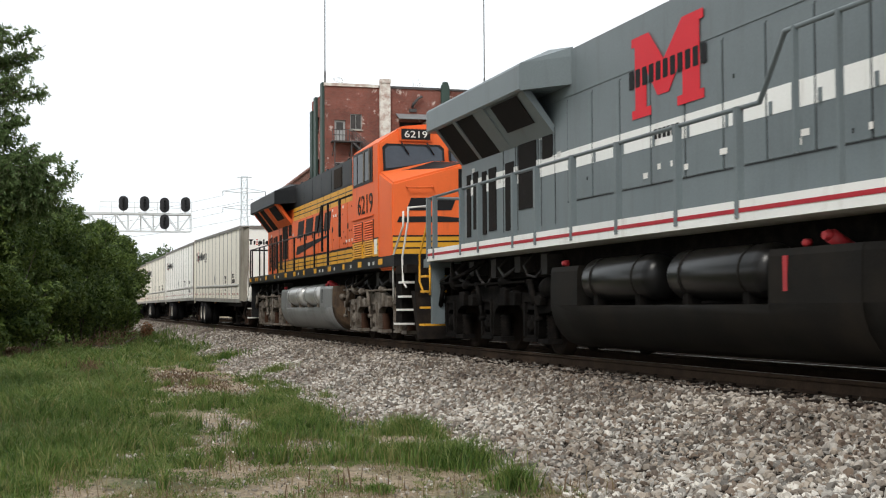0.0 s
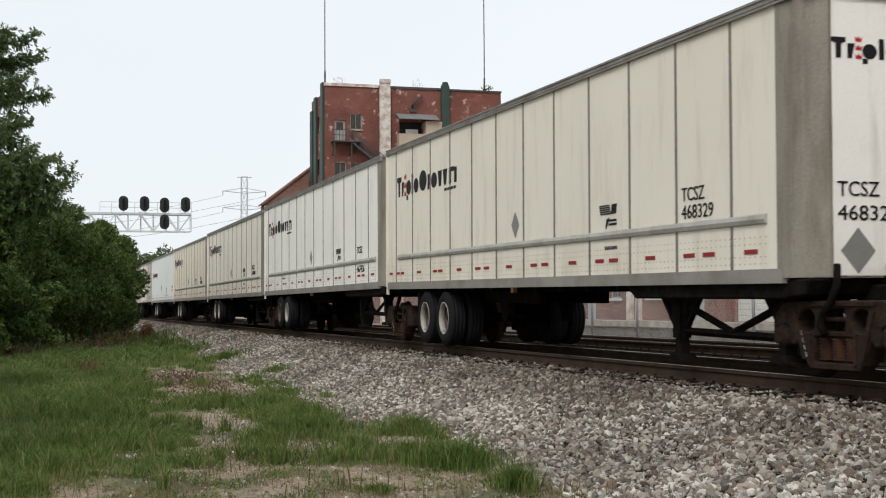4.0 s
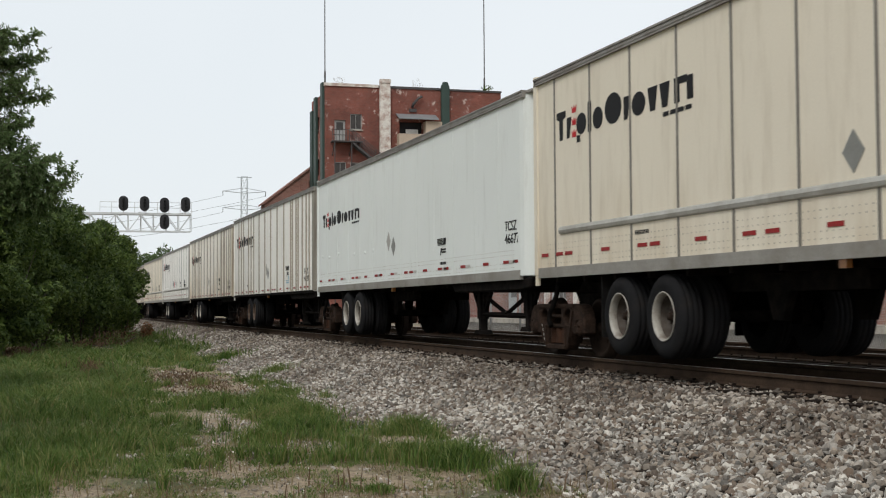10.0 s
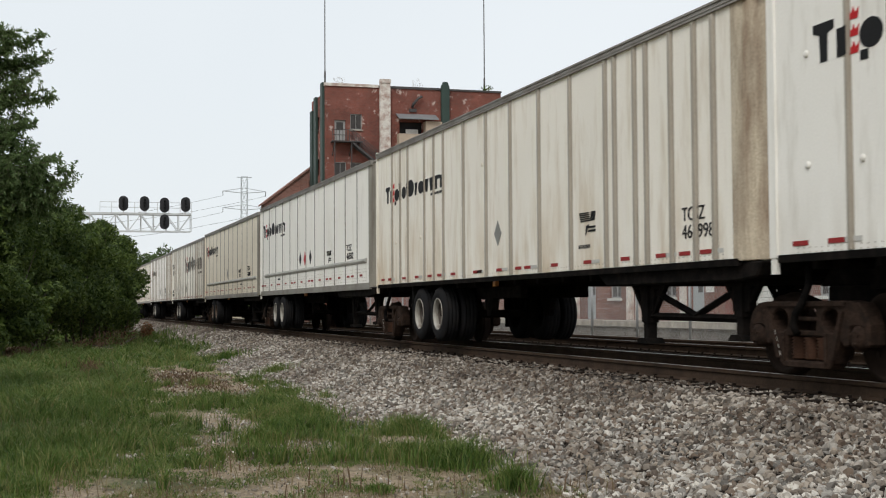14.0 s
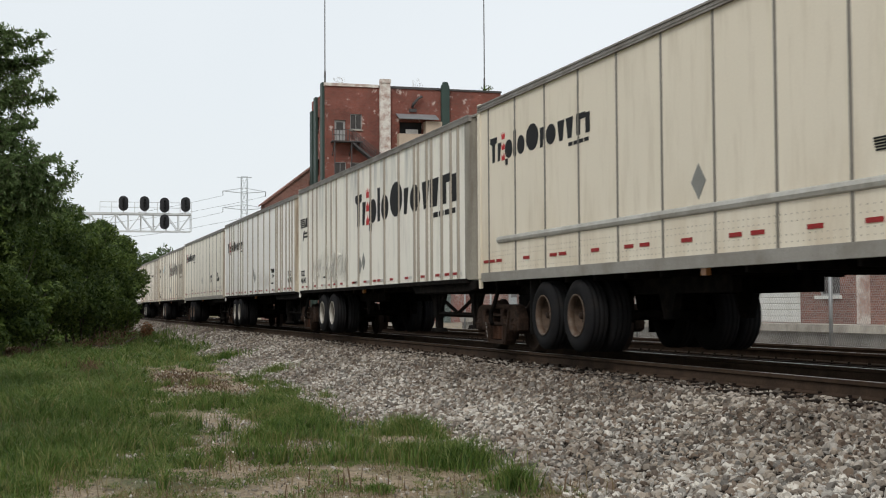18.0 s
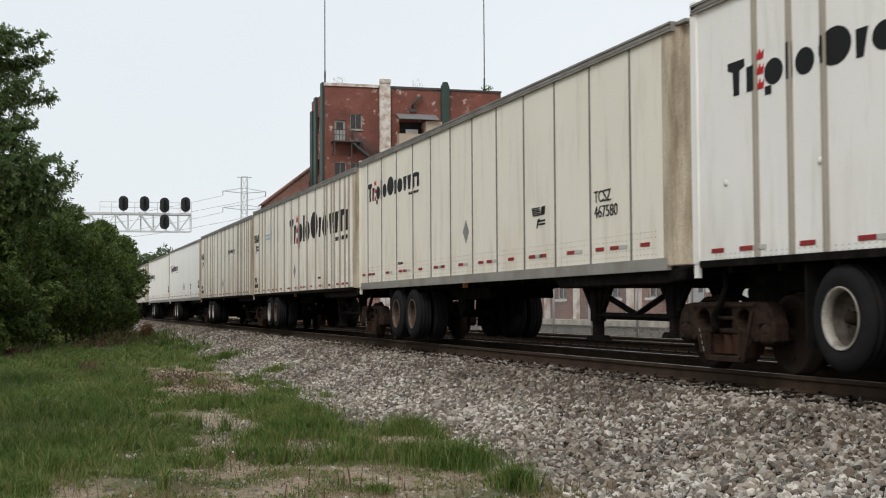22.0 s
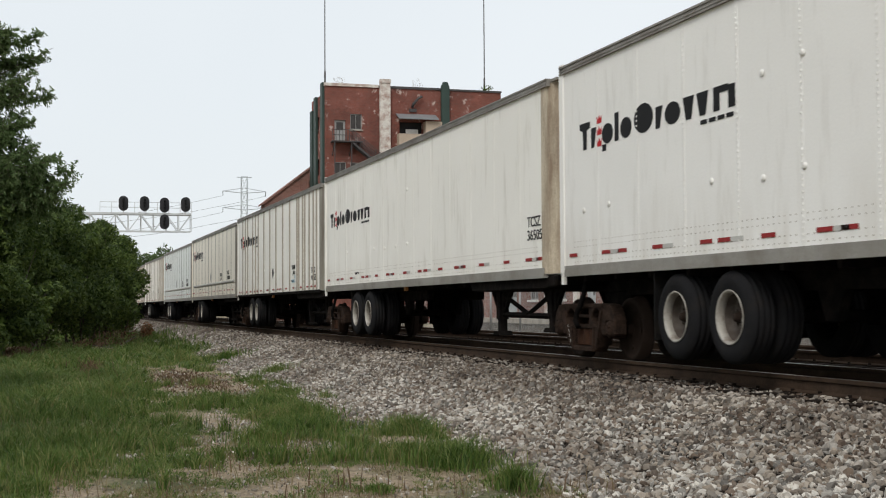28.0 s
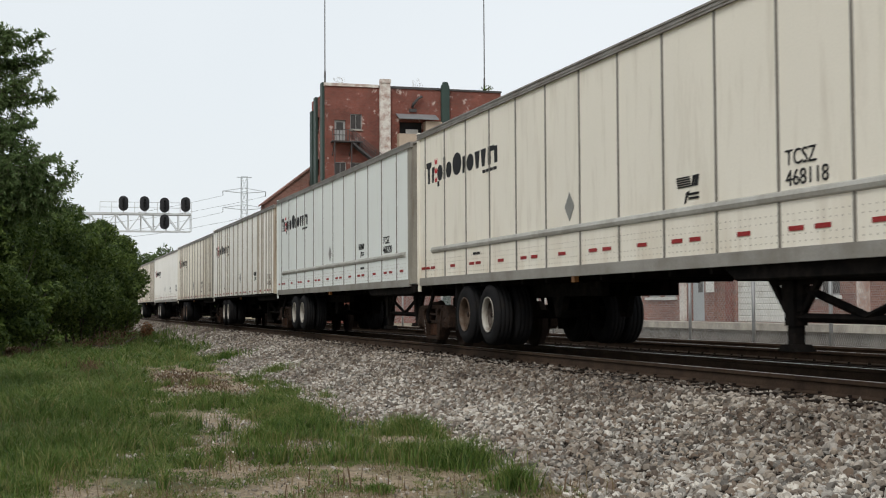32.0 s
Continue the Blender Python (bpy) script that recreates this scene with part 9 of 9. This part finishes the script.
for y0, y1 in ((-1.20, -0.78), (-0.66, -0.32), (0.20, 0.54), (0.66, 1.02)):
    on_nose("brand_mark", y0, y1, 2.70, 2.96, 0.10)
for y0, y1 in ((-1.38, -0.13), (-0.11, 0.11), (0.13, 1.30)):
    on_nose("brand_wedge", y0, y1, 2.46, 2.58, 0.05 if y0 < -1 else 0.0)
def nose_band(name, y0, y1, z0, z1, lift, material, label):
    bm = B()
    rows = [[bm.verts.new((nose_front_x(y) + d, y, z)) for y, z in ((y0, z0), (y1, z0), (y1, z1), (y0, z1))] for d in (0.002, lift)]
    fs = [bm.faces.new(rows[0]), bm.faces.new(rows[1][::-1])] + [bm.faces.new((rows[0][i], rows[1][i], rows[1][(i + 1) % 4], rows[0][(i + 1) % 4])) for i in range(4)]
    bmesh.ops.recalc_face_normals(bm, faces=fs)
    part(name, bm, material, orange_engine, label)


for y0, y1 in ((-1.46, -0.13), (-0.115, 0.115), (0.13, 1.46)):
    nose_band("nose_stripe", y0, y1, 1.80, 2.18, 0.007, YELLOW, "golden yellow stripe band")
    for z in (1.80, 1.935, 2.065, 2.18):
        nose_band("stripe_line", y0, y1, z - 0.016, z + 0.016, 0.011, ENGINE_BLACK, "")
    nose_band("nose_apron", y0, y1, 1.52, 1.782, 0.007, ENGINE_BLACK, "black lower nose")

# the grey engine's red mark with a row of black slabs across it
bm = B()
prism(bm, [(8.0, 2.72), (8.55, 2.72), (8.55, 2.86), (8.42, 2.86), (8.42, 3.45), (8.75, 2.98), (9.05, 2.98), (9.42, 3.45), (9.42, 2.86), (9.28, 2.86), (9.28, 2.72), (9.95, 2.72), (9.95, 2.86), (9.85, 2.86),
           (9.85, 3.86), (9.95, 3.86), (9.95, 4.0), (9.42, 4.0), (8.92, 3.5), (8.5, 4.0), (8.0, 4.0), (8.0, 3.86), (8.1, 3.86), (8.1, 2.86), (8.0, 2.86)], "y", -0.950, -0.944)
for v in bm.verts:
    v.co.z = 3.13 + (v.co.z - 2.72) * 0.82
part("red_mark", bm, MARK_RED, grey_engine, "large plain red block shape")
for i in range(11):
    piece("mark_shape", "engine_mark_shape", slab(0.135, 0.235, 0, 0, 0.1), INK, grey_engine, pose(7.92 + 0.197 * i, -0.953, 3.53))
for i in range(6):
    piece("mark_shape", "engine_small_shape", slab(0.085, 0.13, 0, 0, 0.1), INK, grey_engine, pose(8.62 + 0.12 * i, -0.947, 2.80))


# ---- what moves ----
def motions():
    seconds = [0.5 * i for i in range(65)]
    # a breeze leans the slender tree to and fro
    walk(swaying_tree, [(t, pose(-45.6, -3.5, 0, lean, 0, 0)) for t, lean in ((0.0, 0.9), (1.5, -0.1), (3.5, -0.2), (5.5, 1.2), (7.2, 1.3), (9.0, 0.4), (11.0, -0.5), (13.0, -0.9), (16.0, -0.8), (18.5, -1.0),
                                                                      (22.0, -1.1), (24.0, -0.4), (26.0, -0.1), (28.0, -0.4), (30.0, -0.9), (CLIP, -0.8))])
    for ob, off in CARRIED:
        # the leading van hangs its nose on the engine's lower adapter
        drop, dip = (-0.03, 0.62) if ob is lead else (0.0, 0.0)
        walk(ob, [(t, pose(tail_at(t) + off, YC, RAIL + drop, 0, dip, 0)) for t in seconds])
    # each axle rolls while it is within sight of the camera and rests before and after
    for ob, x, off, r in SPUN:
        rows, last = [], None
        for i in range(int(CLIP * 30) + 1):
            t = i / 30
            place = tail_at(t) + off
            if -62 < place < -6:
                if last is None or abs(place - last) / r > 0.5:
                    rows.append((t, pose(x, 0, r, 0, math.degrees(place / r) % 360, 0)))
                    last = place
        if not rows:
            continue
        if rows[0][0] > 0:
            rows.insert(0, (0.0, rows[0][1]))
        if rows[-1][0] < CLIP:
            rows.append((CLIP, rows[-1][1]))
        walk(ob, rows)


motions()
